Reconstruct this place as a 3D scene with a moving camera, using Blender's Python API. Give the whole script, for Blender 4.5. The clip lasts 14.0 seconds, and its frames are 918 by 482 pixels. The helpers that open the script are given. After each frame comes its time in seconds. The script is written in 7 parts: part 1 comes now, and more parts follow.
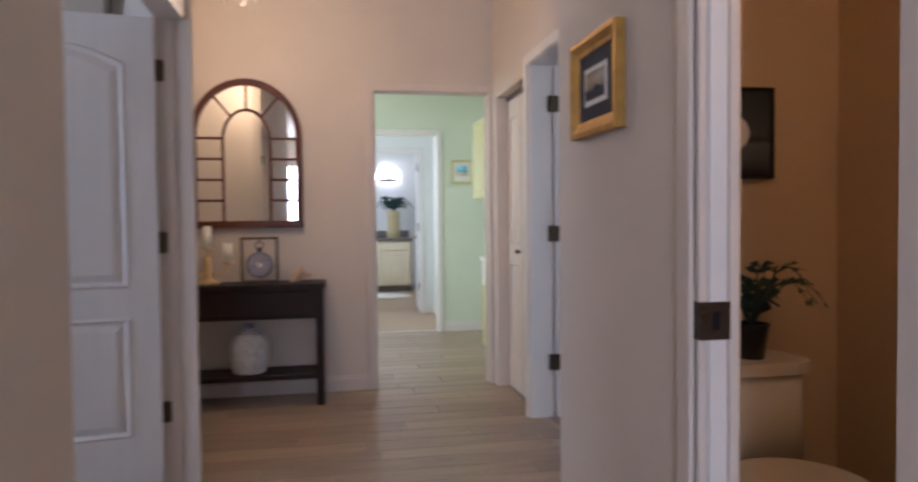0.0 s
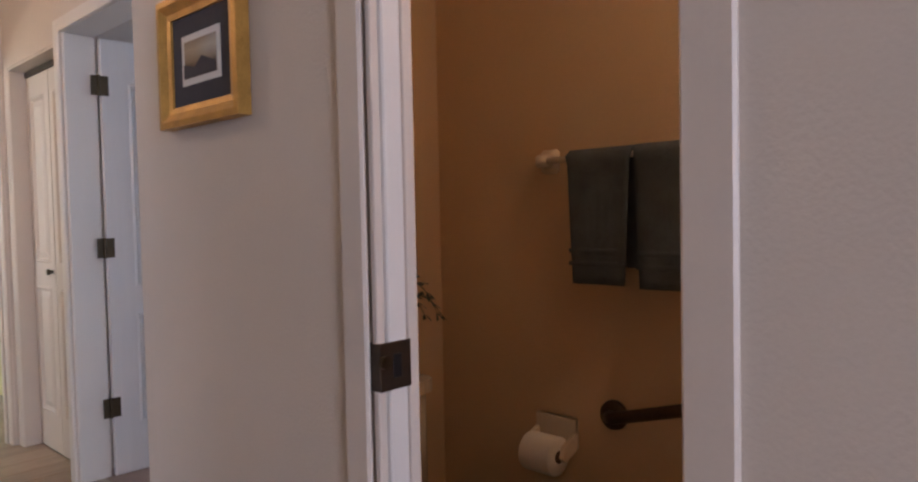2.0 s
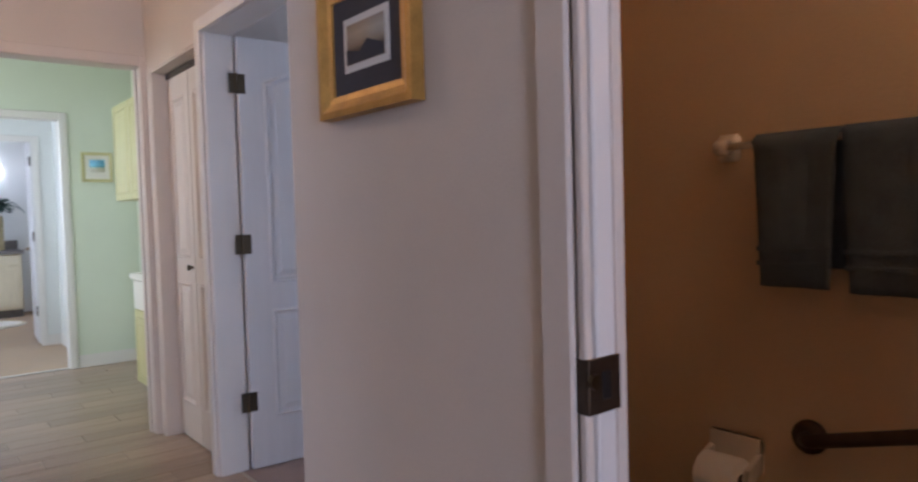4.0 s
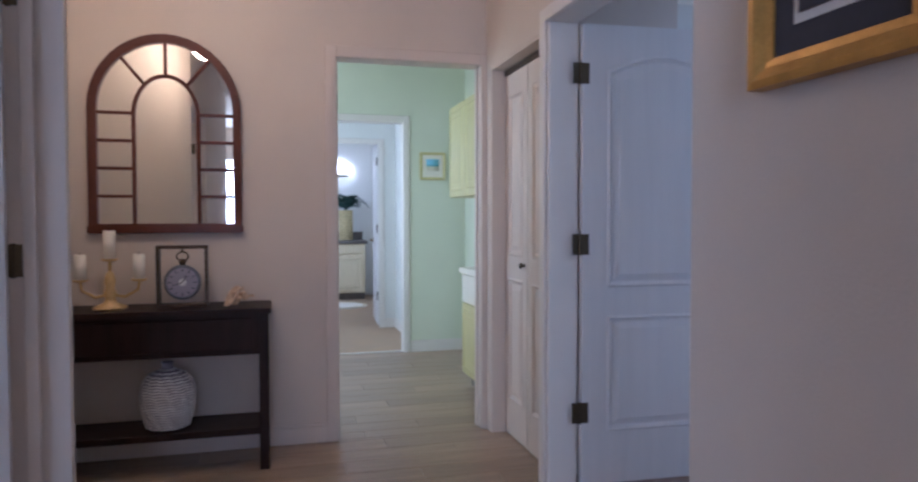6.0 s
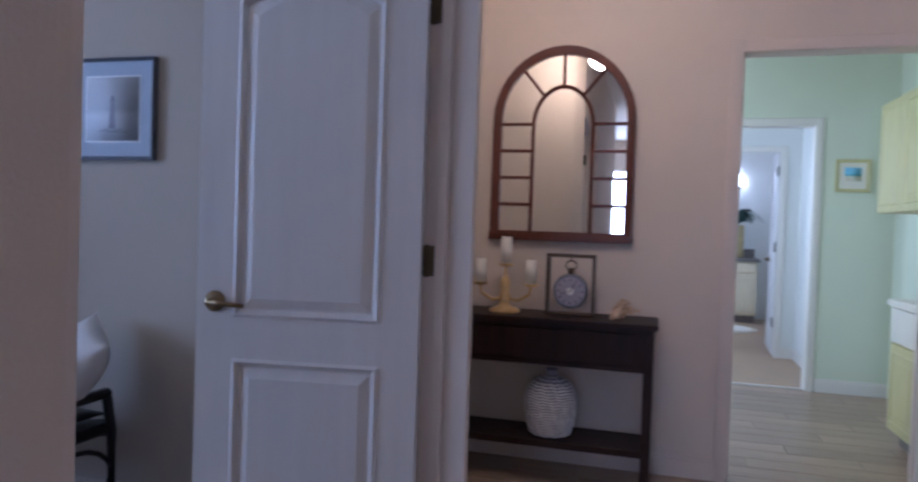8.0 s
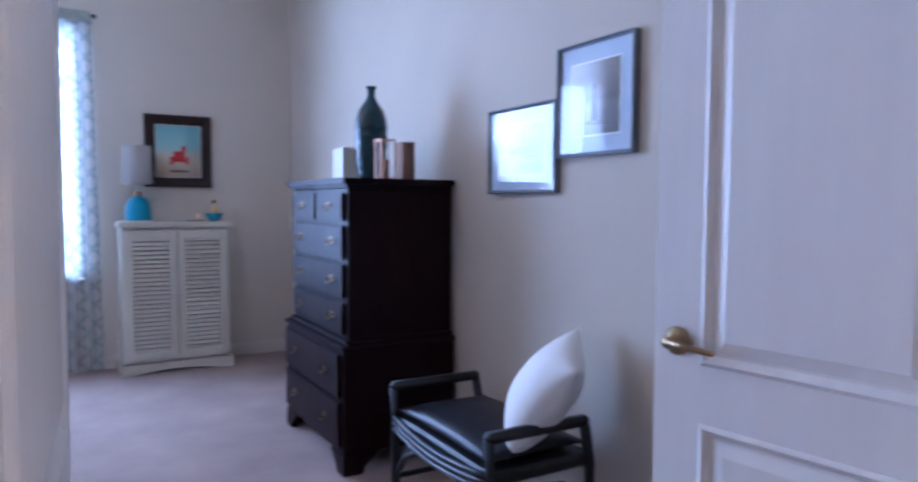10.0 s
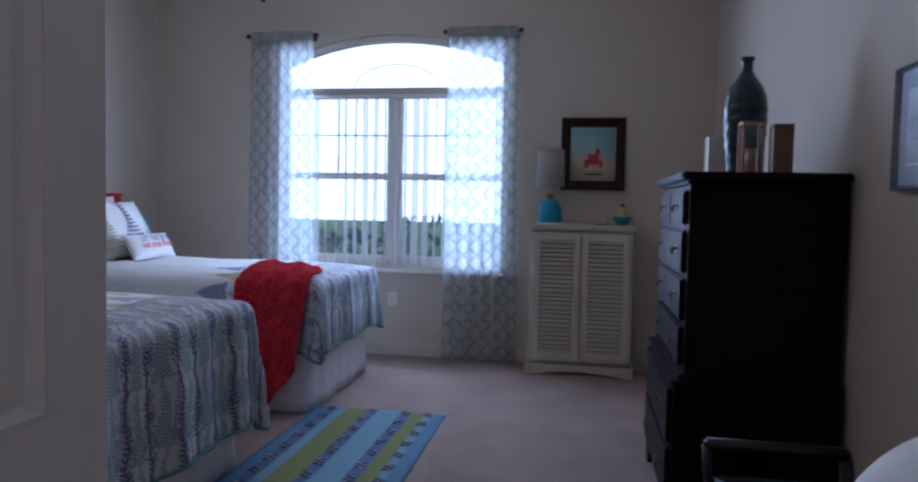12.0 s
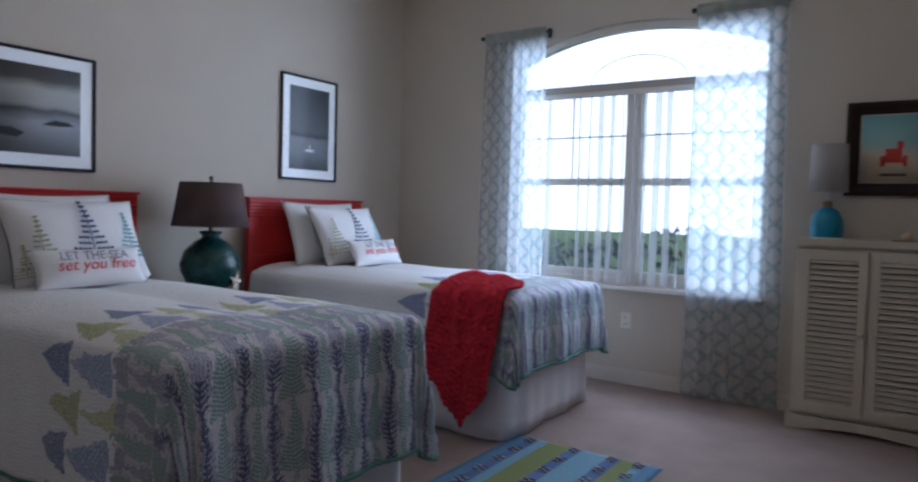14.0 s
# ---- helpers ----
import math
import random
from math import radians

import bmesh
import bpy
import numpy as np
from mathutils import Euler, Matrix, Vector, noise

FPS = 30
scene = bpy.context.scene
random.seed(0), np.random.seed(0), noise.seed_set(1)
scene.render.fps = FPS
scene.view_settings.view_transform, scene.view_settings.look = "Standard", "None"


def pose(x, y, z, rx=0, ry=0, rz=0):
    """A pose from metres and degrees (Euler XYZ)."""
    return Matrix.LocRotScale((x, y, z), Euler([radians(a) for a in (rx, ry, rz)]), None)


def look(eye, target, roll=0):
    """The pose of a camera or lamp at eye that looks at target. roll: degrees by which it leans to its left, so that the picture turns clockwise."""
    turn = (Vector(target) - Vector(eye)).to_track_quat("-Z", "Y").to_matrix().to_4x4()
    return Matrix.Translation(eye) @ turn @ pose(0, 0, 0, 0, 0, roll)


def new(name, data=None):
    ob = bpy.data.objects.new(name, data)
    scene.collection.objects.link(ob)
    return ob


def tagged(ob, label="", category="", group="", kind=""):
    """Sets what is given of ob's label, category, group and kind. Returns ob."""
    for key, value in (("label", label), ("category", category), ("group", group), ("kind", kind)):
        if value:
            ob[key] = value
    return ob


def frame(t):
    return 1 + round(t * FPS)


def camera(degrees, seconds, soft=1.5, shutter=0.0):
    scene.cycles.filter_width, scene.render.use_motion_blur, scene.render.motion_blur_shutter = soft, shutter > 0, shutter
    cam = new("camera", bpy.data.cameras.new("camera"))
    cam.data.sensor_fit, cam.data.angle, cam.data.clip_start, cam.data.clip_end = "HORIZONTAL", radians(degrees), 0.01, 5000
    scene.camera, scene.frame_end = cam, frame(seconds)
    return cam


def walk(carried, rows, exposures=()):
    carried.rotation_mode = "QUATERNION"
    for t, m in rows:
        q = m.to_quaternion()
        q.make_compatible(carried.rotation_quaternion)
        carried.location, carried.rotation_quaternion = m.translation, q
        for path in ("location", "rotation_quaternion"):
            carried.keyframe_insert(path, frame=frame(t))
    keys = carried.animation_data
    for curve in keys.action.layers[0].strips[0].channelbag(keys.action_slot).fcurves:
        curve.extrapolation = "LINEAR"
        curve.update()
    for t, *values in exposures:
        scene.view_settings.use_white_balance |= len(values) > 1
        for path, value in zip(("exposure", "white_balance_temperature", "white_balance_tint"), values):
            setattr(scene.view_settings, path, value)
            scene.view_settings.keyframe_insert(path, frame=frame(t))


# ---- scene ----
cam = camera(67.2, 14.0, 2.25, 0.4)
PATH = [
    (0, (-0.287, -4.727, 1.154), (0.075, -2.76, 1.092), -0.6),
    (0.5, (-0.199, -4.524, 1.164), (0.506, -2.653, 1.099), -0.8),
    (1, (-0.169, -4.414, 1.16), (0.84, -2.688, 1.098), -0.8),
    (1.5, (-0.229, -4.316, 1.179), (1.086, -2.811, 1.108), -1.2),
    (2, (-0.272, -4.265, 1.184), (1.202, -2.915, 1.11), -1.2),
    (4.3, (-0.282, -4.01, 1.191), (0.874, -2.38, 1.108), -1.5),
    (4.5, (-0.288, -3.989, 1.193), (0.776, -2.297, 1.112), -1.2),
    (5, (-0.271, -3.916, 1.184), (0.59, -2.113, 1.107), -0.8),
    (5.5, (-0.295, -3.805, 1.173), (0.391, -1.927, 1.105), -0.3),
    (6, (-0.32, -3.696, 1.182), (0.198, -1.765, 1.117), -0.1),
    (6.5, (-0.315, -3.634, 1.186), (-0.031, -1.656, 1.121), 0.1),
    (7, (-0.306, -3.605, 1.184), (-0.318, -1.606, 1.122), 0.4),
    (7.2, (-0.31, -3.598, 1.186), (-0.42, -1.602, 1.123), 0.5),
    (9.3, (-0.537, -3.059, 1.155), (-1.871, -1.570, 1.094), 2.0),
    (9.5, (-0.559, -2.981, 1.176), (-2.010, -1.607, 1.096), 1.0),
    (10, (-0.580, -2.849, 1.223), (-2.307, -1.846, 1.111), 0.3),
    (10.5, (-0.687, -2.651, 1.193), (-2.593, -2.055, 1.087), 0.6),
    (11, (-0.756, -2.438, 1.195), (-2.735, -2.165, 1.096), 0.9),
    (11.5, (-0.795, -2.238, 1.207), (-2.791, -2.312, 1.105), 1.0),
    (12, (-0.898, -2.109, 1.192), (-2.864, -2.462, 1.089), 1.2),
    (12.2, (-0.953, -2.067, 1.188), (-2.904, -2.494, 1.087), 1.4),
    (12.5, (-1.057, -2.027, 1.198), (-2.981, -2.563, 1.1), 1.4),
    (13, (-1.207, -1.967, 1.195), (-3.081, -2.658, 1.099), 1.4),
    (13.5, (-1.369, -1.901, 1.187), (-3.151, -2.805, 1.099), 1.4),
    (14, (-1.529, -1.879, 1.175), (-3.185, -2.997, 1.087), 1.6),
]
EXPOSURES = [(0, 0.0, 5350, 18), (2, 0.05, 5650, 20), (4.3, -0.06, 5100, 21), (5, -0.12, 4850, 20), (7.2, -0.35, 4700, 20), (9.4, 0.1, 4450, 26), (9.9, 0.72, 4500, 23), (10.5, 0.8, 4500, 22), (11.2, 0.22, 4600, 23), (12.1, -0.74, 5050, 20), (13, -0.8, 5250, 17), (14, -0.64, 5450, 16)]
walk(cam, [(t, look(e, a, r)) for t, e, a, r in PATH], EXPOSURES)

# ---- world, sun, window light and added fill ----
world = bpy.data.worlds.new("world")
scene.world = world
world.use_nodes = True
wn = world.node_tree.nodes
sky = wn.new("ShaderNodeTexSky")
sky.sky_type, sky.sun_disc = "NISHITA", False
sky.sun_elevation, sky.sun_rotation = radians(55), radians(20)
world.node_tree.links.new(sky.outputs[0], wn["Background"].inputs[0])
wn["Background"].inputs[1].default_value = 0.15
sun = new("sun", bpy.data.lights.new("sun", "SUN"))
sun.data.energy, sun.data.angle, sun.data.color = 4.0, radians(0.5), (1, 0.95, 0.88)
sun.matrix_world = look((3, 9, 14), (0, 0, 0))


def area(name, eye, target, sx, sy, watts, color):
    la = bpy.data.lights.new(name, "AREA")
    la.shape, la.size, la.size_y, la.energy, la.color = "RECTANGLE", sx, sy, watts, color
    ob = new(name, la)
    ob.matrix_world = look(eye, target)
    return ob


area("window_light_bedroom", (-6.119, -3.618, 1.55), (-3.5, -3.618, 1.55), 1.78, 1.70, 88, (0.74, 0.86, 1.0))
bpy.data.lights["window_light_bedroom"].spread = radians(160)
area("window_light_east", (2.6, 0.32, 1.5), (2.2, -1.4, 1.1), 1.3, 1.4, 26, (0.68, 0.79, 1.0))
# added fill from the unseen south end, brightens the hall and picture wall
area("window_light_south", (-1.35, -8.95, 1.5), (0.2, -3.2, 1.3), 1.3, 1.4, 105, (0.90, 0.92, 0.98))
area("window_light_laundry", (-0.95, 1.2, 1.7), (1.0, 1.2, 1.3), 1.0, 1.2, 21, (0.97, 1.0, 0.84))
area("window_light_far", (-0.55, 5.6, 1.6), (0.6, 5.6, 1.4), 1.2, 1.4, 20, (0.95, 0.98, 1.0))
# added fill lamp: the passage walls are solid, with no window behind it
area("window_light_passage", (-1.1, 3.05, 1.6), (0.9, 3.05, 1.3), 0.8, 1.2, 22, (0.95, 1.0, 0.98))

# ---- materials ----


def mat(name, col, rough=0.6, metal=0.0, var=0.12, scale=6.0, fine=90.0, bump=0.08, spec=0.4, tint=None, stretch=(1, 1, 1)):
    m = bpy.data.materials.new(name)
    m.use_nodes = True
    n, l = m.node_tree.nodes, m.node_tree.links
    b = n["Principled BSDF"]
    tc, mp = n.new("ShaderNodeTexCoord"), n.new("ShaderNodeMapping")
    mp.inputs["Scale"].default_value = stretch
    l.new(tc.outputs["Object"], mp.inputs[0])
    big, small = n.new("ShaderNodeTexNoise"), n.new("ShaderNodeTexNoise")
    for x, s in ((big, scale), (small, fine)):
        x.inputs["Scale"].default_value, x.inputs["Detail"].default_value = s, 4
        l.new(mp.outputs[0], x.inputs["Vector"])
    add = n.new("ShaderNodeMath")
    add.operation = "MULTIPLY_ADD"
    l.new(small.outputs[0], add.inputs[0])
    add.inputs[1].default_value = 0.4
    l.new(big.outputs[0], add.inputs[2])
    ramp = n.new("ShaderNodeMapRange")
    ramp.inputs[1].default_value, ramp.inputs[2].default_value = 0.4, 1.0
    l.new(add.outputs[0], ramp.inputs[0])
    mix = n.new("ShaderNodeMix")
    mix.data_type = "RGBA"
    dark = [c * (1 - var) for c in col]
    lite = tint or [min(1, c * (1 + var)) for c in col]
    mix.inputs[6].default_value, mix.inputs[7].default_value = (*dark, 1), (*lite, 1)
    l.new(ramp.outputs[0], mix.inputs[0])
    l.new(mix.outputs[2], b.inputs["Base Color"])
    rr = n.new("ShaderNodeMapRange")
    rr.inputs[3].default_value, rr.inputs[4].default_value = max(0.02, rough - 0.08), min(1, rough + 0.08)
    l.new(big.outputs[0], rr.inputs[0])
    l.new(rr.outputs[0], b.inputs["Roughness"])
    b.inputs["Metallic"].default_value = metal
    b.inputs["Specular IOR Level"].default_value = spec
    if bump:
        bp = n.new("ShaderNodeBump")
        bp.inputs["Strength"].default_value, bp.inputs["Distance"].default_value = bump, 0.01
        l.new(small.outputs[0], bp.inputs["Height"])
        l.new(bp.outputs[0], b.inputs["Normal"])
    return m


def per_piece(m, amount):
    """Lets each piece of a material differ a little in value."""
    n, l = m.node_tree.nodes, m.node_tree.links
    b = n["Principled BSDF"]
    src = b.inputs["Base Color"].links[0].from_socket
    oi, hsv, mr = n.new("ShaderNodeObjectInfo"), n.new("ShaderNodeHueSaturation"), n.new("ShaderNodeMapRange")
    mr.inputs[3].default_value, mr.inputs[4].default_value = 1 - amount, 1 + amount
    l.new(oi.outputs["Random"], mr.inputs[0])
    l.new(mr.outputs[0], hsv.inputs["Value"])
    l.new(src, hsv.inputs["Color"])
    l.new(hsv.outputs[0], b.inputs["Base Color"])
    return m


M = {}
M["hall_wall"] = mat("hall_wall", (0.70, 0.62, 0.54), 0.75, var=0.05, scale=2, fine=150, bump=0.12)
# off-white wall darkened to cut bounce, with warm hall light in its colour
M["bed_wall_dim"] = mat("bed_wall_dim", (0.55, 0.485, 0.40), 0.8, var=0.05, scale=2, fine=150, bump=0.12)
M["bath_wall"] = mat("bath_wall", (0.66, 0.47, 0.27), 0.8, var=0.05, scale=2, fine=110, bump=0.15)
M["green_wall"] = mat("green_wall", (0.70, 0.74, 0.59), 0.75, var=0.05, scale=2, fine=110, bump=0.12)
M["white_wall"] = mat("white_wall", (0.78, 0.78, 0.74), 0.75, var=0.04, scale=2, fine=110, bump=0.12)
M["ceiling"] = mat("ceiling", (0.78, 0.74, 0.66), 0.9, var=0.04, scale=3, fine=60, bump=0.35)
M["trim_beige"] = mat("trim_beige", (0.71, 0.63, 0.56), 0.45, var=0.04, scale=3, fine=140, bump=0.05)
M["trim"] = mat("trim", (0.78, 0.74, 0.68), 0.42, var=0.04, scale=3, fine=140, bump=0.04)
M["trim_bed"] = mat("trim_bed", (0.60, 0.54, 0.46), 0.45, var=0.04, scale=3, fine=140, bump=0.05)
M["door"] = mat("door", (0.78, 0.75, 0.72), 0.4, var=0.04, scale=3, fine=60, bump=0.08, stretch=(8, 8, 0.6))
M["plank"] = per_piece(mat("plank", (0.36, 0.265, 0.19), 0.36, var=0.28, scale=5, fine=40, bump=0.06, stretch=(0.5, 7, 1)), 0.16)
M["grout"] = mat("grout", (0.50, 0.45, 0.38), 0.85, var=0.1)
M["carpet"] = mat("carpet", (0.44, 0.335, 0.29), 0.95, var=0.16, scale=3, fine=320, bump=0.9, spec=0.1)
M["tile_far"] = per_piece(mat("tile_far", (0.36, 0.25, 0.15), 0.4, var=0.15, scale=5, fine=60), 0.1)
M["espresso"] = mat("espresso", (0.022, 0.011, 0.009), 0.42, var=0.4, scale=4, fine=60, bump=0.05, spec=0.2, stretch=(6, 6, 0.8))
M["mahogany"] = mat("mahogany", (0.012, 0.004, 0.005), 0.44, var=0.4, scale=4, fine=40, bump=0.008, spec=0.09, stretch=(5, 5, 0.7))
M["redwood"] = mat("redwood", (0.10, 0.026, 0.012), 0.34, var=0.4, scale=6, fine=70, bump=0.05)
M["gold"] = mat("gold", (0.50, 0.29, 0.07), 0.42, metal=0.55, var=0.3, scale=14, fine=160, bump=0.15)
M["old_brass"] = mat("old_brass", (0.13, 0.085, 0.04), 0.4, metal=0.9, var=0.3, scale=20, bump=0.05)
M["brass"] = mat("brass", (0.30, 0.22, 0.12), 0.32, metal=1.0, var=0.2, scale=20, bump=0.03)
M["nickel"] = mat("nickel", (0.10, 0.078, 0.05), 0.42, metal=1.0, var=0.15, scale=20, bump=0.03)
M["bronze"] = mat("bronze", (0.10, 0.075, 0.055), 0.42, metal=0.9, var=0.25, scale=20, bump=0.05)
M["black"] = mat("black", (0.012, 0.012, 0.013), 0.4, var=0.3, scale=10, bump=0.04)
M["leather"] = mat("leather", (0.010, 0.011, 0.016), 0.38, var=0.3, scale=8, fine=220, bump=0.2)
M["silver"] = mat("silver", (0.55, 0.57, 0.60), 0.3, metal=0.9, var=0.1, scale=20, bump=0.02)
M["pewter"] = mat("pewter", (0.20, 0.21, 0.24), 0.35, metal=0.7, var=0.15, scale=20, bump=0.03)
M["mat_white"] = mat("mat_white", (0.80, 0.80, 0.78), 0.85, var=0.03, bump=0.02)
M["mat_grey"] = mat("mat_grey", (0.06, 0.06, 0.075), 0.85, var=0.15, bump=0.02)
M["mat_blue"] = mat("mat_blue", (0.42, 0.47, 0.54), 0.85, var=0.06, bump=0.02)
M["louvre"] = mat("louvre", (0.56, 0.51, 0.41), 0.5, var=0.06, scale=5, bump=0.04)
M["cream"] = mat("cream", (0.80, 0.76, 0.66), 0.5, var=0.05, scale=5, bump=0.03)
M["cream_cab"] = mat("cream_cab", (0.72, 0.63, 0.42), 0.5, var=0.06, scale=4, fine=60, bump=0.05, stretch=(5, 5, 1))
M["olive_cab"] = mat("olive_cab", (0.60, 0.55, 0.27), 0.45, var=0.1, scale=4, fine=60, bump=0.05, stretch=(5, 5, 0.8))
M["counter"] = mat("counter", (0.17, 0.15, 0.13), 0.35, var=0.3, scale=30, fine=200, bump=0.02)
M["red_paint"] = mat("red_paint", (0.50, 0.025, 0.022), 0.4, var=0.15, scale=6, bump=0.05)
M["throw"] = mat("throw", (0.62, 0.035, 0.055), 0.95, var=0.25, scale=20, fine=160, bump=1.0, spec=0.1)
M["linen"] = mat("linen", (0.82, 0.80, 0.78), 0.95, var=0.05, scale=6, fine=300, bump=0.3, spec=0.1)
M["skirt"] = mat("skirt", (0.80, 0.75, 0.76), 0.95, var=0.06, scale=6, fine=300, bump=0.25, spec=0.1)
M["green_cloth"] = mat("green_cloth", (0.10, 0.24, 0.18), 0.95, var=0.2, scale=20, fine=300, bump=0.3)
M["ink_blue"] = mat("ink_blue", (0.07, 0.10, 0.19), 0.95, var=0.2, bump=0.1)
M["ink_teal"] = mat("ink_teal", (0.22, 0.42, 0.47), 0.95, var=0.2, bump=0.1)
M["ink_olive"] = mat("ink_olive", (0.36, 0.34, 0.16), 0.95, var=0.2, bump=0.1)
M["ink_coral"] = mat("ink_coral", (0.65, 0.10, 0.12), 0.95, var=0.1, bump=0.1)
M["ink_grey"] = mat("ink_grey", (0.28, 0.27, 0.32), 0.95, var=0.1, bump=0.1)
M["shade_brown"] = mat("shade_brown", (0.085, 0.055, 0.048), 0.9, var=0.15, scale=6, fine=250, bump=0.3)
M["shade_linen"] = mat("shade_linen", (0.36, 0.33, 0.30), 0.9, var=0.06, scale=6, fine=250, bump=0.2)
M["shade_grey"] = mat("shade_grey", (0.50, 0.46, 0.42), 0.9, var=0.06, scale=6, fine=250, bump=0.2)
M["header_cloth"] = mat("header_cloth", (0.30, 0.31, 0.27), 0.9, var=0.15, scale=10, fine=250, bump=0.3)
M["teal_glaze"] = mat("teal_glaze", (0.008, 0.05, 0.045), 0.28, var=0.5, scale=16, fine=60, bump=0.5)
M["turquoise"] = mat("turquoise", (0.02, 0.22, 0.33), 0.3, var=0.15, scale=10, bump=0.05)
M["bottle"] = mat("bottle", (0.010, 0.035, 0.045), 0.14, var=0.4, scale=14, fine=50, bump=0.5)
M["candle"] = mat("candle", (0.80, 0.78, 0.70), 0.5, var=0.04, bump=0.05)
M["copper"] = mat("copper", (0.32, 0.17, 0.10), 0.4, metal=0.8, var=0.2, bump=0.05)
M["dark_copper"] = mat("dark_copper", (0.20, 0.11, 0.07), 0.45, metal=0.6, var=0.2, bump=0.05)
M["amber"] = mat("amber", (0.60, 0.42, 0.18), 0.35, var=0.25, scale=25, bump=0.3)
M["shell"] = mat("shell", (0.66, 0.38, 0.20), 0.45, var=0.35, scale=30, bump=0.4, tint=(0.85, 0.70, 0.52))
M["wicker"] = mat("wicker", (0.80, 0.77, 0.75), 0.75, var=0.3, scale=30, fine=120, bump=0.6)
M["basket"] = mat("basket", (0.55, 0.46, 0.24), 0.8, var=0.3, scale=30, fine=120, bump=0.8)
M["porcelain"] = mat("porcelain", (0.74, 0.64, 0.48), 0.2, var=0.03, bump=0.0, spec=0.5)
M["towel"] = mat("towel", (0.14, 0.16, 0.17), 0.98, var=0.2, scale=14, fine=300, bump=0.9, spec=0.05)
M["paper"] = mat("paper", (0.80, 0.74, 0.64), 0.95, var=0.04, fine=200, bump=0.2)
M["leaf"] = mat("leaf", (0.025, 0.06, 0.05), 0.5, var=0.4, scale=12, bump=0.1)
M["pot"] = mat("pot", (0.012, 0.012, 0.015), 0.3, var=0.3, bump=0.05)
M["dark_wood"] = mat("dark_wood", (0.06, 0.028, 0.018), 0.45, var=0.3, scale=8, bump=0.1)
M["starfish"] = mat("starfish", (0.70, 0.62, 0.50), 0.85, var=0.15, scale=30, bump=0.6)
M["plastic"] = mat("plastic", (0.70, 0.66, 0.56), 0.35, var=0.03, bump=0.0)
M["grass"] = mat("grass", (0.05, 0.10, 0.03), 0.9, var=0.4, scale=3, bump=0.5)
M["hedge"] = mat("hedge", (0.13, 0.17, 0.175), 0.7, var=0.5, scale=5, bump=0.2)
M["stucco"] = mat("stucco", (0.72, 0.68, 0.60), 0.85, var=0.08, scale=2, bump=0.4)
M["dial"] = mat("dial", (0.36, 0.34, 0.42), 0.4, var=0.05, bump=0.0)
M["threshold"] = mat("threshold", (0.72, 0.70, 0.66), 0.4, metal=0.3, var=0.05)


def glass_mat(name, rough=0.0, color=(1, 1, 1)):
    m = bpy.data.materials.new(name)
    m.use_nodes = True
    b = m.node_tree.nodes["Principled BSDF"]
    b.inputs["Base Color"].default_value = (*color, 1)
    b.inputs["Transmission Weight"].default_value, b.inputs["Roughness"].default_value, b.inputs["IOR"].default_value = 1, rough, 1.45
    return m


M["glass"] = glass_mat("glass")
M["picture_glass"] = glass_mat("picture_glass")
M["picture_glass"].node_tree.nodes["Principled BSDF"].inputs["IOR"].default_value = 1.22
m = M["mirror"] = bpy.data.materials.new("mirror")
m.use_nodes = True
b = m.node_tree.nodes["Principled BSDF"]
b.inputs["Base Color"].default_value, b.inputs["Metallic"].default_value, b.inputs["Roughness"].default_value = (0.86, 0.85, 0.8, 1), 1, 0.02


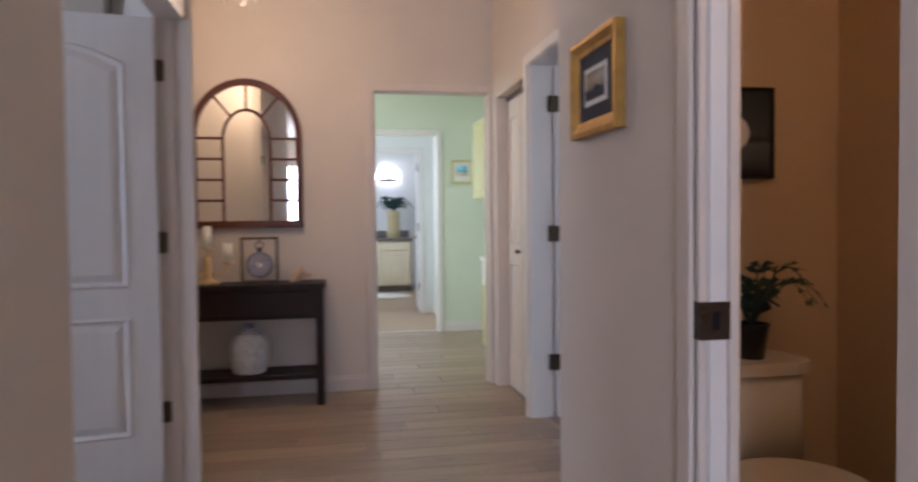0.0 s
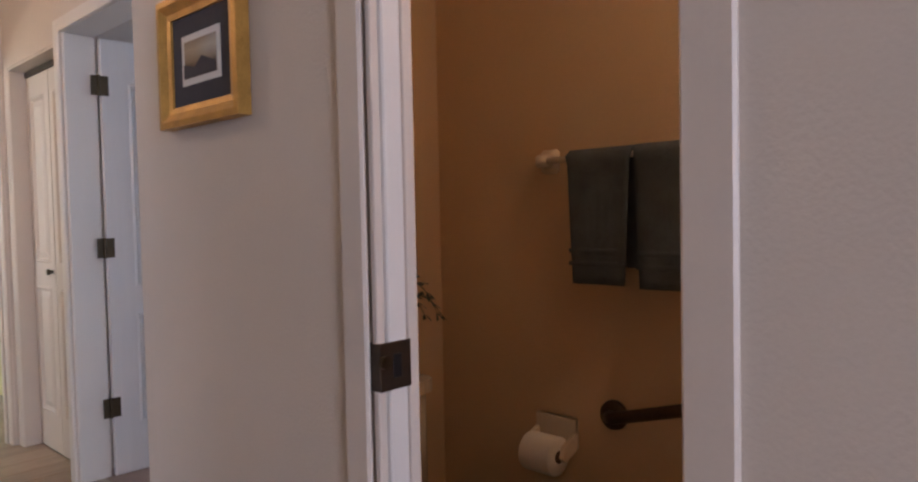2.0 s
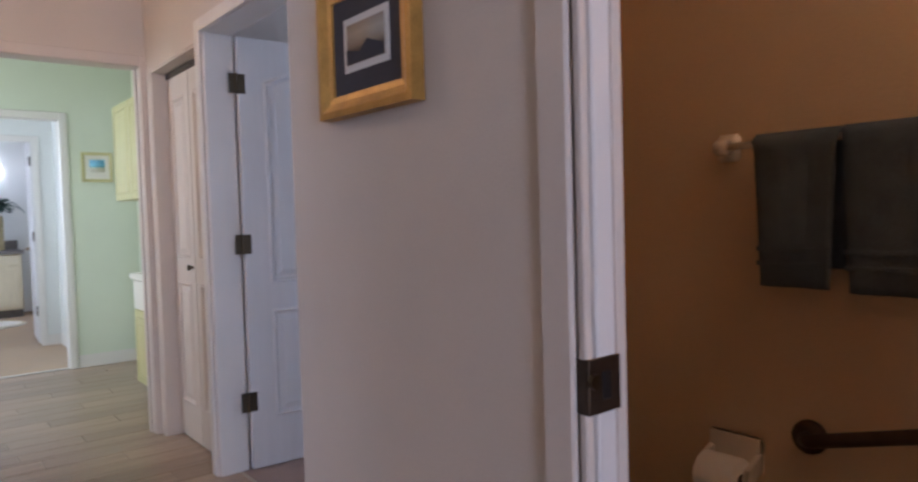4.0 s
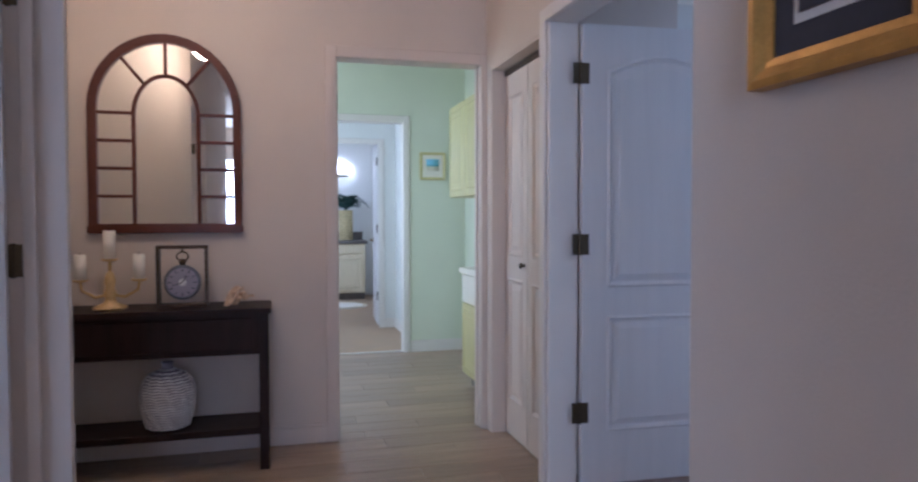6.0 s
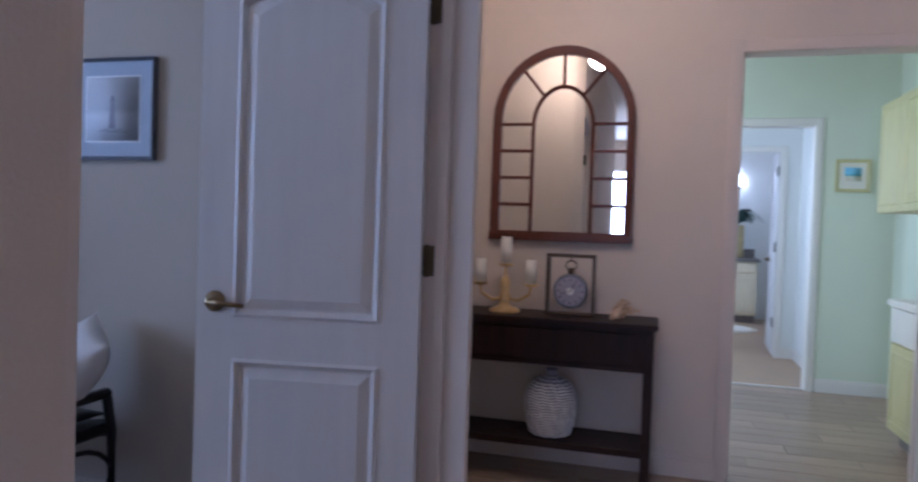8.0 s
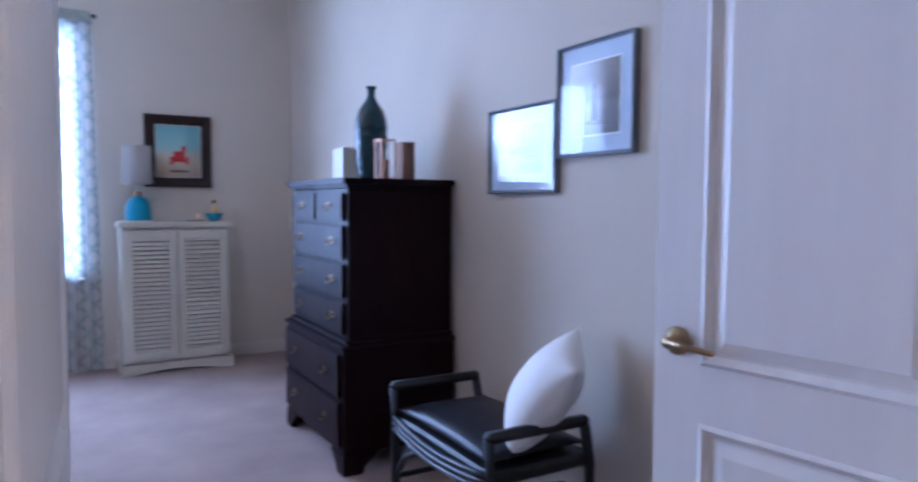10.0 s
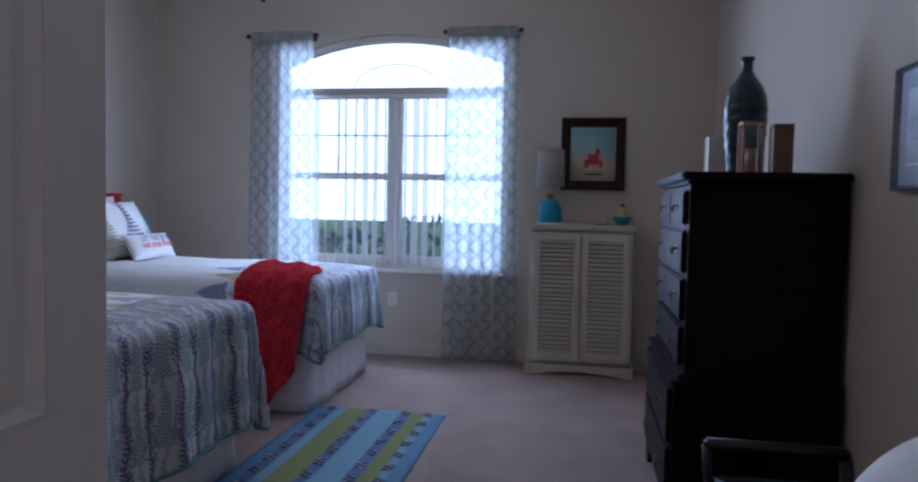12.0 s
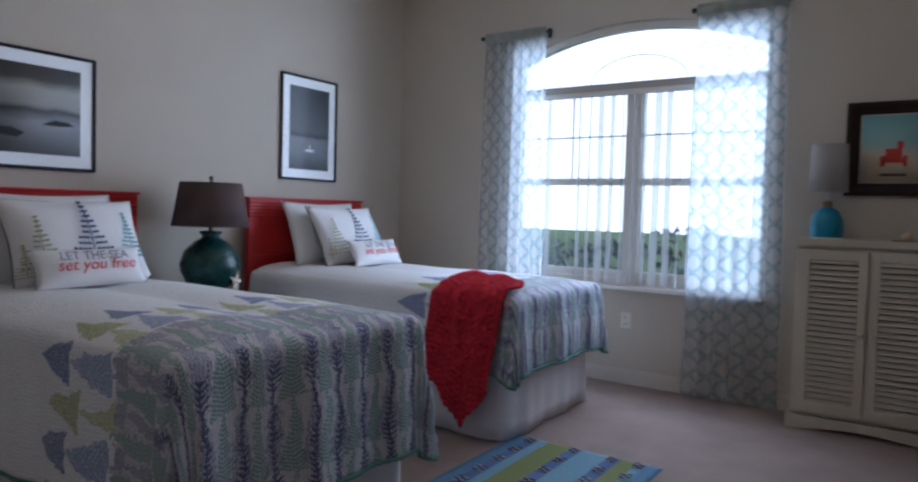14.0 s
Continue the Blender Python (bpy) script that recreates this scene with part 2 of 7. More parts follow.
def sheer_mat(name, base, clear, lattice):
    """Thin cloth: part of the light goes straight through; a woven trellis is denser."""
    m = bpy.data.materials.new(name)
    m.use_nodes = True
    n, l = m.node_tree.nodes, m.node_tree.links
    out = n["Material Output"]
    n.remove(n["Principled BSDF"])
    dif, trl, tra = n.new("ShaderNodeBsdfDiffuse"), n.new("ShaderNodeBsdfTranslucent"), n.new("ShaderNodeBsdfTransparent")
    a, c = n.new("ShaderNodeMixShader"), n.new("ShaderNodeMixShader")
    a.inputs[0].default_value = 0.5
    l.new(dif.outputs[0], a.inputs[1]), l.new(trl.outputs[0], a.inputs[2])
    uv, sep = n.new("ShaderNodeUVMap"), n.new("ShaderNodeSeparateXYZ")
    l.new(uv.outputs[0], sep.inputs[0])

    def math_node(op, x, y=None):
        q = n.new("ShaderNodeMath")
        q.operation = op
        for i, v in enumerate((x, y)):
            if v is None:
                continue
            if isinstance(v, (int, float)):
                q.inputs[i].default_value = v
            else:
                l.new(v, q.inputs[i])
        return q.outputs[0]
    u, v = sep.outputs[0], sep.outputs[1]
    if lattice:
        p = math_node("MULTIPLY", math_node("ADD", u, v), 7.5)
        q = math_node("MULTIPLY", math_node("SUBTRACT", u, v), 7.5)
        tri = [math_node("ABSOLUTE", math_node("SUBTRACT", math_node("FRACT", x), 0.5)) for x in (p, q)]
        edge = math_node("LESS_THAN", math_node("MINIMUM", *tri), 0.12)
        weave = n.new("ShaderNodeTexNoise")
        weave.inputs["Scale"].default_value = 60
        l.new(uv.outputs[0], weave.inputs["Vector"])
        edge = math_node("MULTIPLY", edge, math_node("ADD", weave.outputs[0], 0.4))
        k = math_node("SUBTRACT", clear, math_node("MULTIPLY", edge, clear * 0.48))
        mix = n.new("ShaderNodeMix")
        mix.data_type = "RGBA"
        mix.inputs[6].default_value, mix.inputs[7].default_value = (*base, 1), (base[0] * 0.30, base[1] * 0.35, base[2] * 0.37, 1)
        l.new(edge, mix.inputs[0])
        l.new(mix.outputs[2], dif.inputs[0]), l.new(mix.outputs[2], trl.inputs[0])
        l.new(k, c.inputs[0])
    else:
        dif.inputs[0].default_value = trl.inputs[0].default_value = (*base, 1)
        c.inputs[0].default_value = clear
    l.new(a.outputs[0], c.inputs[1]), l.new(tra.outputs[0], c.inputs[2])
    l.new(c.outputs[0], out.inputs[0])
    return m


M["sheer"] = sheer_mat("sheer", (0.78, 0.81, 0.82), 0.68, True)
M["vane"] = sheer_mat("vane", (0.86, 0.90, 0.93), 0.40, False)


def set_ramp(node, cols):
    """Gives a colour ramp its stops, in order."""
    es = node.color_ramp.elements
    while len(es) > 1:
        es.remove(es[-1])
    es[0].position, es[0].color = cols[0][0], (*cols[0][1], 1)
    for p, c in cols[1:]:
        es.new(p).color = (*c, 1)


def quilt_mat():
    """White quilt: rows of fern triangles along the sides, a wide striped paisley border across the foot. UV in metres, u across, v from the head."""
    m = bpy.data.materials.new("quilt")
    m.use_nodes = True
    n, l = m.node_tree.nodes, m.node_tree.links
    b = n["Principled BSDF"]
    b.inputs["Roughness"].default_value, b.inputs["Specular IOR Level"].default_value = 0.95, 0.1
    uv, sep = n.new("ShaderNodeUVMap"), n.new("ShaderNodeSeparateXYZ")
    l.new(uv.outputs[0], sep.inputs[0])

    def mn(op, x, y=None, z=None):
        q = n.new("ShaderNodeMath")
        q.operation = op
        for i, v in enumerate((x, y, z)):
            if v is None:
                continue
            if isinstance(v, (int, float)):
                q.inputs[i].default_value = v
            else:
                l.new(v, q.inputs[i])
        return q.outputs[0]

    def mixc(f, a, c):
        q = n.new("ShaderNodeMix")
        q.data_type = "RGBA"
        l.new(f, q.inputs[0])
        for i, v in ((6, a), (7, c)):
            if isinstance(v, tuple):
                q.inputs[i].default_value = (*v, 1)
            else:
                l.new(v, q.inputs[i])
        return q.outputs[2]
    u, v = sep.outputs[0], sep.outputs[1]
    vor = n.new("ShaderNodeTexVoronoi")
    vor.inputs["Scale"].default_value = 40
    l.new(uv.outputs[0], vor.inputs["Vector"])
    wav = n.new("ShaderNodeTexWave")
    wav.inputs["Scale"].default_value, wav.inputs["Distortion"].default_value, wav.inputs["Detail"].default_value = 22, 9, 2
    l.new(uv.outputs[0], wav.inputs["Vector"])
    nz, nf = n.new("ShaderNodeTexNoise"), n.new("ShaderNodeTexNoise")
    for q, sc in ((nz, 7), (nf, 55)):
        q.inputs["Scale"].default_value = sc
        l.new(uv.outputs[0], q.inputs["Vector"])
    wob = mn("MULTIPLY", mn("SUBTRACT", nz.outputs[0], 0.5), 0.10)
    jag = mn("SUBTRACT", nf.outputs[0], 0.5)
    curl = mn("GREATER_THAN", mn("FRACT", mn("ADD", mn("MULTIPLY", vor.outputs["Distance"], 4.2), mn("MULTIPLY", jag, 0.8))), 0.55)
    fine = mn("GREATER_THAN", wav.outputs[0], 0.52)

    def column(phase, width, waves, taper):
        """A leafy column of the border: its mask and its leaves."""
        dx = mn("ABSOLUTE", mn("SUBTRACT", mn("FRACT", mn("ADD", mn("MULTIPLY", mn("ADD", u, wob), 7.4), phase)), 0.5))
        grow = mn("FRACT", mn("ADD", mn("MULTIPLY", v, taper), mn("MULTIPLY", nz.outputs[0], 0.3)))
        w = mn("ADD", mn("MULTIPLY", grow, width), mn("ADD", mn("MULTIPLY", jag, 0.30), 0.05))
        leaf = mn("GREATER_THAN", mn("FRACT", mn("ADD", mn("MULTIPLY", v, waves), mn("ADD", mn("MULTIPLY", dx, 5.0), mn("MULTIPLY", jag, 0.7)))), 0.42)
        return mn("LESS_THAN", dx, w), leaf, dx
    # border of grey paisley drops and green ferns, with dark sprigs over them
    ga, la1, _ = column(0.0, 0.28, 62, 3.3)
    gb, lb1, _ = column(0.5, 0.26, 74, 4.1)
    gc, lc1, dc = column(0.02, 0.15, 52, 2.3)
    ground = mixc(mn("MULTIPLY", fine, 0.35), (0.60, 0.57, 0.58), (0.34, 0.37, 0.43))
    border = mixc(mn("MULTIPLY", ga, mn("ADD", mn("MULTIPLY", curl, 0.62), 0.22)), ground, (0.17, 0.18, 0.29))
    border = mixc(mn("MULTIPLY", gb, mn("ADD", mn("MULTIPLY", lb1, 0.50), 0.24)), border, (0.11, 0.26, 0.22))
    low = mn("GREATER_THAN", mn("ADD", v, mn("MULTIPLY", wob, 3.0)), 1.99)
    spr = mn("MULTIPLY", mn("MULTIPLY", gc, low), mn("MAXIMUM", lc1, mn("LESS_THAN", dc, 0.025)))
    border = mixc(mn("MULTIPLY", spr, 0.80), border, (0.05, 0.065, 0.14))
    # fern triangles above the border, each pointing to the head, blue and green in turn
    rowp = mn("MULTIPLY", mn("ADD", u, mn("MULTIPLY", wob, 0.7)), 7.2)
    fr = mn("ABSOLUTE", mn("SUBTRACT", mn("FRACT", rowp), 0.5))
    odd = mn("GREATER_THAN", mn("FRACT", mn("MULTIPLY", mn("FLOOR", rowp), 0.5)), 0.25)
    vv = mn("SUBTRACT", mn("ADD", v, wob), mn("ADD", mn("MULTIPLY", odd, 0.09), 1.25))
    seg = mn("FRACT", mn("MULTIPLY", vv, 4.9))
    tri = mn("LESS_THAN", fr, mn("ADD", mn("ADD", mn("MULTIPLY", seg, 0.50), 0.02), mn("MULTIPLY", jag, 0.30)))
    zone = mn("MULTIPLY", mn("GREATER_THAN", vv, 0.0), mn("LESS_THAN", v, 1.9))
    frond = mn("GREATER_THAN", mn("FRACT", mn("SUBTRACT", mn("ADD", mn("MULTIPLY", v, 62), mn("MULTIPLY", jag, 1.5)), mn("MULTIPLY", fr, 6.5))), 0.45)
    tri = mn("MULTIPLY", mn("MULTIPLY", tri, zone), mn("ADD", mn("MULTIPLY", mn("MAXIMUM", frond, curl), 0.55), 0.32))
    deep = mn("GREATER_THAN", vv, 0.204)
    tric = mixc(odd, mixc(deep, (0.10, 0.15, 0.33), (0.24, 0.31, 0.48)), mixc(deep, (0.38, 0.41, 0.17), (0.46, 0.50, 0.26)))
    plain = mixc(tri, (0.80, 0.79, 0.79), tric)
    isb = mn("GREATER_THAN", mn("ADD", v, mn("ADD", mn("MULTIPLY", wob, 1.5), mn("MULTIPLY", jag, 0.12))), 1.68)
    col = mixc(isb, plain, border)
    l.new(col, b.inputs["Base Color"])
    bp = n.new("ShaderNodeBump")
    bp.inputs["Strength"].default_value, bp.inputs["Distance"].default_value = 0.35, 0.006
    l.new(mn("ADD", mn("MULTIPLY", wav.outputs[0], 0.4), vor.outputs["Distance"]), bp.inputs["Height"])
    l.new(bp.outputs[0], b.inputs["Normal"])
    return m


M["quilt"] = quilt_mat()


def rug_mat():
    """Flat-woven rug: bands of blue and olive along its length, with broken rows of small dark and white dashes. UV in metres."""
    m = bpy.data.materials.new("rug")
    m.use_nodes = True
    n, l = m.node_tree.nodes, m.node_tree.links
    b = n["Principled BSDF"]
    b.inputs["Roughness"].default_value = 0.95
    uv, sep = n.new("ShaderNodeUVMap"), n.new("ShaderNodeSeparateXYZ")
    l.new(uv.outputs[0], sep.inputs[0])
    ramp = n.new("ShaderNodeValToRGB")
    ramp.color_ramp.interpolation = "CONSTANT"
    blue, lite, olive, steel = (0.17, 0.33, 0.52), (0.26, 0.46, 0.58), (0.29, 0.32, 0.10), (0.15, 0.22, 0.42)
    cols = [(0, blue), (0.10, steel), (0.17, lite), (0.24, olive), (0.40, steel), (0.48, lite), (0.66, steel), (0.74, olive), (0.84, lite), (0.90, blue)]
    set_ramp(ramp, cols)
    l.new(sep.outputs[1], ramp.inputs[0])
    nz = n.new("ShaderNodeTexNoise")
    nz.inputs["Scale"].default_value = 160
    l.new(uv.outputs[0], nz.inputs["Vector"])
    mix = n.new("ShaderNodeMix")
    mix.data_type, mix.blend_type = "RGBA", "MULTIPLY"
    mix.inputs[0].default_value = 0.75
    l.new(ramp.outputs[0], mix.inputs[6]), l.new(nz.outputs[0], mix.inputs[7])
    l.new(mix.outputs[2], b.inputs["Base Color"])
    bp = n.new("ShaderNodeBump")
    bp.inputs["Strength"].default_value, bp.inputs["Distance"].default_value = 0.6, 0.004
    l.new(nz.outputs[0], bp.inputs["Height"])
    l.new(bp.outputs[0], b.inputs["Normal"])
    return m


M["rug"] = rug_mat()


def print_mat(name, cols, noise_scale=5.0):
    """A print whose tones change from its foot to its top (UV v), with some cloudy mottle."""
    m = bpy.data.materials.new(name)
    m.use_nodes = True
    n, l = m.node_tree.nodes, m.node_tree.links
    b = n["Principled BSDF"]
    b.inputs["Roughness"].default_value = 0.6
    sep, nz = n.new("ShaderNodeSeparateXYZ"), n.new("ShaderNodeTexNoise")
    uv = n.new("ShaderNodeUVMap")
    l.new(uv.outputs[0], sep.inputs[0]), l.new(uv.outputs[0], nz.inputs["Vector"])
    nz.inputs["Scale"].default_value = noise_scale
    add = n.new("ShaderNodeMath")
    add.operation = "MULTIPLY_ADD"
    l.new(nz.outputs[0], add.inputs[0])
    add.inputs[1].default_value = 0.10
    l.new(sep.outputs[1], add.inputs[2])
    ramp = n.new("ShaderNodeValToRGB")
    set_ramp(ramp, cols)
    l.new(add.outputs[0], ramp.inputs[0])
    l.new(ramp.outputs[0], b.inputs["Base Color"])
    return m


M["sea_grey"] = print_mat("sea_grey", [(0.05, (0.05, 0.055, 0.06)), (0.25, (0.16, 0.17, 0.18)), (0.42, (0.20, 0.21, 0.22)), (0.46, (0.04, 0.045, 0.05)), (0.52, (0.10, 0.11, 0.12)), (0.95, (0.045, 0.05, 0.055))])
M["storm"] = print_mat("storm", [(0.05, (0.12, 0.12, 0.12)), (0.40, (0.22, 0.22, 0.22)), (0.54, (0.03, 0.03, 0.03)), (0.60, (0.22, 0.21, 0.19)), (0.78, (0.30, 0.29, 0.26)), (0.9, (0.06, 0.055, 0.05))])
M["beach"] = print_mat("beach", [(0.05, (0.66, 0.52, 0.36)), (0.3, (0.72, 0.62, 0.46)), (0.45, (0.70, 0.62, 0.50)), (0.62, (0.36, 0.60, 0.60)), (1.0, (0.24, 0.52, 0.56))])
M["sepia"] = print_mat("sepia", [(0.05, (0.20, 0.14, 0.09)), (0.35, (0.10, 0.07, 0.05)), (0.5, (0.30, 0.24, 0.17)), (0.8, (0.45, 0.40, 0.32)), (1.0, (0.36, 0.30, 0.24))])
M["coast"] = print_mat("coast", [(0.1, (0.70, 0.66, 0.55)), (0.4, (0.66, 0.62, 0.50)), (0.48, (0.12, 0.40, 0.50)), (0.6, (0.25, 0.60, 0.78)), (1.0, (0.30, 0.62, 0.86))])
M["sketch"] = print_mat("sketch", [(0.1, (0.46, 0.47, 0.49)), (0.45, (0.54, 0.55, 0.57)), (0.55, (0.40, 0.41, 0.44)), (1.0, (0.56, 0.57, 0.59))], 14)


# ---- building blocks ----
def finish(bm, me):
    bmesh.ops.recalc_face_normals(bm, faces=bm.faces[:])
    bm.to_mesh(me)
    bm.free()
    return me


def part(name, bm, material, parent=None, label="", smooth=False):
    """Links a bmesh as one mesh object under a thing or a part."""
    me = finish(bm, bpy.data.meshes.new(name))
    me.materials.append(M[material])
    if smooth:
        for p in me.polygons:
            p.use_smooth = True
    ob = new(name, me)
    ob.parent = parent
    if label:
        ob["label"] = label
    return ob


ORIGIN = [0.0, 0.0]     # where the coordinates of a wing of the house are counted from
BEDROOM = (0.093, -0.238)


def wing(at=(0.0, 0.0)):
    ORIGIN[:] = at


def stand(x, y, z, rx=0, ry=0, rz=0):
    """A pose counted from the present wing's origin."""
    return pose(x + ORIGIN[0], y + ORIGIN[1], z, rx, ry, rz)


def thing(name, at, label, category, group="", turn=0.0):
    ob = new(name)
    ob.empty_display_size = 0.05
    ob.matrix_basis = stand(*at, 0, 0, turn)
    return tagged(ob, label, category, group)


def setting(name, bm, material, label, category, smooth=False):
    ob = tagged(part(name, bm, material, None, "", smooth), label, category, "", "structure")
    ob.matrix_basis = stand(0, 0, 0)
    return ob


def boxes(*bs, bevel=0.0, segs=1):
    """One bmesh of boxes (x0, x1, y0, y1, z0, z1), their edges rounded by bevel."""
    bm = bmesh.new()
    for x0, x1, y0, y1, z0, z1 in bs:
        mtx = Matrix.Translation(((x0 + x1) / 2, (y0 + y1) / 2, (z0 + z1) / 2)) @ Matrix.Diagonal((x1 - x0, y1 - y0, z1 - z0, 1))
        bmesh.ops.create_cube(bm, size=1, matrix=mtx)
    if bevel:
        bmesh.ops.bevel(bm, geom=bm.edges[:], offset=bevel, segments=segs, affect="EDGES", clamp_overlap=True)
    return bm


def prism(points, z0, z1, bevel=0.0, segs=3, axis="z"):
    """A polygon drawn out along an axis; bevel rounds the edges along it."""
    bm = bmesh.new()

    def put(p, h):
        return {"z": (p[0], p[1], h), "y": (p[0], h, p[1]), "x": (h, p[0], p[1])}[axis]
    lo = [bm.verts.new(put(p, z0)) for p in points]
    hi = [bm.verts.new(put(p, z1)) for p in points]
    bm.faces.new(lo[::-1])
    bm.faces.new(hi)
    k = len(points)
    for i in range(k):
        bm.faces.new((lo[i], lo[(i + 1) % k], hi[(i + 1) % k], hi[i]))
    if bevel:
        es = [e for e in bm.edges if (e.verts[0] in lo) != (e.verts[1] in lo)]
        bmesh.ops.bevel(bm, geom=es, offset=bevel, segments=segs, affect="EDGES", clamp_overlap=True)
    return bm


def lathe(profile, seg=28, bm=None, at=(0, 0, 0), turn=None):
    """A turned form: profile of (radius, height)."""
    bm = bm or bmesh.new()
    mtx = Matrix.Translation(at) @ (turn or Matrix())
    rings = []
    for r, z in profile:
        rings.append([bm.verts.new(mtx @ Vector((max(r, 1e-4) * math.cos(2 * math.pi * i / seg), max(r, 1e-4) * math.sin(2 * math.pi * i / seg), z))) for i in range(seg)])
    for a, c in zip(rings, rings[1:]):
        for i in range(seg):
            bm.faces.new((a[i], a[(i + 1) % seg], c[(i + 1) % seg], c[i]))
    bm.faces.new(rings[0][::-1])
    bm.faces.new(rings[-1])
    return bm


def tube(path, r, seg=8, bm=None, taper=None):
    """A round bar along a path."""
    bm = bm or bmesh.new()
    pts = [Vector(p) for p in path]
    rings = []
    for i, p in enumerate(pts):
        d = (pts[min(i + 1, len(pts) - 1)] - pts[max(i - 1, 0)]).normalized()
        side = d.cross(Vector((0, 0, 1)))
        if side.length < 0.05:
            side = d.cross(Vector((1, 0, 0)))
        side.normalize()
        up = side.cross(d)
        rr = r if taper is None else r + (taper - r) * i / (len(pts) - 1)
        rings.append([bm.verts.new(p + rr * (math.cos(2 * math.pi * k / seg) * side + math.sin(2 * math.pi * k / seg) * up)) for k in range(seg)])
    for a, c in zip(rings, rings[1:]):
        for k in range(seg):
            bm.faces.new((a[k], a[(k + 1) % seg], c[(k + 1) % seg], c[k]))
    bm.faces.new(rings[0][::-1])
    bm.faces.new(rings[-1])
    return bm


def sheet(nu, nv, f, uvf=None, thick=0.0):
    """A cloth: f(i/nu, j/nv) gives its points; thick gives it a second face."""
    bm = bmesh.new()
    lay = bm.loops.layers.uv.new("UVMap")
    grid = [[bm.verts.new(f(i / nu, j / nv)) for j in range(nv + 1)] for i in range(nu + 1)]
    for i in range(nu):
        for j in range(nv):
            idx = ((i, j), (i + 1, j), (i + 1, j + 1), (i, j + 1))
            fa = bm.faces.new([grid[a][c] for a, c in idx])
            fa.smooth = True
            for lo, (a, c) in zip(fa.loops, idx):
                lo[lay].uv = (uvf or (lambda p, q: (p, q)))(a / nu, c / nv)
    if thick:
        bm.normal_update()
        under = [[bm.verts.new(v.co - v.normal * thick) for v in row] for row in grid]
        uvs = uvf or (lambda p, q: (p, q))

        def quad(pairs):
            fa = bm.faces.new([v for v, _ in pairs])
            fa.smooth = True
            for lo, (_, k) in zip(fa.loops, pairs):
                lo[lay].uv = uvs(k[0] / nu, k[1] / nv)
        for i in range(nu):
            for j in range(nv):
                idx = ((i, j + 1), (i + 1, j + 1), (i + 1, j), (i, j))
                quad([(under[a][c], (a, c)) for a, c in idx])
        rim = [(i, 0) for i in range(nu)] + [(nu, j) for j in range(nv)] + [(i, nv) for i in range(nu, 0, -1)] + [(0, j) for j in range(nv, 0, -1)]
        for k in range(len(rim)):
            m0, m1 = rim[k], rim[(k + 1) % len(rim)]
            quad([(grid[m1[0]][m1[1]], m1), (grid[m0[0]][m0[1]], m0), (under[m0[0]][m0[1]], m0), (under[m1[0]][m1[1]], m1)])
    return bm


def panel(x0, x1, z0, z1, y, arch=0.0):
    """The outline of a door panel in its plane, with an arched head."""
    pts = [(x0, z0), (x1, z0), (x1, z1 - arch)]
    if arch:
        for i in range(1, 10):
            a = i / 10
            pts.append((x1 + (x0 - x1) * a, z1 - arch + arch * math.sin(math.pi * a)))
    pts.append((x0, z1 - arch))
    return pts


def inset_panel(bm, pts, y, sign):
    """A moulded panel let into a door's face: a sunk ring and a raised field."""
    cx = sum(p[0] for p in pts) / len(pts)
    cz = (min(p[1] for p in pts) + max(p[1] for p in pts)) / 2
    hx = (max(p[0] for p in pts) - min(p[0] for p in pts)) / 2
    hz = (max(p[1] for p in pts) - min(p[1] for p in pts)) / 2
    loops = []
    for inset, depth in ((-0.010, 0.0), (0.0, 0.006), (0.014, -0.007), (0.020, -0.007), (0.048, 0.003)):
        loops.append([bm.verts.new((cx + (p[0] - cx) * (1 - inset / hx), y + sign * depth, cz + (p[1] - cz) * (1 - inset / hz))) for p in pts])
    k = len(pts)
    for a, c in zip(loops, loops[1:]):
        for i in range(k):
            bm.faces.new((a[i], a[(i + 1) % k], c[(i + 1) % k], c[i]))
    bm.faces.new(loops[-1])


def framed_slab(w, h, pans, t=0.035, material="door"):
    """The stiles and rails of a door leaf round its panels, from x=0 at the hinge."""
    xs0, xs1 = pans[0][0], pans[0][1]
    bm = boxes((0, xs0, -t / 2, t / 2, 0, h), (xs1, w, -t / 2, t / 2, 0, h))
    zs = [0.0]
    for p in pans:
        zs += [p[2], p[3]]
    zs.append(h)
    for i in range(0, len(zs), 2):
        mid = boxes((xs0, xs1, -t / 2, t / 2, zs[i], zs[i + 1]))
        tmp = bpy.data.meshes.new("tmp")
        mid.to_mesh(tmp), mid.free()
        bm.from_mesh(tmp)
        bpy.data.meshes.remove(tmp)
    return bm


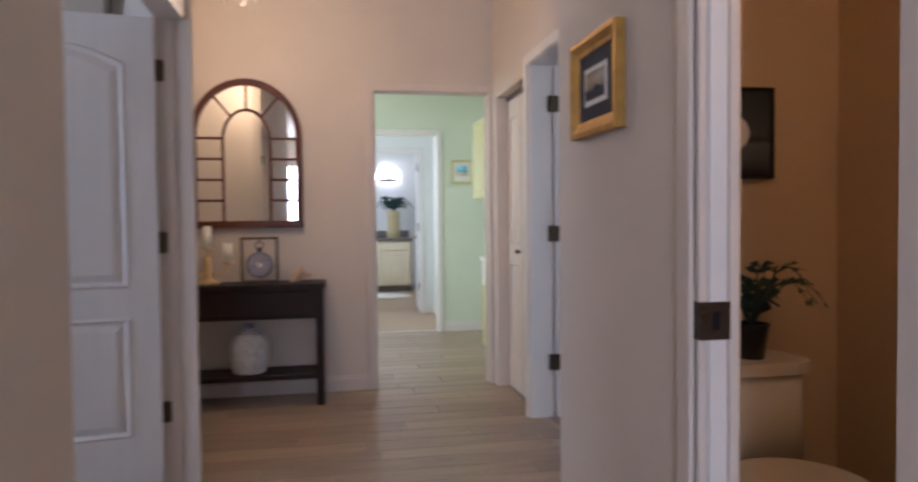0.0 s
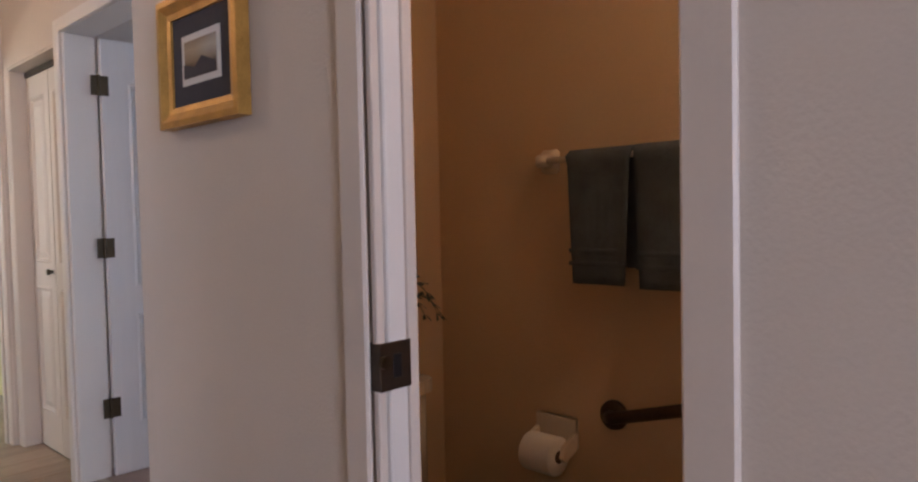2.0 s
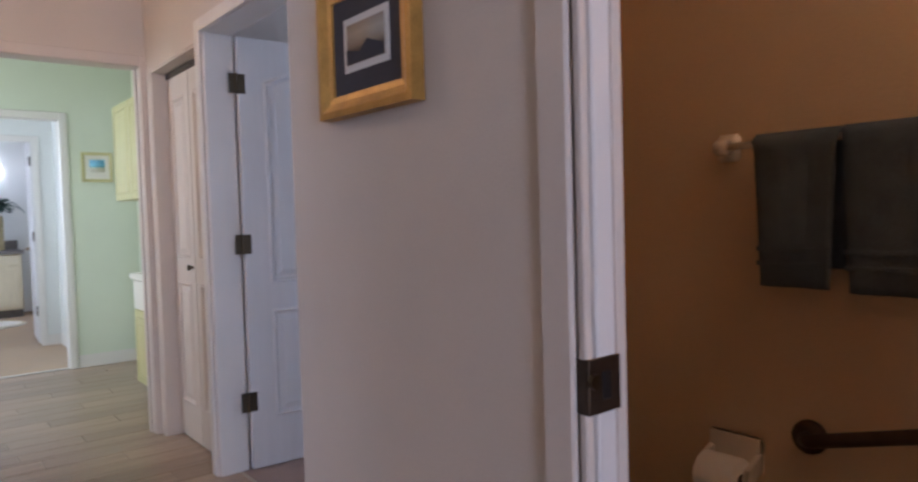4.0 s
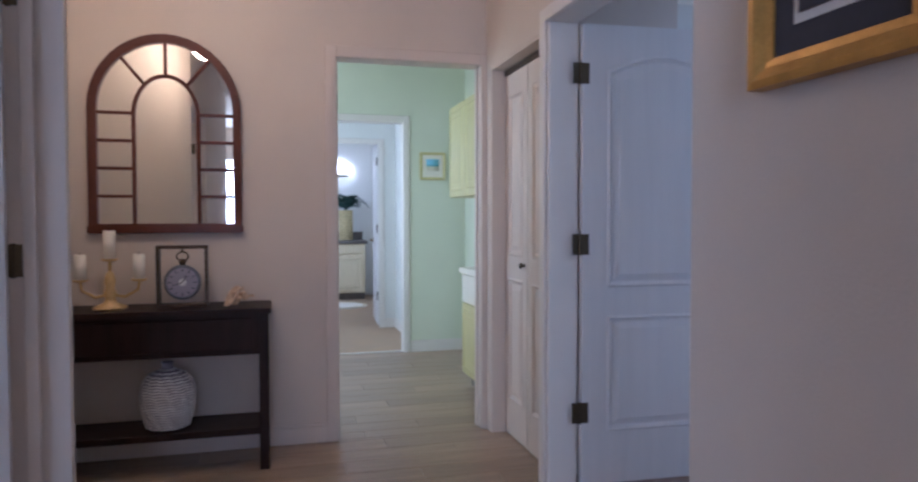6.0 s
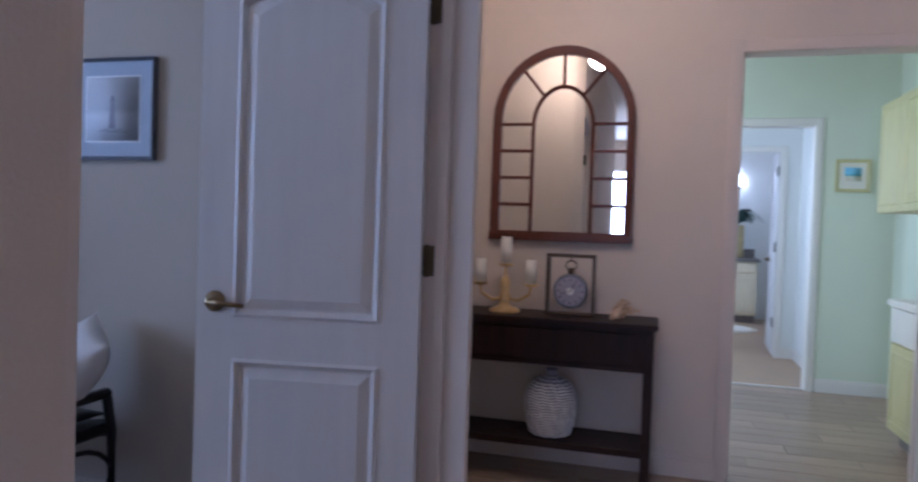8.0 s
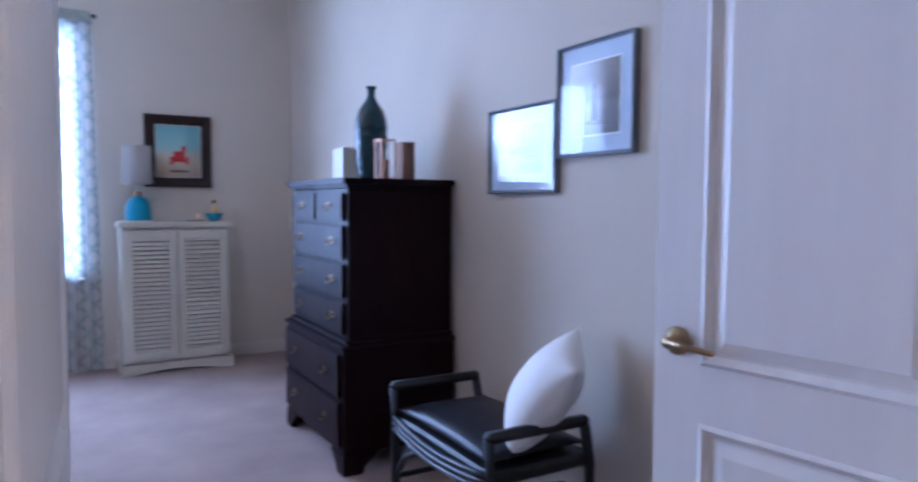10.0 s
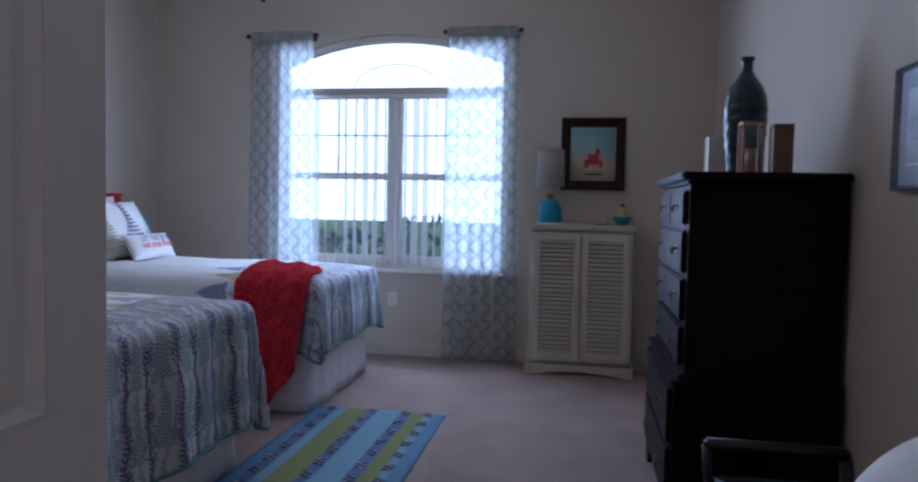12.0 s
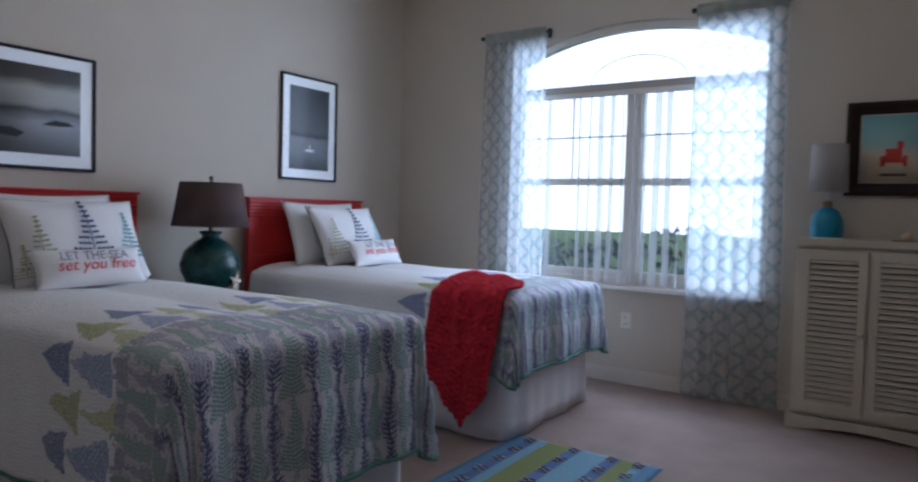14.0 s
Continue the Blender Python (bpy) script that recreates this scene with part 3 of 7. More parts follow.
def panel_door(name, hinge, w, turn, label, knob=0.0, hinges=(0.32, 1.06, 1.80), side=1, h=2.015, hinge_side=1, group="panelled doors"):
    """A two-panel moulded leaf with an arched upper panel; hinge at its origin, leaf along +x, turned by turn degrees."""
    d = thing(name, hinge, label, "door", group, turn)
    a = (0.125, w - 0.125, 0.24, 0.735)
    c = (0.125, w - 0.125, 0.88, 1.88)
    arch = 0.07
    bm = framed_slab(w, h, (a, c))
    # the spandrel above the arched panel
    top = panel(c[0], c[1], c[2], c[3], 0, arch)
    body = part("leaf", bm, "door", d)
    pb = bmesh.new()
    core = boxes((a[0], a[1], -0.008, 0.008, a[2], a[3]), (c[0], c[1], -0.008, 0.008, c[2], c[3]))
    tmp = bpy.data.meshes.new("tmp")
    core.to_mesh(tmp), core.free()
    pb.from_mesh(tmp)
    bpy.data.meshes.remove(tmp)
    part("panel_core", pb, "door", d)
    for s in (1, -1):
        low = bmesh.new()
        inset_panel(low, panel(*a, 0), s * 0.0175, s)
        part("lower_panel", low, "door", d)
        up = bmesh.new()
        inset_panel(up, top, s * 0.0175, s)
        # spandrel fillers
        arc = top[2:]
        for i in range(len(arc) - 1):
            p, q = arc[i], arc[i + 1]
            vs = [up.verts.new((x, s * 0.0172, z)) for x, z in ((p[0], p[1]), (q[0], q[1]), (q[0], c[3]), (p[0], c[3]))]
            up.faces.new(vs)
        part("upper_panel", up, "door", d)
    for z in hinges:
        bm = boxes((-0.012, 0.03, hinge_side * 0.0175 - 0.002, hinge_side * 0.0175 + 0.002, z - 0.045, z + 0.045), (-0.045, -0.012, hinge_side * 0.0175 - 0.002, hinge_side * 0.0175 + 0.002, z - 0.045, z + 0.045))
        tube([(-0.012, hinge_side * 0.021, z - 0.048), (-0.012, hinge_side * 0.021, z + 0.048)], 0.007, 8, bm)
        part("hinge", bm, "nickel", d, "satin metal butt hinge")
    if knob:
        for s in (1, -1):
            hd = part("door_handle", lathe([(0.0, 0), (0.032, 0), (0.032, 0.006), (0.02, 0.012), (0.012, 0.02), (0.012, 0.045), (0.0, 0.045)], 20, None,
                                           (w - 0.06, s * 0.0175, knob), Matrix.Rotation(-s * math.pi / 2, 4, "X")), "brass", d, "brass lever handle on a round rose", True)
            lv = tube([(w - 0.06, s * 0.055, knob), (w - 0.10, s * 0.058, knob - 0.002), (w - 0.165, s * 0.052, knob - 0.008)], 0.009, 10, None, 0.006)
            part("lever", lv, "brass", hd, "", True)
    return d


def frame_picture(name, at, turn, w, h, rail, depth, frame_m, mat_m, mat_w, image_m, label, glass=False, motif=None, foot=None):
    """A picture on a wall; its plane is local x-z, its front faces local -y, its origin is the middle of its back."""
    p = thing(name, at, label, "picture", "", turn)
    x, z = w / 2, h / 2
    ins = rail
    bm = bmesh.new()
    prof = [(0, 0), (0, -depth), (0.3 * rail, -depth * 1.05), (0.7 * rail, -depth * 0.7), (rail, -depth * 0.62), (rail, 0)]
    loops = [[bm.verts.new((sx * (x - o), y, sz * (z - o))) for sx, sz in ((-1, -1), (1, -1), (1, 1), (-1, 1))] for o, y in prof]
    for a, c in zip(loops, loops[1:] + loops[:1]):
        for i in range(4):
            bm.faces.new((a[i], a[(i + 1) % 4], c[(i + 1) % 4], c[i]))
    part("frame", bm, frame_m, p)
    part("mat_board", boxes((-x + ins, x - ins, -depth * 0.45, -0.002, -z + ins, z - ins)), mat_m, p)
    ix, iz0, iz1 = x - ins - mat_w, -z + ins + (foot or mat_w), z - ins - mat_w
    if motif and motif[0] == "double":
        part("inner_mat", boxes((-ix, ix, -depth * 0.50, -depth * 0.45, iz0, iz1)), motif[1], p)
        k = motif[2]
        ix, iz0, iz1 = ix - k, iz0 + k, iz1 - k
    img = sheet(1, 1, lambda a, c: (-ix + 2 * ix * a, -depth * 0.54, iz0 + (iz1 - iz0) * c), None, 0.001)
    part("print", img, image_m, p)
    if glass:
        g = part("glass", boxes((-x + ins, x - ins, -depth * 0.66, -depth * 0.62, -z + ins, z - ins)), "picture_glass", p, "clear picture glass")
        g.visible_shadow = False
    return p, (ix, iz0, iz1)


H = 2.76   # hall ceiling
HB = 3.05  # bedroom ceiling

# ---- floors and ceilings ----
setting("floor", boxes((-1.04, 1.2, -9.2, 0.06, -0.10, -0.004), (-1.3, 1.2, 0.06, 2.36, -0.10, -0.004), (-1.45, -1.04, -1.25, 0.06, -0.10, -0.004)), "grout", "pale grout bed under wood-look floor tiles", "floor")
wing(BEDROOM)
setting("floor_bedroom", boxes((-6.5, -1.076, -5.6, -0.8, -0.10, 0.0)), "carpet", "pinkish beige cut-pile bedroom carpet", "carpet")
setting("ceiling_bedroom", boxes((-6.5, -0.99, -5.6, -0.8, HB, HB + 0.1)), "ceiling", "white textured bedroom ceiling", "ceiling")
wing()
setting("floor_east", boxes((0.94, 3.6, -2.5, 0.6, -0.10, 0.002)), "carpet", "grey-beige carpet of the side room", "carpet")
setting("floor_bath", boxes((0.52, 1.6, -4.6, -2.5, -0.10, 0.0)), "plank", "brown tile floor of the small bathroom", "floor")
setting("ceiling", boxes((-1.6, 1.0, -9.2, 0.12, H, H + 0.1)), "ceiling", "cream textured hall ceiling", "ceiling")
setting("ceiling_laundry", boxes((-1.4, 1.6, 0.12, 7.2, 2.62, 2.72)), "ceiling", "white ceiling of the laundry and rooms beyond", "ceiling")
setting("ceiling_east", boxes((0.97, 3.6, -2.5, 0.6, 2.62, 2.72)), "ceiling", "white ceiling of the side room", "ceiling")
setting("ceiling_bath", boxes((0.56, 1.6, -4.6, -2.5, 2.45, 2.55)), "ceiling", "low ceiling of the small bathroom", "ceiling")

# ---- hall walls ----
setting("wall_mirror", boxes((-1.5, -0.015, 0.0, 0.06, 0, H), (-0.015, 0.815, 0.0, 0.06, 2.045, H), (0.815, 1.5, 0.0, 0.06, 0, H)), "hall_wall", "warm beige orange-peel hall wall round a doorway", "wall")
setting("wall_east", prism([(0.83, 0.0), (0.83, -0.08), (0.97, -0.08), (0.97, 0.0)], 0, H), "hall_wall", "beige hall wall pier beside the folding closet door", "wall")
setting("wall_east_pier", prism([(0.83, -0.80), (0.83, -0.885), (0.97, -0.885), (0.97, -0.80)], 0, H), "hall_wall", "narrow beige wall pier between closet and bedroom door", "wall")
setting("wall_east_head", boxes((0.83, 0.97, -0.80, -0.08, 2.0, H), (0.83, 0.97, -2.02, -0.885, 2.045, H)), "hall_wall", "beige wall above the closet and side door", "wall")
setting("wall_east_south", boxes((0.83, 0.97, -2.50, -2.02, 0, H)), "hall_wall", "beige hall wall beside the side door", "wall")
setting("wall_closet", boxes((0.97, 1.5, -0.80, -0.78, 0, 2.6), (0.97, 1.5, -0.06, -0.04, 0, 2.6), (1.5, 1.52, -0.80, -0.04, 0, 2.6)), "hall_wall", "plain closet walls behind the folding door", "wall")
setting("wall_picture", prism([(0.46, -3.40), (0.46, -2.50), (0.90, -2.50), (0.90, -2.60), (0.555, -2.60), (0.555, -3.40)], 0, H, 0.022, 4), "hall_wall", "beige textured wall with a rounded outer corner and a framed picture", "wall")
setting("wall_bath_head", boxes((0.46, 0.555, -3.931, -3.40, 2.045, H)), "hall_wall", "beige wall above the bathroom doorway", "wall")
setting("wall_south_east", boxes((0.46, 0.555, -9.2, -3.945, 0, H)), "hall_wall", "beige orange-peel hall wall beyond the bathroom doorway", "wall")
setting("wall_west", boxes((-1.018, -0.90, -5.82, -2.96, 0, HB)), "hall_wall", "warm beige hall wall beside the bedroom doors", "wall")
setting("wall_west_head", boxes((-1.018, -0.90, -2.96, -1.53, 2.045, HB)), "hall_wall", "beige wall above the bedroom doorway", "wall")
setting("wall_west_north", prism([(-0.87, -1.53), (-1.03, -1.53), (-1.11, -1.28), (-1.45, -0.97), (-1.55, 0.0), (-1.42, 0.0), (-1.33, -0.90), (-0.93, -1.36)], 0, HB, 0.012, 3), "hall_wall", "beige wall turning away from the bedroom doorway beside the console table", "wall")
# unseen end of the house, its opening made up for the south fill
setting("wall_south", boxes((-3.2, -2.05, -9.2, -9.05, 0, H), (-0.65, 1.0, -9.2, -9.05, 0, H), (-2.05, -0.65, -9.2, -9.05, 0, 0.8), (-2.05, -0.65, -9.2, -9.05, 2.2, H), (-3.3, -3.2, -9.2, -5.82, 0, H)), "hall_wall", "beige unseen far wall of the front room with an opening made for the fill lamp", "wall")
setting("floor_front", boxes((-3.3, -1.0, -9.2, -5.84, -0.1, 0.0)), "plank", "wood-look floor of the front room", "floor")
setting("ceiling_front", boxes((-3.3, -1.6, -9.2, -5.82, H, H + 0.1)), "ceiling", "cream ceiling of the front room", "ceiling")

# ---- bedroom walls ----
wing(BEDROOM)
setting("wall_bedroom_north", boxes((-6.4, -1.42, -0.96, -0.80, 0, HB)), "bed_wall_dim", "off-white orange-peel bedroom wall with two framed sketches", "wall")
setting("wall_bedroom_south", boxes((-6.4, -1.11, -5.56, -5.40, 0, HB)), "bed_wall_dim", "off-white bedroom wall behind the two headboards", "wall")
setting("wall_bedroom_inner", boxes((-1.122, -1.112, -5.40, -2.75, 0, HB)), "bed_wall_dim", "off-white bedroom side of the entrance wall", "wall")

# window wall with its arched opening
WY0, WY1, WZ0, WS, WTOP = -4.30, -2.46, 0.68, 2.30, 2.51


def arch_z(y):
    k = abs((y - (WY0 + WY1) / 2) / ((WY1 - WY0) / 2))
    return WS + (WTOP - WS) * max(0.0, 1 - k * k) ** 0.9


arc = [(WY0 + (WY1 - WY0) * i / 24, arch_z(WY0 + (WY1 - WY0) * i / 24)) for i in range(25)]
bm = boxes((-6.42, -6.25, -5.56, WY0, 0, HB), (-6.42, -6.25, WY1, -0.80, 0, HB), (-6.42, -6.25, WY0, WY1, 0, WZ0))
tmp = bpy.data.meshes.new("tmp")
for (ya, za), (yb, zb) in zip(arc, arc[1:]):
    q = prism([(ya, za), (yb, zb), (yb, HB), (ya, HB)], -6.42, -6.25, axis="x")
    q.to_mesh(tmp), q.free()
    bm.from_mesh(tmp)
setting("wall_window", bm, "bed_wall_dim", "off-white bedroom wall with an arched window opening", "wall")

# ---- laundry and the rooms beyond ----
wing()
LY = 2.30
setting("wall_laundry_door", boxes((-1.3, -0.015, 0.06, 0.12, 0, 2.7), (-0.015, 0.815, 0.06, 0.12, 2.045, 2.7), (0.815, 1.5, 0.06, 0.12, 0, 2.7)), "green_wall", "pale green laundry side of the doorway wall", "wall")
setting("wall_laundry_far", boxes((-1.3, 0.0, LY, LY + 0.12, 0, 2.7), (0.0, 0.80, LY, LY + 0.12, 2.045, 2.7), (0.80, 1.5, LY, LY + 0.12, 0, 2.7)), "green_wall", "pale green laundry wall with a doorway to the rooms beyond", "wall")
setting("wall_laundry_east", boxes((1.34, 1.46, 0.12, LY, 0, 2.7)), "green_wall", "pale green laundry wall behind the cabinets", "wall")
setting("wall_laundry_west", boxes((-1.3, -1.18, 0.12, 0.6, 0, 2.7), (-1.3, -1.18, 1.8, LY, 0, 2.7), (-1.3, -1.18, 0.6, 1.8, 0, 1.0), (-1.3, -1.18, 0.6, 1.8, 2.3, 2.7)), "green_wall", "pale green laundry wall with a window opening", "wall")
setting("wall_passage", boxes((0.96, 1.08, LY + 0.12, 3.75, 0, 2.7), (-1.3, -1.18, LY + 0.12, 3.75, 0, 2.7)), "white_wall", "white passage wall beyond the laundry", "wall")
FY = 3.75
setting("wall_far_door", boxes((-1.3, 0.05, FY, FY + 0.12, 0, 2.7), (0.05, 0.80, FY, FY + 0.12, 2.0, 2.7), (0.80, 1.5, FY, FY + 0.12, 0, 2.7)), "white_wall", "white wall with the doorway of the far bathroom", "wall")
setting("wall_far_bath", boxes((-1.3, 1.5, 7.0, 7.12, 0, 2.7), (1.38, 1.5, FY + 0.12, 7.0, 0, 2.7), (-1.3, -1.18, FY + 0.12, 4.9, 0, 2.7), (-1.3, -1.18, 6.3, 7.0, 0, 2.7), (-1.3, -1.18, 4.9, 6.3, 0, 0.9), (-1.3, -1.18, 4.9, 6.3, 2.3, 2.7)), "white_wall", "white walls of the far bathroom", "wall")
setting("floor_far", boxes((-1.3, 1.5, LY + 0.06, 7.12, -0.1, 0.0)), "tile_far", "brown wood-look floor of the rooms beyond", "floor")
setting("threshold", boxes((0.0, 0.80, LY + 0.04, LY + 0.075, 0.0, 0.006), bevel=0.002), "threshold", "pale metal threshold strip in the laundry doorway", "threshold")

# side room and bathroom shells
setting("wall_side_room", boxes((0.97, 1.9, 0.45, 0.6, 0, 2.7), (3.3, 3.6, 0.45, 0.6, 0, 2.7), (1.9, 3.3, 0.45, 0.6, 0, 0.75), (1.9, 3.3, 0.45, 0.6, 2.25, 2.7), (3.45, 3.6, -2.5, 0.45, 0, 2.7), (0.97, 3.6, -2.5, -2.40, 0, 2.7)), "white_wall", "white walls of the side room with a window opening", "wall")
for side, piece in (("north", (0.52, 1.56, -2.63, -2.605, 0, 2.5)), ("east", (1.42, 1.56, -4.6, -2.63, 0, 2.5)), ("south", (0.555, 1.42, -4.6, -4.5, 0, 2.5))):
    setting("wall_bathroom_" + side, boxes(piece), "bath_wall", "golden tan bathroom wall", "wall")
setting("wall_bathroom_inner", boxes((0.556, 0.562, -4.5, -3.93, 0, 2.5), (0.556, 0.562, -3.40, -2.63, 0, 2.5)), "bath_wall", "golden tan bathroom side of the hall wall", "wall")

# ---- trim: casings, jambs, baseboards ----


def casing_y(name, y, side, x0, x1, top, label, w=0.06, t=0.014):
    """Casing round a doorway in a wall that faces along y."""
    a, c = sorted((y, y + side * t))
    bm = boxes((x0 - w, x0, a, c, 0, top + w), (x1, x1 + w, a, c, 0, top + w), (x0, x1, a, c, top, top + w), bevel=0.004)
    for q in ((x0 - w * 0.72, x0 - w * 0.3, 0, top + w * 0.3), (x1 + w * 0.3, x1 + w * 0.72, 0, top + w * 0.3)):
        e = boxes((q[0], q[1], *sorted((y + side * t, y + side * (t + 0.004))), q[2], q[3]), bevel=0.001)
        tm = bpy.data.meshes.new("tmp")
        e.to_mesh(tm), e.free()
        bm.from_mesh(tm)
        bpy.data.meshes.remove(tm)
    return setting(name, bm, "trim_beige" if y < 0.5 else "trim", label, "door trim")


casing_y("trim_laundry", 0.0, -1, 0.005, 0.797, 2.03, "painted beige casing round the laundry doorway")
setting("jamb_laundry", boxes((-0.015, 0.005, 0.002, 0.118, 0, 2.03), (0.797, 0.815, 0.002, 0.118, 0, 2.03), (-0.015, 0.815, 0.002, 0.118, 2.03, 2.045),
                              (0.005, 0.016, 0.05, 0.085, 0, 2.03), (0.786, 0.797, 0.05, 0.085, 0, 2.03), bevel=0.002), "trim_beige", "painted door jamb of the laundry doorway", "door jamb")
for z in (0.32, 1.06, 1.80):
    tagged(part("jamb_hinge", boxes((0.0055, 0.008, 0.006, 0.042, z - 0.045, z + 0.045), bevel=0.001), "nickel"), "bare steel hinge leaf on the laundry door jamb", "hinge", "laundry jamb hinges")
casing_y("trim_passage", LY, -1, 0.02, 0.78, 2.02, "white casing round the passage doorway")
setting("jamb_passage", boxes((0.0, 0.02, LY + 0.002, LY + 0.118, 0, 2.02), (0.78, 0.80, LY + 0.002, LY + 0.118, 0, 2.02), (0.0, 0.80, LY + 0.002, LY + 0.118, 2.02, 2.045), bevel=0.002), "trim", "white jamb of the passage doorway", "door jamb")
casing_y("trim_far", FY, -1, 0.07, 0.78, 1.98, "white casing round the far bathroom doorway")
# the jambs of the bedroom entrance
for piece in ((-1.03, -0.875, -1.55, -1.528, 0, 2.03), (-1.016, -0.902, -2.962, -2.942, 0, 2.03), (-1.016, -0.902, -2.942, -1.55, 2.03, 2.047), (-0.985, -0.95, -1.562, -1.55, 0, 2.03)):
    setting("jamb_bedroom", boxes(piece, bevel=0.002), "trim_beige", "painted jamb of the wide bedroom entrance", "door jamb")
# side door and closet
setting("jamb_side_door", boxes((0.832, 0.968, -0.905, -0.885, 0, 2.03), (0.832, 0.968, -2.02, -2.0, 0, 2.03), (0.832, 0.968, -2.02, -0.885, 2.03, 2.045), bevel=0.003), "trim", "white painted jamb of the side room door", "door jamb")
setting("trim_side_door", boxes((0.817, 0.831, -0.885, -0.825, 0, 2.09), (0.817, 0.831, -2.08, -2.02, 0, 2.09), (0.817, 0.831, -2.02, -0.885, 2.03, 2.09), bevel=0.004), "trim", "white casing round the side room door", "door trim")
setting("trim_closet", boxes((0.832, 0.96, -0.80, -0.785, 0, 2.0), (0.832, 0.96, -0.095, -0.08, 0, 2.0), (0.832, 0.96, -0.80, -0.08, 1.985, 2.0), bevel=0.002), "hall_wall", "painted lining of the closet opening", "trim")
setting("closet_track", boxes((0.905, 0.945, -0.785, -0.095, 1.955, 1.985), bevel=0.002), "bronze", "dark metal track above the folding closet door", "track")
# bathroom doorway with its pocket door
for piece in ((0.462, 0.478, -3.408, -3.395, 0, 2.03), (0.532, 0.555, -3.408, -3.395, 0, 2.03), (0.462, 0.553, -3.945, -3.931, 0, 2.03), (0.462, 0.553, -3.931, -3.408, 2.03, 2.045)):
    setting("jamb_bathroom", boxes(piece, bevel=0.002), "trim_beige", "painted split jamb of the bathroom doorway", "door jamb")
setting("trim_bathroom", boxes((0.448, 0.460, -3.395, -3.335, 0, 2.09), (0.448, 0.460, -3.995, -3.932, 0, 2.09), (0.448, 0.460, -3.932, -3.395, 2.03, 2.09), bevel=0.004), "trim_beige", "painted casing round the bathroom doorway", "door trim")
d = thing("pocket_door", (0.485, -3.40, 0.012), "white pocket door slid into the wall of the bathroom doorway", "door")
part("leaf", boxes((0.0, 0.042, -0.010, 0.30, 0, 2.0), bevel=0.003), "door", d)
pl = part("latch_plate", boxes((-0.022, 0.046, -0.0145, -0.0095, 0.885, 0.965), (-0.024, -0.018, -0.0145, 0.03, 0.885, 0.965), bevel=0.0015), "bronze", d, "dark bronze pocket-door latch plate")
part("latch_slot", boxes((0.004, 0.022, -0.0165, -0.0140, 0.905, 0.945), bevel=0.001), "black", pl)
part("latch_knob", lathe([(0.0, 0), (0.011, 0), (0.011, 0.008), (0.0, 0.008)], 14, None, (-0.018, -0.016, 0.935), Matrix.Rotation(math.pi / 2, 4, "X")), "nickel", pl)


def baseboard(name, a, c, side, label, m="trim", h=0.085, t=0.013):
    """A skirting from a to c (x, y), standing out to the side given as (dx, dy)."""
    x0, x1 = sorted((a[0], c[0]))
    y0, y1 = sorted((a[1], c[1]))
    dx, dy = side
    if dx:
        x0, x1 = sorted((a[0], a[0] + dx * t))
    else:
        y0, y1 = sorted((a[1], a[1] + dy * t))
    return setting(name, boxes((x0, x1, y0, y1, 0.0, h), (x0 + (0 if dx >= 0 else t * 0.4), x1 - (t * 0.4 if dx > 0 else 0), y0 + (0 if dy >= 0 else t * 0.4), y1 - (t * 0.4 if dy > 0 else 0), h, h + 0.018), bevel=0.002), m, label, "baseboard")


baseboard("baseboard_mirror", (-1.42, 0), (-0.055, 0), (0, -1), "painted beige baseboard along the hall wall", "trim_beige")
baseboard("baseboard_laundry", (0.845, LY), (1.34, LY), (0, -1), "white baseboard along the green laundry wall")
baseboard("baseboard_passage", (0.96, LY + 0.13), (0.96, 3.75), (-1, 0), "white baseboard of the passage")
baseboard("baseboard_far", (0.84, FY), (0.96, FY), (0, -1), "white baseboard beside the far doorway")
wing(BEDROOM)
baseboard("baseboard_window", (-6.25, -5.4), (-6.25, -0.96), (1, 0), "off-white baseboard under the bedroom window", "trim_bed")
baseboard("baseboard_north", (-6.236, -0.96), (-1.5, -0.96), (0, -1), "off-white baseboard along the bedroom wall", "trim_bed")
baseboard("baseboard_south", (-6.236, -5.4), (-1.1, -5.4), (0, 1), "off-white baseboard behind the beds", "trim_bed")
wing()
baseboard("baseboard_picture", (0.46, -3.33), (0.46, -2.53), (-1, 0), "painted beige baseboard under the framed picture", "trim_beige")
baseboard("baseboard_hall", (0.46, -9.0), (0.46, -3.99), (-1, 0), "painted beige baseboard along the hall wall", "trim_beige")
baseboard("baseboard_west", (-0.90, -5.8), (-0.90, -2.965), (1, 0), "painted beige baseboard by the bedroom entrance", "trim_beige")
baseboard("baseboard_bath", (1.42, -4.5), (1.42, -2.63), (-1, 0), "dark wood baseboard in the bathroom", "dark_wood")
baseboard("baseboard_bath_north", (0.57, -2.63), (1.40, -2.63), (0, -1), "dark wood baseboard behind the toilet", "dark_wood")

# ---- doors ----
wing(BEDROOM)
panel_door("bedroom_door", (-1.113, -1.334, 0.008), 0.685, 188.2, "open white two-panel bedroom door with a brass lever", 0.915, hinge_side=-1)
panel_door("bedroom_door", (-1.125, -2.672, 0.008), 0.83, 176.4, "white panelled door leaf standing open inside the bedroom", 0.0, hinge_side=1)
wing()
panel_door("side_door", (0.978, -0.915, 0.008), 0.78, -3, "open white two-panel door of the side room", 0.0, hinge_side=-1)


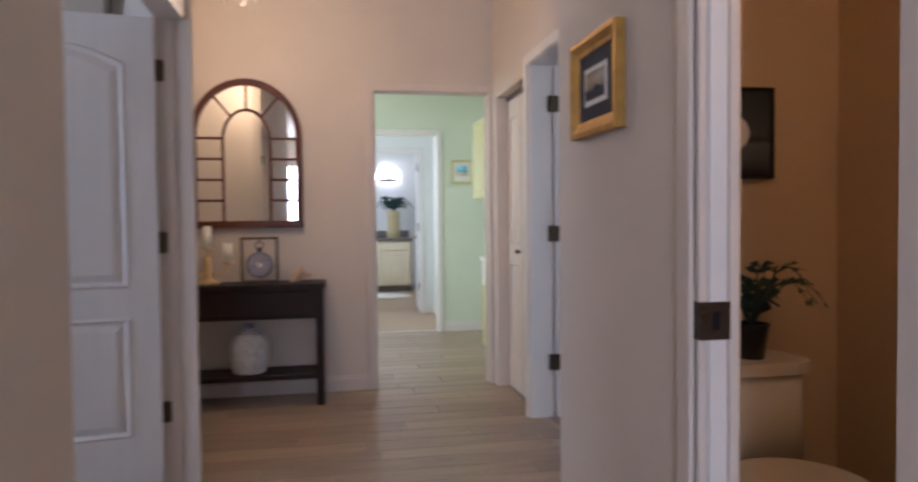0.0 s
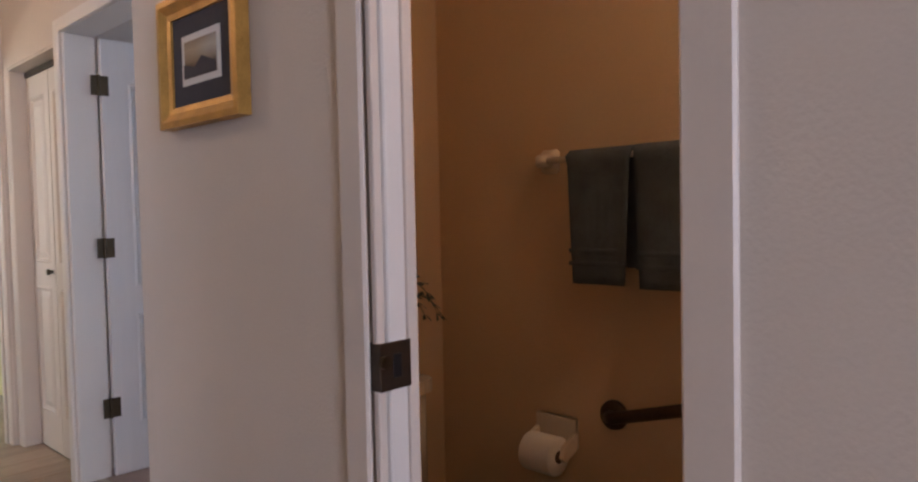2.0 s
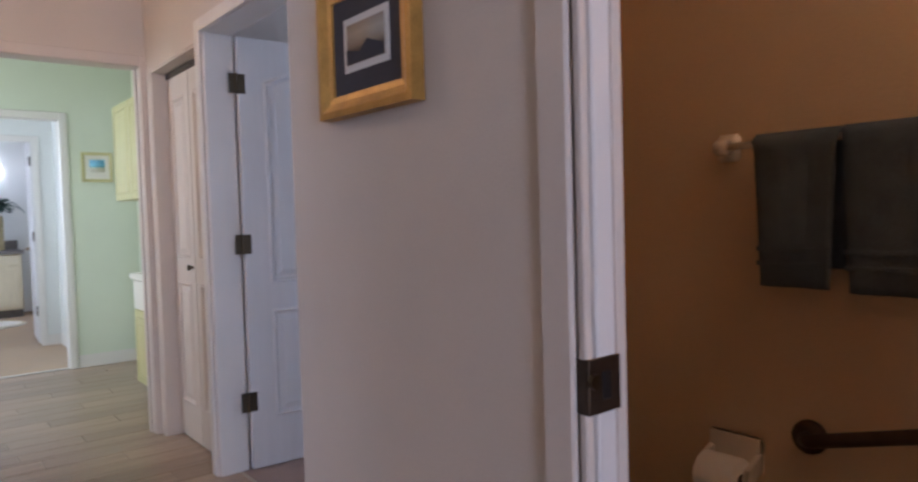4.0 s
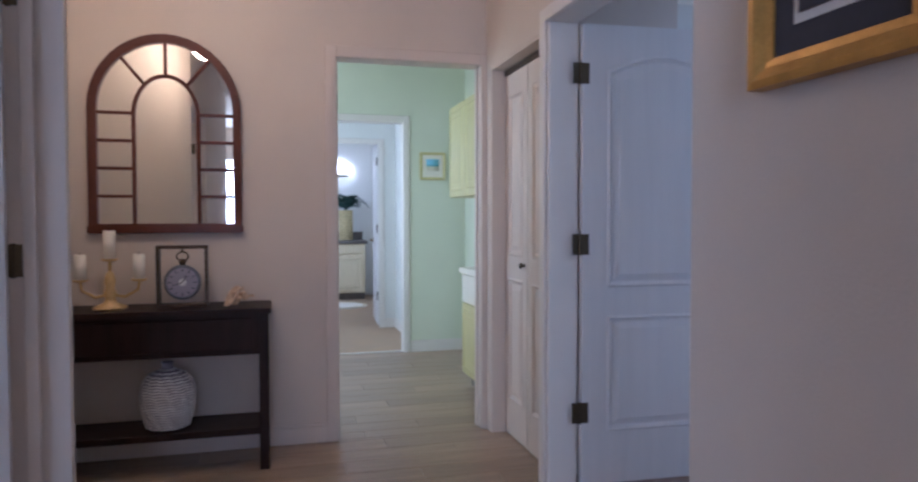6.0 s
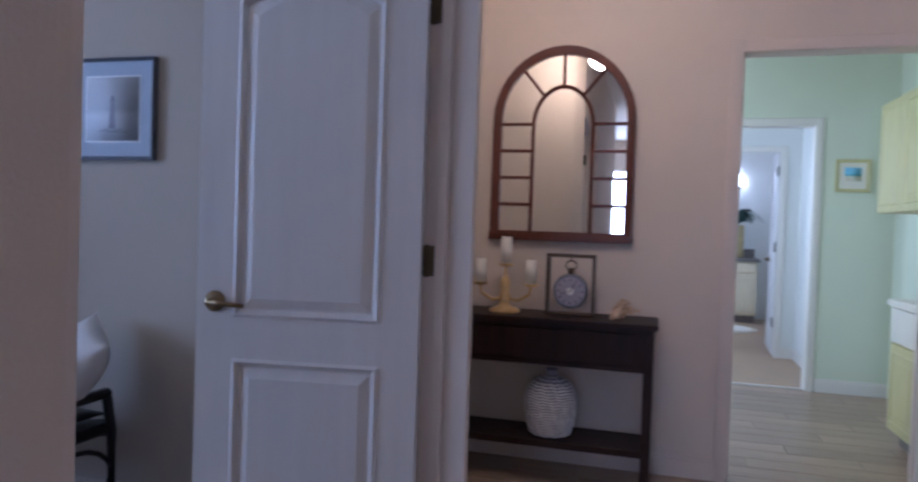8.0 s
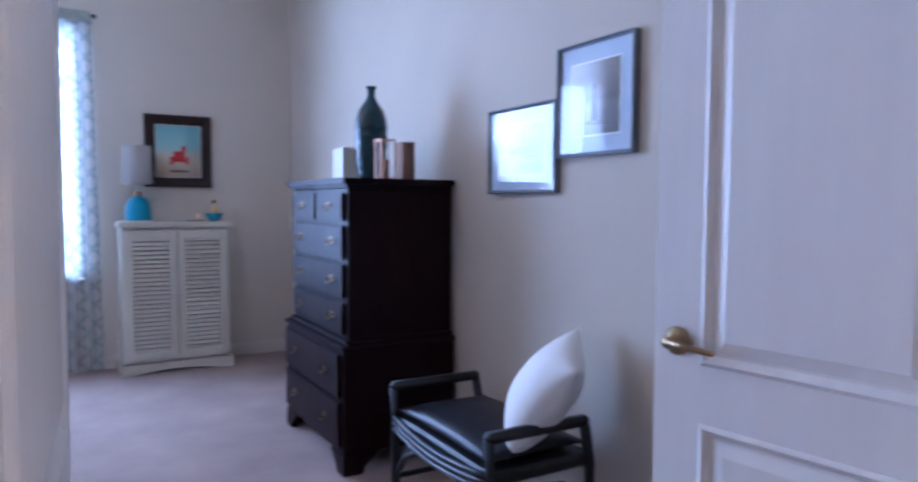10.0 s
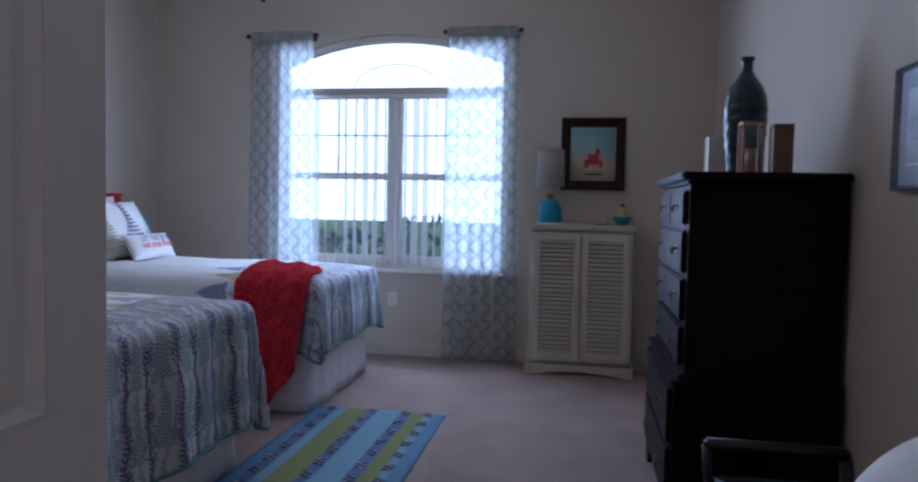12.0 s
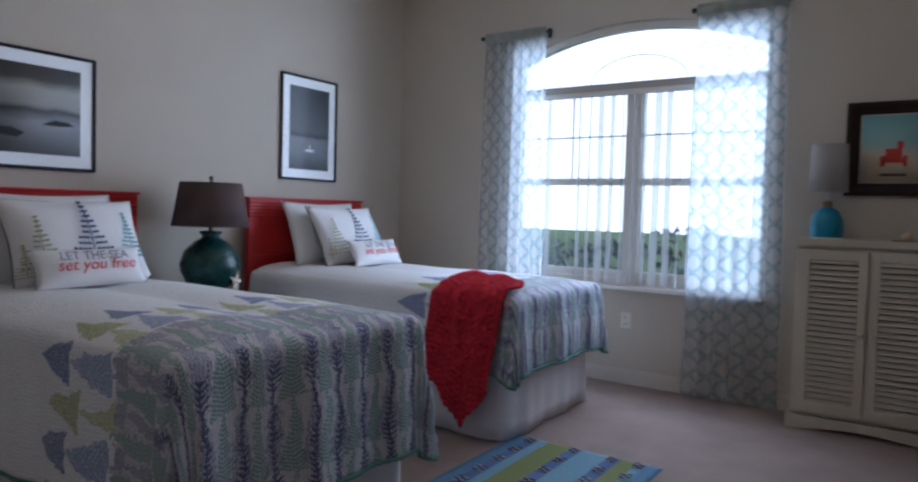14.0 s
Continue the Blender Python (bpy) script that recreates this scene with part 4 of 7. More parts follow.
def bifold(at, turn, w, label):
    d = thing("folding_door", at, label, "door", "", turn)
    pans = ((0.07, w - 0.07, 0.20, 0.84), (0.07, w - 0.07, 0.98, 1.82))
    # beige here stands for shade on the white leaf, put into its colour
    part("leaf", framed_slab(w, 1.94, pans, 0.03), "trim_beige", d)
    part("panel_core", boxes(*[(a, c, -0.007, 0.007, e, f) for a, c, e, f in pans]), "trim_beige", d)
    for p in pans:
        bm = bmesh.new()
        inset_panel(bm, panel(*p, 0), -0.015, -1)
        part("panel", bm, "trim_beige", d)
    part("knob", lathe([(0, 0), (0.008, 0), (0.008, 0.012), (0.016, 0.02), (0.014, 0.028), (0, 0.03)], 14, None, (w - 0.035, -0.015, 0.93), Matrix.Rotation(math.pi / 2, 4, "X")), "nickel", d, "small metal knob", True)
    return d


bifold((0.925, -0.10, 0.012), -90, 0.335, "white folding closet door leaf with its shade put into a beige colour, closed")
bifold((0.925, -0.445, 0.012), -90, 0.335, "white folding closet door leaf with its shade put into a beige colour, closed")

# ---- the arched mirror ----
mi = thing("wall_mirror_frame", (-0.826, -0.003, 1.118), "tall arched mirror in a red-brown wood frame with divided panes", "mirror")
MW, MS, MT = 0.352, 0.60, 0.968   # half width, spring height, top


def arched(w, s, t, z0, n=20):
    pts = [(-w, z0), (w, z0)]
    for i in range(n + 1):
        a = math.pi * i / n
        pts.append((w * math.cos(a), s + (t - s) * math.sin(a)))
    return pts


def ring(outer, inner, y0, y1):
    bm = bmesh.new()
    k = len(outer)
    L = [[bm.verts.new((p[0], y, p[1])) for p in pts] for pts, y in ((outer, y1), (outer, y0), (inner, y0 + 0.006), (inner, y1))]
    for a, c in zip(L, L[1:] + L[:1]):
        for i in range(k):
            bm.faces.new((a[i], a[(i + 1) % k], c[(i + 1) % k], c[i]))
    bmesh.ops.bevel(bm, geom=[e for e in bm.edges if e.calc_length() > 0.001 and all(abs(v.co.y - y0) < 1e-6 for v in e.verts)], offset=0.004, segments=2, affect="EDGES")
    return bm


part("frame", ring(arched(MW, MS, MT, 0.0), arched(MW - 0.040, MS, MT - 0.042, 0.042), -0.036, 0.0), "redwood", mi)
part("inner_arch", ring(arched(0.158, 0.57, 0.775, 0.030), arched(0.140, 0.57, 0.757, 0.040), -0.024, -0.008), "redwood", mi)
part("glass", prism(arched(MW - 0.030, MS, MT - 0.03, 0.02), -0.012, -0.008, axis="y"), "mirror", mi, "silvered mirror glass")
for s in (-1, 1):
    for z in (0.175, 0.31, 0.445, 0.58):
        part("muntin", boxes(*[(min(s * 0.15, s * 0.315), max(s * 0.15, s * 0.315), -0.022, -0.010, z - 0.008, z + 0.008)], bevel=0.002), "redwood", mi)
for a in (50, 90, 130):
    r = radians(a)
    p0, p1 = Vector((0.150 * math.cos(r), -0.016, 0.57 + 0.195 * math.sin(r))), Vector((0.325 * math.cos(r), -0.016, 0.60 + 0.335 * math.sin(r)))
    part("spoke", tube([p0, p1], 0.009, 6), "redwood", mi)
part("bottom_rail", boxes((-MW - 0.006, MW + 0.006, -0.042, 0.0, -0.006, 0.036), bevel=0.006, segs=2), "redwood", mi)

# ---- console table and what stands on it ----
TX0, TX1, TY0, TY1, TZ = -1.318, -0.334, -0.360, -0.022, 0.765
ct = thing("console_table", ((TX0 + TX1) / 2, (TY0 + TY1) / 2, 0), "dark espresso wooden console table with a low shelf", "table")
hx, hy = (TX1 - TX0) / 2, (TY1 - TY0) / 2
part("tabletop", boxes((-hx, hx, -hy, hy, TZ - 0.026, TZ), bevel=0.005, segs=2), "espresso", ct)
part("apron", boxes((-hx + 0.03, hx - 0.03, -hy + 0.022, -hy + 0.040, 0.548, TZ - 0.026), (-hx + 0.03, hx - 0.03, hy - 0.04, hy - 0.02, 0.548, TZ - 0.026),
                    (-hx + 0.022, -hx + 0.04, -hy + 0.03, hy - 0.03, 0.548, TZ - 0.026), (hx - 0.04, hx - 0.022, -hy + 0.03, hy - 0.03, 0.548, TZ - 0.026), bevel=0.002), "espresso", ct)
dw = part("drawer", boxes((-hx + 0.09, hx - 0.09, -hy + 0.016, -hy + 0.024, 0.572, TZ - 0.045), bevel=0.003), "espresso", ct)
for sx in (-1, 1):
    for sy in (-1, 1):
        x, y = sx * (hx - 0.037), sy * (hy - 0.037)
        part("leg", boxes((x - 0.021, x + 0.021, y - 0.021, y + 0.021, 0, TZ - 0.026), bevel=0.003), "espresso", ct)
part("shelf", boxes((-hx + 0.02, hx - 0.02, -hy + 0.03, hy - 0.03, 0.166, 0.198), bevel=0.003), "espresso", ct)

va = thing("vase", (-0.812, -0.20, 0.198), "white woven-texture vase with a narrow neck on the lower shelf", "vase")
bm = bmesh.new()
prof = [(0.0, 0), (0.086, 0), (0.092, 0.008), (0.108, 0.06), (0.118, 0.12), (0.120, 0.17), (0.110, 0.215), (0.085, 0.248), (0.050, 0.266), (0.027, 0.276), (0.025, 0.302), (0.031, 0.309), (0.022, 0.309), (0.019, 0.27), (0.0, 0.24)]
part("body", lathe(prof, 32, bm), "ink_grey", va, "dark inner form", True)
for i in range(22):
    z = 0.012 + i * 0.0125
    k = next(j for j in range(len(prof) - 1) if prof[j][1] <= z <= prof[j + 1][1] and j > 0)
    f = (z - prof[k][1]) / max(1e-6, prof[k + 1][1] - prof[k][1])
    r = prof[k][0] + f * (prof[k + 1][0] - prof[k][0])
    ph = i * 0.7
    part("weave_band", tube([((r + 0.003 + 0.0035 * math.sin(24 * a + ph)) * math.cos(a), (r + 0.003 + 0.0035 * math.sin(24 * a + ph)) * math.sin(a), z + 0.002 * math.sin(12 * a + ph)) for a in [2 * math.pi * j / 72 for j in range(73)]], 0.0045, 5), "wicker", va, "", True)

ck = thing("frame_clock", (-0.742, -0.17, TZ), "pocket-watch clock hung in an open dark metal frame", "clock")
for x in (-0.108, 0.108):
    part("post", boxes((x - 0.007, x + 0.007, -0.03, 0.03, 0, 0.29), bevel=0.002), "bronze", ck)
part("base", boxes((-0.115, 0.115, -0.034, 0.034, 0, 0.014), bevel=0.003), "bronze", ck)
part("top_bar", boxes((-0.115, 0.115, -0.03, 0.03, 0.276, 0.292), bevel=0.002), "bronze", ck)
rot = Matrix.Rotation(math.pi / 2, 4, "X")
watch = part("watch_case", lathe([(0.0, -0.014), (0.07, -0.014), (0.082, -0.008), (0.084, 0.006), (0.076, 0.014), (0.070, 0.012), (0.0, 0.012)], 32, None, (0, 0, 0.115), rot), "pewter", ck, "round dark pewter watch case", True)
part("dial", lathe([(0.0, 0), (0.069, 0), (0.069, 0.002), (0.0, 0.002)], 32, None, (0, -0.013, 0.115), rot), "dial", watch, "pale lilac dial")
part("hub", lathe([(0.0, 0), (0.018, 0), (0.018, 0.002), (0.0, 0.002)], 20, None, (0, -0.016, 0.115), rot), "mat_white", watch)
for i in range(12):
    a = math.pi * i / 6
    c, s = math.cos(a), math.sin(a)
    part("hour_mark", tube([(0.05 * c, -0.016, 0.115 + 0.05 * s), (0.063 * c, -0.016, 0.115 + 0.063 * s)], 0.0022, 5), "black", watch)
part("hand", tube([(0, -0.018, 0.115), (0.02, -0.018, 0.15)], 0.002, 5), "black", watch)
part("hand", tube([(0, -0.0185, 0.115), (-0.045, -0.0185, 0.10)], 0.0016, 5), "black", watch)
part("crown", lathe([(0, 0), (0.012, 0), (0.016, 0.01), (0.016, 0.02), (0.008, 0.028), (0, 0.03)], 16, None, (0, 0, 0.198)), "bronze", watch, "", True)
part("bow", tube([(0.026 * math.cos(a), 0, 0.238 + 0.022 * math.sin(a)) for a in [2 * math.pi * i / 20 for i in range(21)]], 0.004, 6), "bronze", ck, "", True)
part("hook", tube([(0, 0, 0.258), (0, 0, 0.278)], 0.004, 6), "bronze", ck)

sh = thing("seashell", (-0.475, -0.19, TZ), "large tan and cream conch shell", "shell")
pts = []
bm = bmesh.new()
for i in range(26):
    f = i / 25
    a = f * 5.2 * math.pi
    R = 0.006 + 0.050 * f ** 1.5
    pts.append((0.055 - 0.105 * f + 0.002 * math.cos(a), R * 0.55 * math.cos(a), 0.040 + R * 0.50 * math.sin(a)))
rings = []
for i, p in enumerate(pts):
    f = i / 25
    rr = 0.005 + 0.032 * f ** 1.3
    rings.append([bm.verts.new((p[0] + rr * 0.8 * math.cos(q), p[1] + rr * math.sin(q) * 0.8, max(0.0, p[2] + rr * math.sin(q + 0.8)))) for q in [2 * math.pi * k / 10 for k in range(10)]])
for a, c in zip(rings, rings[1:]):
    for k in range(10):
        bm.faces.new((a[k], a[(k + 1) % 10], c[(k + 1) % 10], c[k]))
bm.faces.new(rings[0][::-1]), bm.faces.new(rings[-1])
part("whorl", bm, "shell", sh, "", True)
part("lip", tube([(-0.04, -0.02, 0.012), (-0.055, -0.035, 0.035), (-0.05, -0.03, 0.062), (-0.02, -0.01, 0.075)], 0.011, 8, None, 0.006), "shell", sh, "", True)
for i in range(4):
    a = 0.6 + i * 0.8
    part("spike", tube([(-0.03 + 0.012 * i, 0.0, 0.065 + 0.004 * i), (-0.034 + 0.014 * i, -0.01 + 0.008 * i, 0.09)], 0.007, 6, None, 0.001), "shell", sh, "", True)

cd = thing("candle_holder", (-1.055, -0.19, TZ), "amber glass candelabra with three white pillar candles", "candle holder")
part("foot", lathe([(0, 0), (0.075, 0), (0.075, 0.012), (0.03, 0.03), (0.022, 0.05), (0.03, 0.07), (0.02, 0.10), (0.026, 0.13), (0.018, 0.17), (0.0, 0.175)], 20), "amber", cd, "lumpy amber glass foot", True)
for x, zc, hgt in ((-0.125, 0.125, 0.115), (0.0, 0.22, 0.13), (0.125, 0.125, 0.115)):
    arm = part("arm", tube([(0, 0, 0.07), (x * 0.5, 0, 0.055 if x else 0.12), (x * 0.95, 0, zc * 0.7), (x, 0, zc)], 0.008, 8), "amber", cd, "", True)
    part("cup", lathe([(0, 0), (0.02, 0), (0.038, 0.01), (0.036, 0.014), (0, 0.014)], 18, None, (x, 0, zc)), "amber", arm, "", True)
    cn = part("candle", lathe([(0, 0), (0.026, 0), (0.026, hgt), (0.022, hgt), (0.018, hgt - 0.004), (0, hgt - 0.004)], 20, None, (x, 0, zc + 0.014)), "candle", cd, "white pillar candle", True)
    part("wick", tube([(x, 0, zc + hgt + 0.008), (x, 0, zc + hgt + 0.024)], 0.0015, 5), "black", cn)

# ---- hall picture and chandelier ----
p, (ix, z0, z1) = frame_picture("wall_picture", (0.457, -2.891, 1.527), -90, 0.335, 0.278, 0.044, 0.030, "gold", "mat_grey", 0.042, "sepia",
                                "gold-framed sepia landscape in a dark mat", False, ("double", "mat_white", 0.014))
part("hill", prism([(-ix, z0), (ix, z0), (ix, z0 + 0.02), (0.01, z0 + 0.04), (-0.02, z0 + 0.02), (-ix, z0 + 0.03)], -0.0185, -0.0180, axis="y"), "mat_grey", p)

ch = thing("chandelier", (-0.72, -1.08, H), "small brass chandelier hung with glass drops, lit", "chandelier")
part("canopy", lathe([(0, 0), (0.06, 0), (0.055, -0.02), (0.015, -0.03), (0, -0.03)], 20), "brass", ch, "", True)
part("stem", tube([(0, 0, -0.02), (0, 0, -0.42)], 0.008, 8), "brass", ch)
M["bulb"] = bpy.data.materials.new("bulb")
M["bulb"].use_nodes = True
M["bulb"].node_tree.nodes["Principled BSDF"].inputs["Emission Color"].default_value = (1, 0.72, 0.42, 1)
M["bulb"].node_tree.nodes["Principled BSDF"].inputs["Emission Strength"].default_value = 25
for i in range(5):
    a = 2 * math.pi * i / 5 + 0.3
    c, s = math.cos(a), math.sin(a)
    ar = part("arm", tube([(0, 0, -0.38), (0.06 * c, 0.06 * s, -0.425), (0.12 * c, 0.12 * s, -0.41), (0.15 * c, 0.15 * s, -0.36)], 0.006, 6), "brass", ch, "", True)
    part("bulb", lathe([(0, 0), (0.012, 0.005), (0.016, 0.025), (0.008, 0.055), (0, 0.065)], 12, None, (0.15 * c, 0.15 * s, -0.35)), "bulb", ar, "glowing candle bulb", True)
    for k in range(2):
        r, z = 0.15 - 0.07 * k, -0.425 - 0.03 * k
        part("drop", lathe([(0, 0), (0.006, -0.008), (0.011, -0.03), (0, -0.045)], 8, None, (r * c, r * s, z)), "glass", ar, "clear glass drop")
cl = new("chandelier_light", bpy.data.lights.new("chandelier_light", "POINT"))
cl.location, cl.data.energy, cl.data.color, cl.data.shadow_soft_size = (-0.72, -1.08, H - 0.46), 18, (1, 0.70, 0.42), 0.10

# ---- small bathroom ----
to = thing("toilet", (0.955, -2.635, 0), "cream porcelain toilet with a closed lid", "toilet")
part("tank", prism([(-0.20, -0.005), (0.20, -0.005), (0.215, -0.17), (0.17, -0.195), (-0.17, -0.195), (-0.215, -0.17)], 0.36, 0.665, 0.02, 3), "porcelain", to, "", True)
part("tank_lid", prism([(-0.22, 0.0), (0.22, 0.0), (0.23, -0.18), (0.18, -0.208), (-0.18, -0.208), (-0.23, -0.18)], 0.667, 0.705, 0.015, 3), "porcelain", to)
oval = [(0.185 * math.cos(a), -0.44 + (0.25 if math.sin(a) < 0 else 0.20) * math.sin(a)) for a in [2 * math.pi * i / 28 for i in range(28)]]
part("bowl", lathe([(0.10, 0), (0.11, 0.02), (0.095, 0.15), (0.13, 0.28), (0.18, 0.37), (0.185, 0.392), (0.0, 0.392)], 28, None, (0, -0.43, 0)), "porcelain", to, "", True)
part("seat", prism(oval, 0.394, 0.412, 0.0), "porcelain", to)
part("lid", prism([(x * 1.01, -0.44 + (y + 0.44) * 1.01) for x, y in oval], 0.414, 0.432, 0.0), "porcelain", to, "closed seat lid")
part("flush_lever", tube([(-0.16, -0.20, 0.61), (-0.10, -0.21, 0.60)], 0.008, 8), "nickel", to)


def fern(name, at, label, n, reach, lift, seed, pot_r, pot_h, pot_m, leaf_w=0.05):
    rnd = random.Random(seed)
    t = thing(name, at, label, "plant")
    part("pot", lathe([(0, 0), (pot_r * 0.75, 0), (pot_r, pot_h * 0.9), (pot_r * 1.06, pot_h), (pot_r * 0.9, pot_h), (pot_r * 0.88, pot_h * 0.9), (0, pot_h * 0.88)], 20), pot_m, t, "", True)
    for i in range(n):
        a = 2 * math.pi * i / n + rnd.uniform(-0.3, 0.3)
        L, up = reach * rnd.uniform(0.7, 1.1), lift * rnd.uniform(0.6, 1.2)
        c, s = math.cos(a), math.sin(a)
        path = [(L * f * c, L * f * s, pot_h * 0.88 + up * math.sin(f * 2.3) - 0.25 * up * f * f) for f in [k / 7 for k in range(8)]]
        bm = tube(path, 0.004, 5, None, 0.001)
        for k in range(1, 8):
            p = Vector(path[k])
            d = (Vector(path[k]) - Vector(path[k - 1])).normalized()
            side = d.cross(Vector((0, 0, 1))).normalized()
            for q in (-1, 1):
                w = leaf_w * (1.1 - 0.6 * k / 7)
                tip = p + side * q * w + d * w * 0.7 + Vector((0, 0, -0.2 * w))
                v = [bm.verts.new(x) for x in (p, p + side * q * w * 0.5 + d * 0.10 * w, tip, p + side * q * w * 0.35 + d * 0.75 * w)]
                bm.faces.new(v)
        part("frond", bm, "leaf", t)
    return t


fern("potted_plant", (1.02, -2.74, 0.705), "dark green plant in a black pot on the toilet tank", 11, 0.20, 0.20, 3, 0.055, 0.11, "pot", 0.05)
p, lim = frame_picture("wall_art", (1.02, -2.632, 1.43), 0, 0.29, 0.30, 0.012, 0.02, "black", "black", 0.002, "sea_grey", "black square wall art with a pale disc")
part("disc", lathe([(0, 0), (0.055, 0), (0.055, 0.003), (0, 0.003)], 32, None, (0.0, -0.013, 0.0), rot), "paper", p, "pale tan disc")

tr = thing("towel_bar", (1.42, -3.30, 1.335), "cream ceramic towel bar", "towel bar")
for y in (0.206, -0.36):
    part("bracket", boxes((-0.02, 0.0, y - 0.03, y + 0.03, -0.035, 0.035), (-0.065, -0.015, y - 0.018, y + 0.018, -0.018, 0.018), bevel=0.006, segs=2), "porcelain", tr, "", True)
part("rod", tube([(-0.05, 0.20, 0), (-0.05, -0.35, 0)], 0.009, 10), "porcelain", tr, "", True)


def towel(y0, y1, drop_f, drop_b, label, off):
    t = thing("towel", (1.37, 0, 1.335), label, "towel", "hanging towels")

    def f(u, v):
        s = v * (drop_f + drop_b + 0.05)
        y = y0 + (y1 - y0) * u
        wob = 0.006 * math.sin(9 * u + 3 * v) + 0.004 * math.sin(31 * u)
        if s < drop_b:
            return (0.016 + off, y, -drop_b + s)
        if s < drop_b + 0.05:
            a = math.pi * (s - drop_b) / 0.05
            return ((0.016 + off) * math.cos(a), y, (0.016 + off) * math.sin(a))
        return (-0.016 - off + wob * 0.8, y + 0.05 * (s - drop_b) * (1 - 2 * u) * (1 if y0 > y1 else -1) * -1, -(s - drop_b - 0.05))
    part("cloth", sheet(14, 30, f, None, 0.008), "towel", t)
    for z in (0.05, 0.085):
        part("band", boxes((-0.030 - off, -0.024 - off, min(y0, y1) + 0.012, max(y0, y1) - 0.012, -drop_f + z, -drop_f + z + 0.012), bevel=0.002), "towel", t)
    return t


towel(-3.187, -3.386, 0.345, 0.30, "dark slate terry towel folded over the towel bar", 0.0)
towel(-3.390, -3.60, 0.350, 0.30, "dark slate terry towel folded over the towel bar", 0.001)
gb = thing("grab_bar", (1.42, -3.29, 0.62), "dark bronze grab bar on the bathroom wall", "grab bar")
part("flange", lathe([(0, 0), (0.042, 0), (0.040, 0.012), (0.02, 0.018), (0, 0.018)], 24, None, (0, 0, 0), Matrix.Rotation(-math.pi / 2, 4, "Y")), "bronze", gb, "", True)
part("bar", tube([(0, 0, 0), (-0.035, 0, 0), (-0.05, -0.02, 0.004), (-0.05, -0.60, 0.17), (-0.035, -0.62, 0.177), (0, -0.62, 0.177)], 0.017, 12), "bronze", gb, "", True)
part("flange", lathe([(0, 0), (0.042, 0), (0.040, 0.012), (0.02, 0.018), (0, 0.018)], 24, None, (0, -0.62, 0.177), Matrix.Rotation(-math.pi / 2, 4, "Y")), "bronze", gb, "", True)
tp = thing("toilet_paper_holder", (1.42, -3.10, 0.53), "cream ceramic paper holder with a white roll", "paper holder")
part("plate", boxes((-0.012, 0, -0.075, 0.075, -0.035, 0.06), bevel=0.006, segs=2), "porcelain", tp)
for y in (-0.066, 0.066):
    part("post", prism([(0, 0.02), (-0.075, -0.01), (-0.085, -0.04), (-0.07, -0.055), (0, -0.03)], y - 0.007, y + 0.007, axis="y"), "porcelain", tp)
part("roll", lathe([(0.019, -0.052), (0.054, -0.052), (0.056, -0.048), (0.056, 0.048), (0.054, 0.052), (0.019, 0.052)], 28, None, (-0.075, 0, -0.04), rot), "paper", tp, "white paper roll", True)
part("roll_core", lathe([(0.0, -0.056), (0.018, -0.056), (0.018, 0.056), (0.0, 0.056)], 16, None, (-0.075, 0, -0.04), rot), "dark_wood", tp)

bl = thing("bathroom_light", (1.0, -4.05, 2.45), "round frosted ceiling light of the bathroom, lit", "ceiling light")
part("base", lathe([(0, 0), (0.13, 0), (0.13, -0.02), (0, -0.02)], 28), "nickel", bl)
M["warm_glass"] = bpy.data.materials.new("warm_glass")
M["warm_glass"].use_nodes = True
e = M["warm_glass"].node_tree.nodes["Principled BSDF"]
e.inputs["Emission Color"].default_value, e.inputs["Emission Strength"].default_value = (1, 0.70, 0.41, 1), 25
part("diffuser", lathe([(0, -0.02), (0.12, -0.02), (0.10, -0.06), (0.05, -0.085), (0, -0.09)], 28), "warm_glass", bl, "glowing frosted glass", True)

# ---- laundry room ----


def shaker_door(name, parent, bm_y, x0, x1, z0, z1, m, handle=None):
    """A cabinet door in the plane x-z of its cabinet, front at -y."""
    d = part(name, boxes((x0, x1, bm_y - 0.018, bm_y, z0, z1), bevel=0.003), m, parent)
    r = 0.05
    bmx = bmesh.new()
    inset_panel(bmx, panel(x0 + r, x1 - r, z0 + r, z1 - r, 0, 0.0), bm_y - 0.018, -1)
    part("door_panel", bmx, m, d)
    return d


uc = thing("upper_cabinet", (1.34, 0.78, 1.34), "pale olive-yellow wooden upper laundry cabinet", "cabinet", "", -90)
part("body", boxes((-0.66, 0.66, -0.34, -0.002, 0, 0.68), bevel=0.002), "olive_cab", uc)
for i in range(3):
    x0 = -0.655 + i * 0.438
    dd = shaker_door("door", uc, -0.341, x0, x0 + 0.434, 0.0, 0.675, "olive_cab")
lc = thing("lower_cabinet", (1.34, 0.45, 0), "pale olive-yellow laundry base cabinet with white drawer fronts", "cabinet", "", -90)
part("body", boxes((-0.55, 0.33, -0.36, -0.002, 0.09, 0.80), bevel=0.002), "olive_cab", lc)
part("toe_kick", boxes((-0.55, 0.33, -0.31, -0.002, 0.0, 0.09)), "counter", lc)
for x0 in (-0.545, -0.105):
    part("drawer", boxes((x0, x0 + 0.43, -0.38, -0.36, 0.60, 0.79), bevel=0.004), "cream", lc, "white drawer front")
    shaker_door("door", lc, -0.361, x0, x0 + 0.43, 0.10, 0.59, "olive_cab")
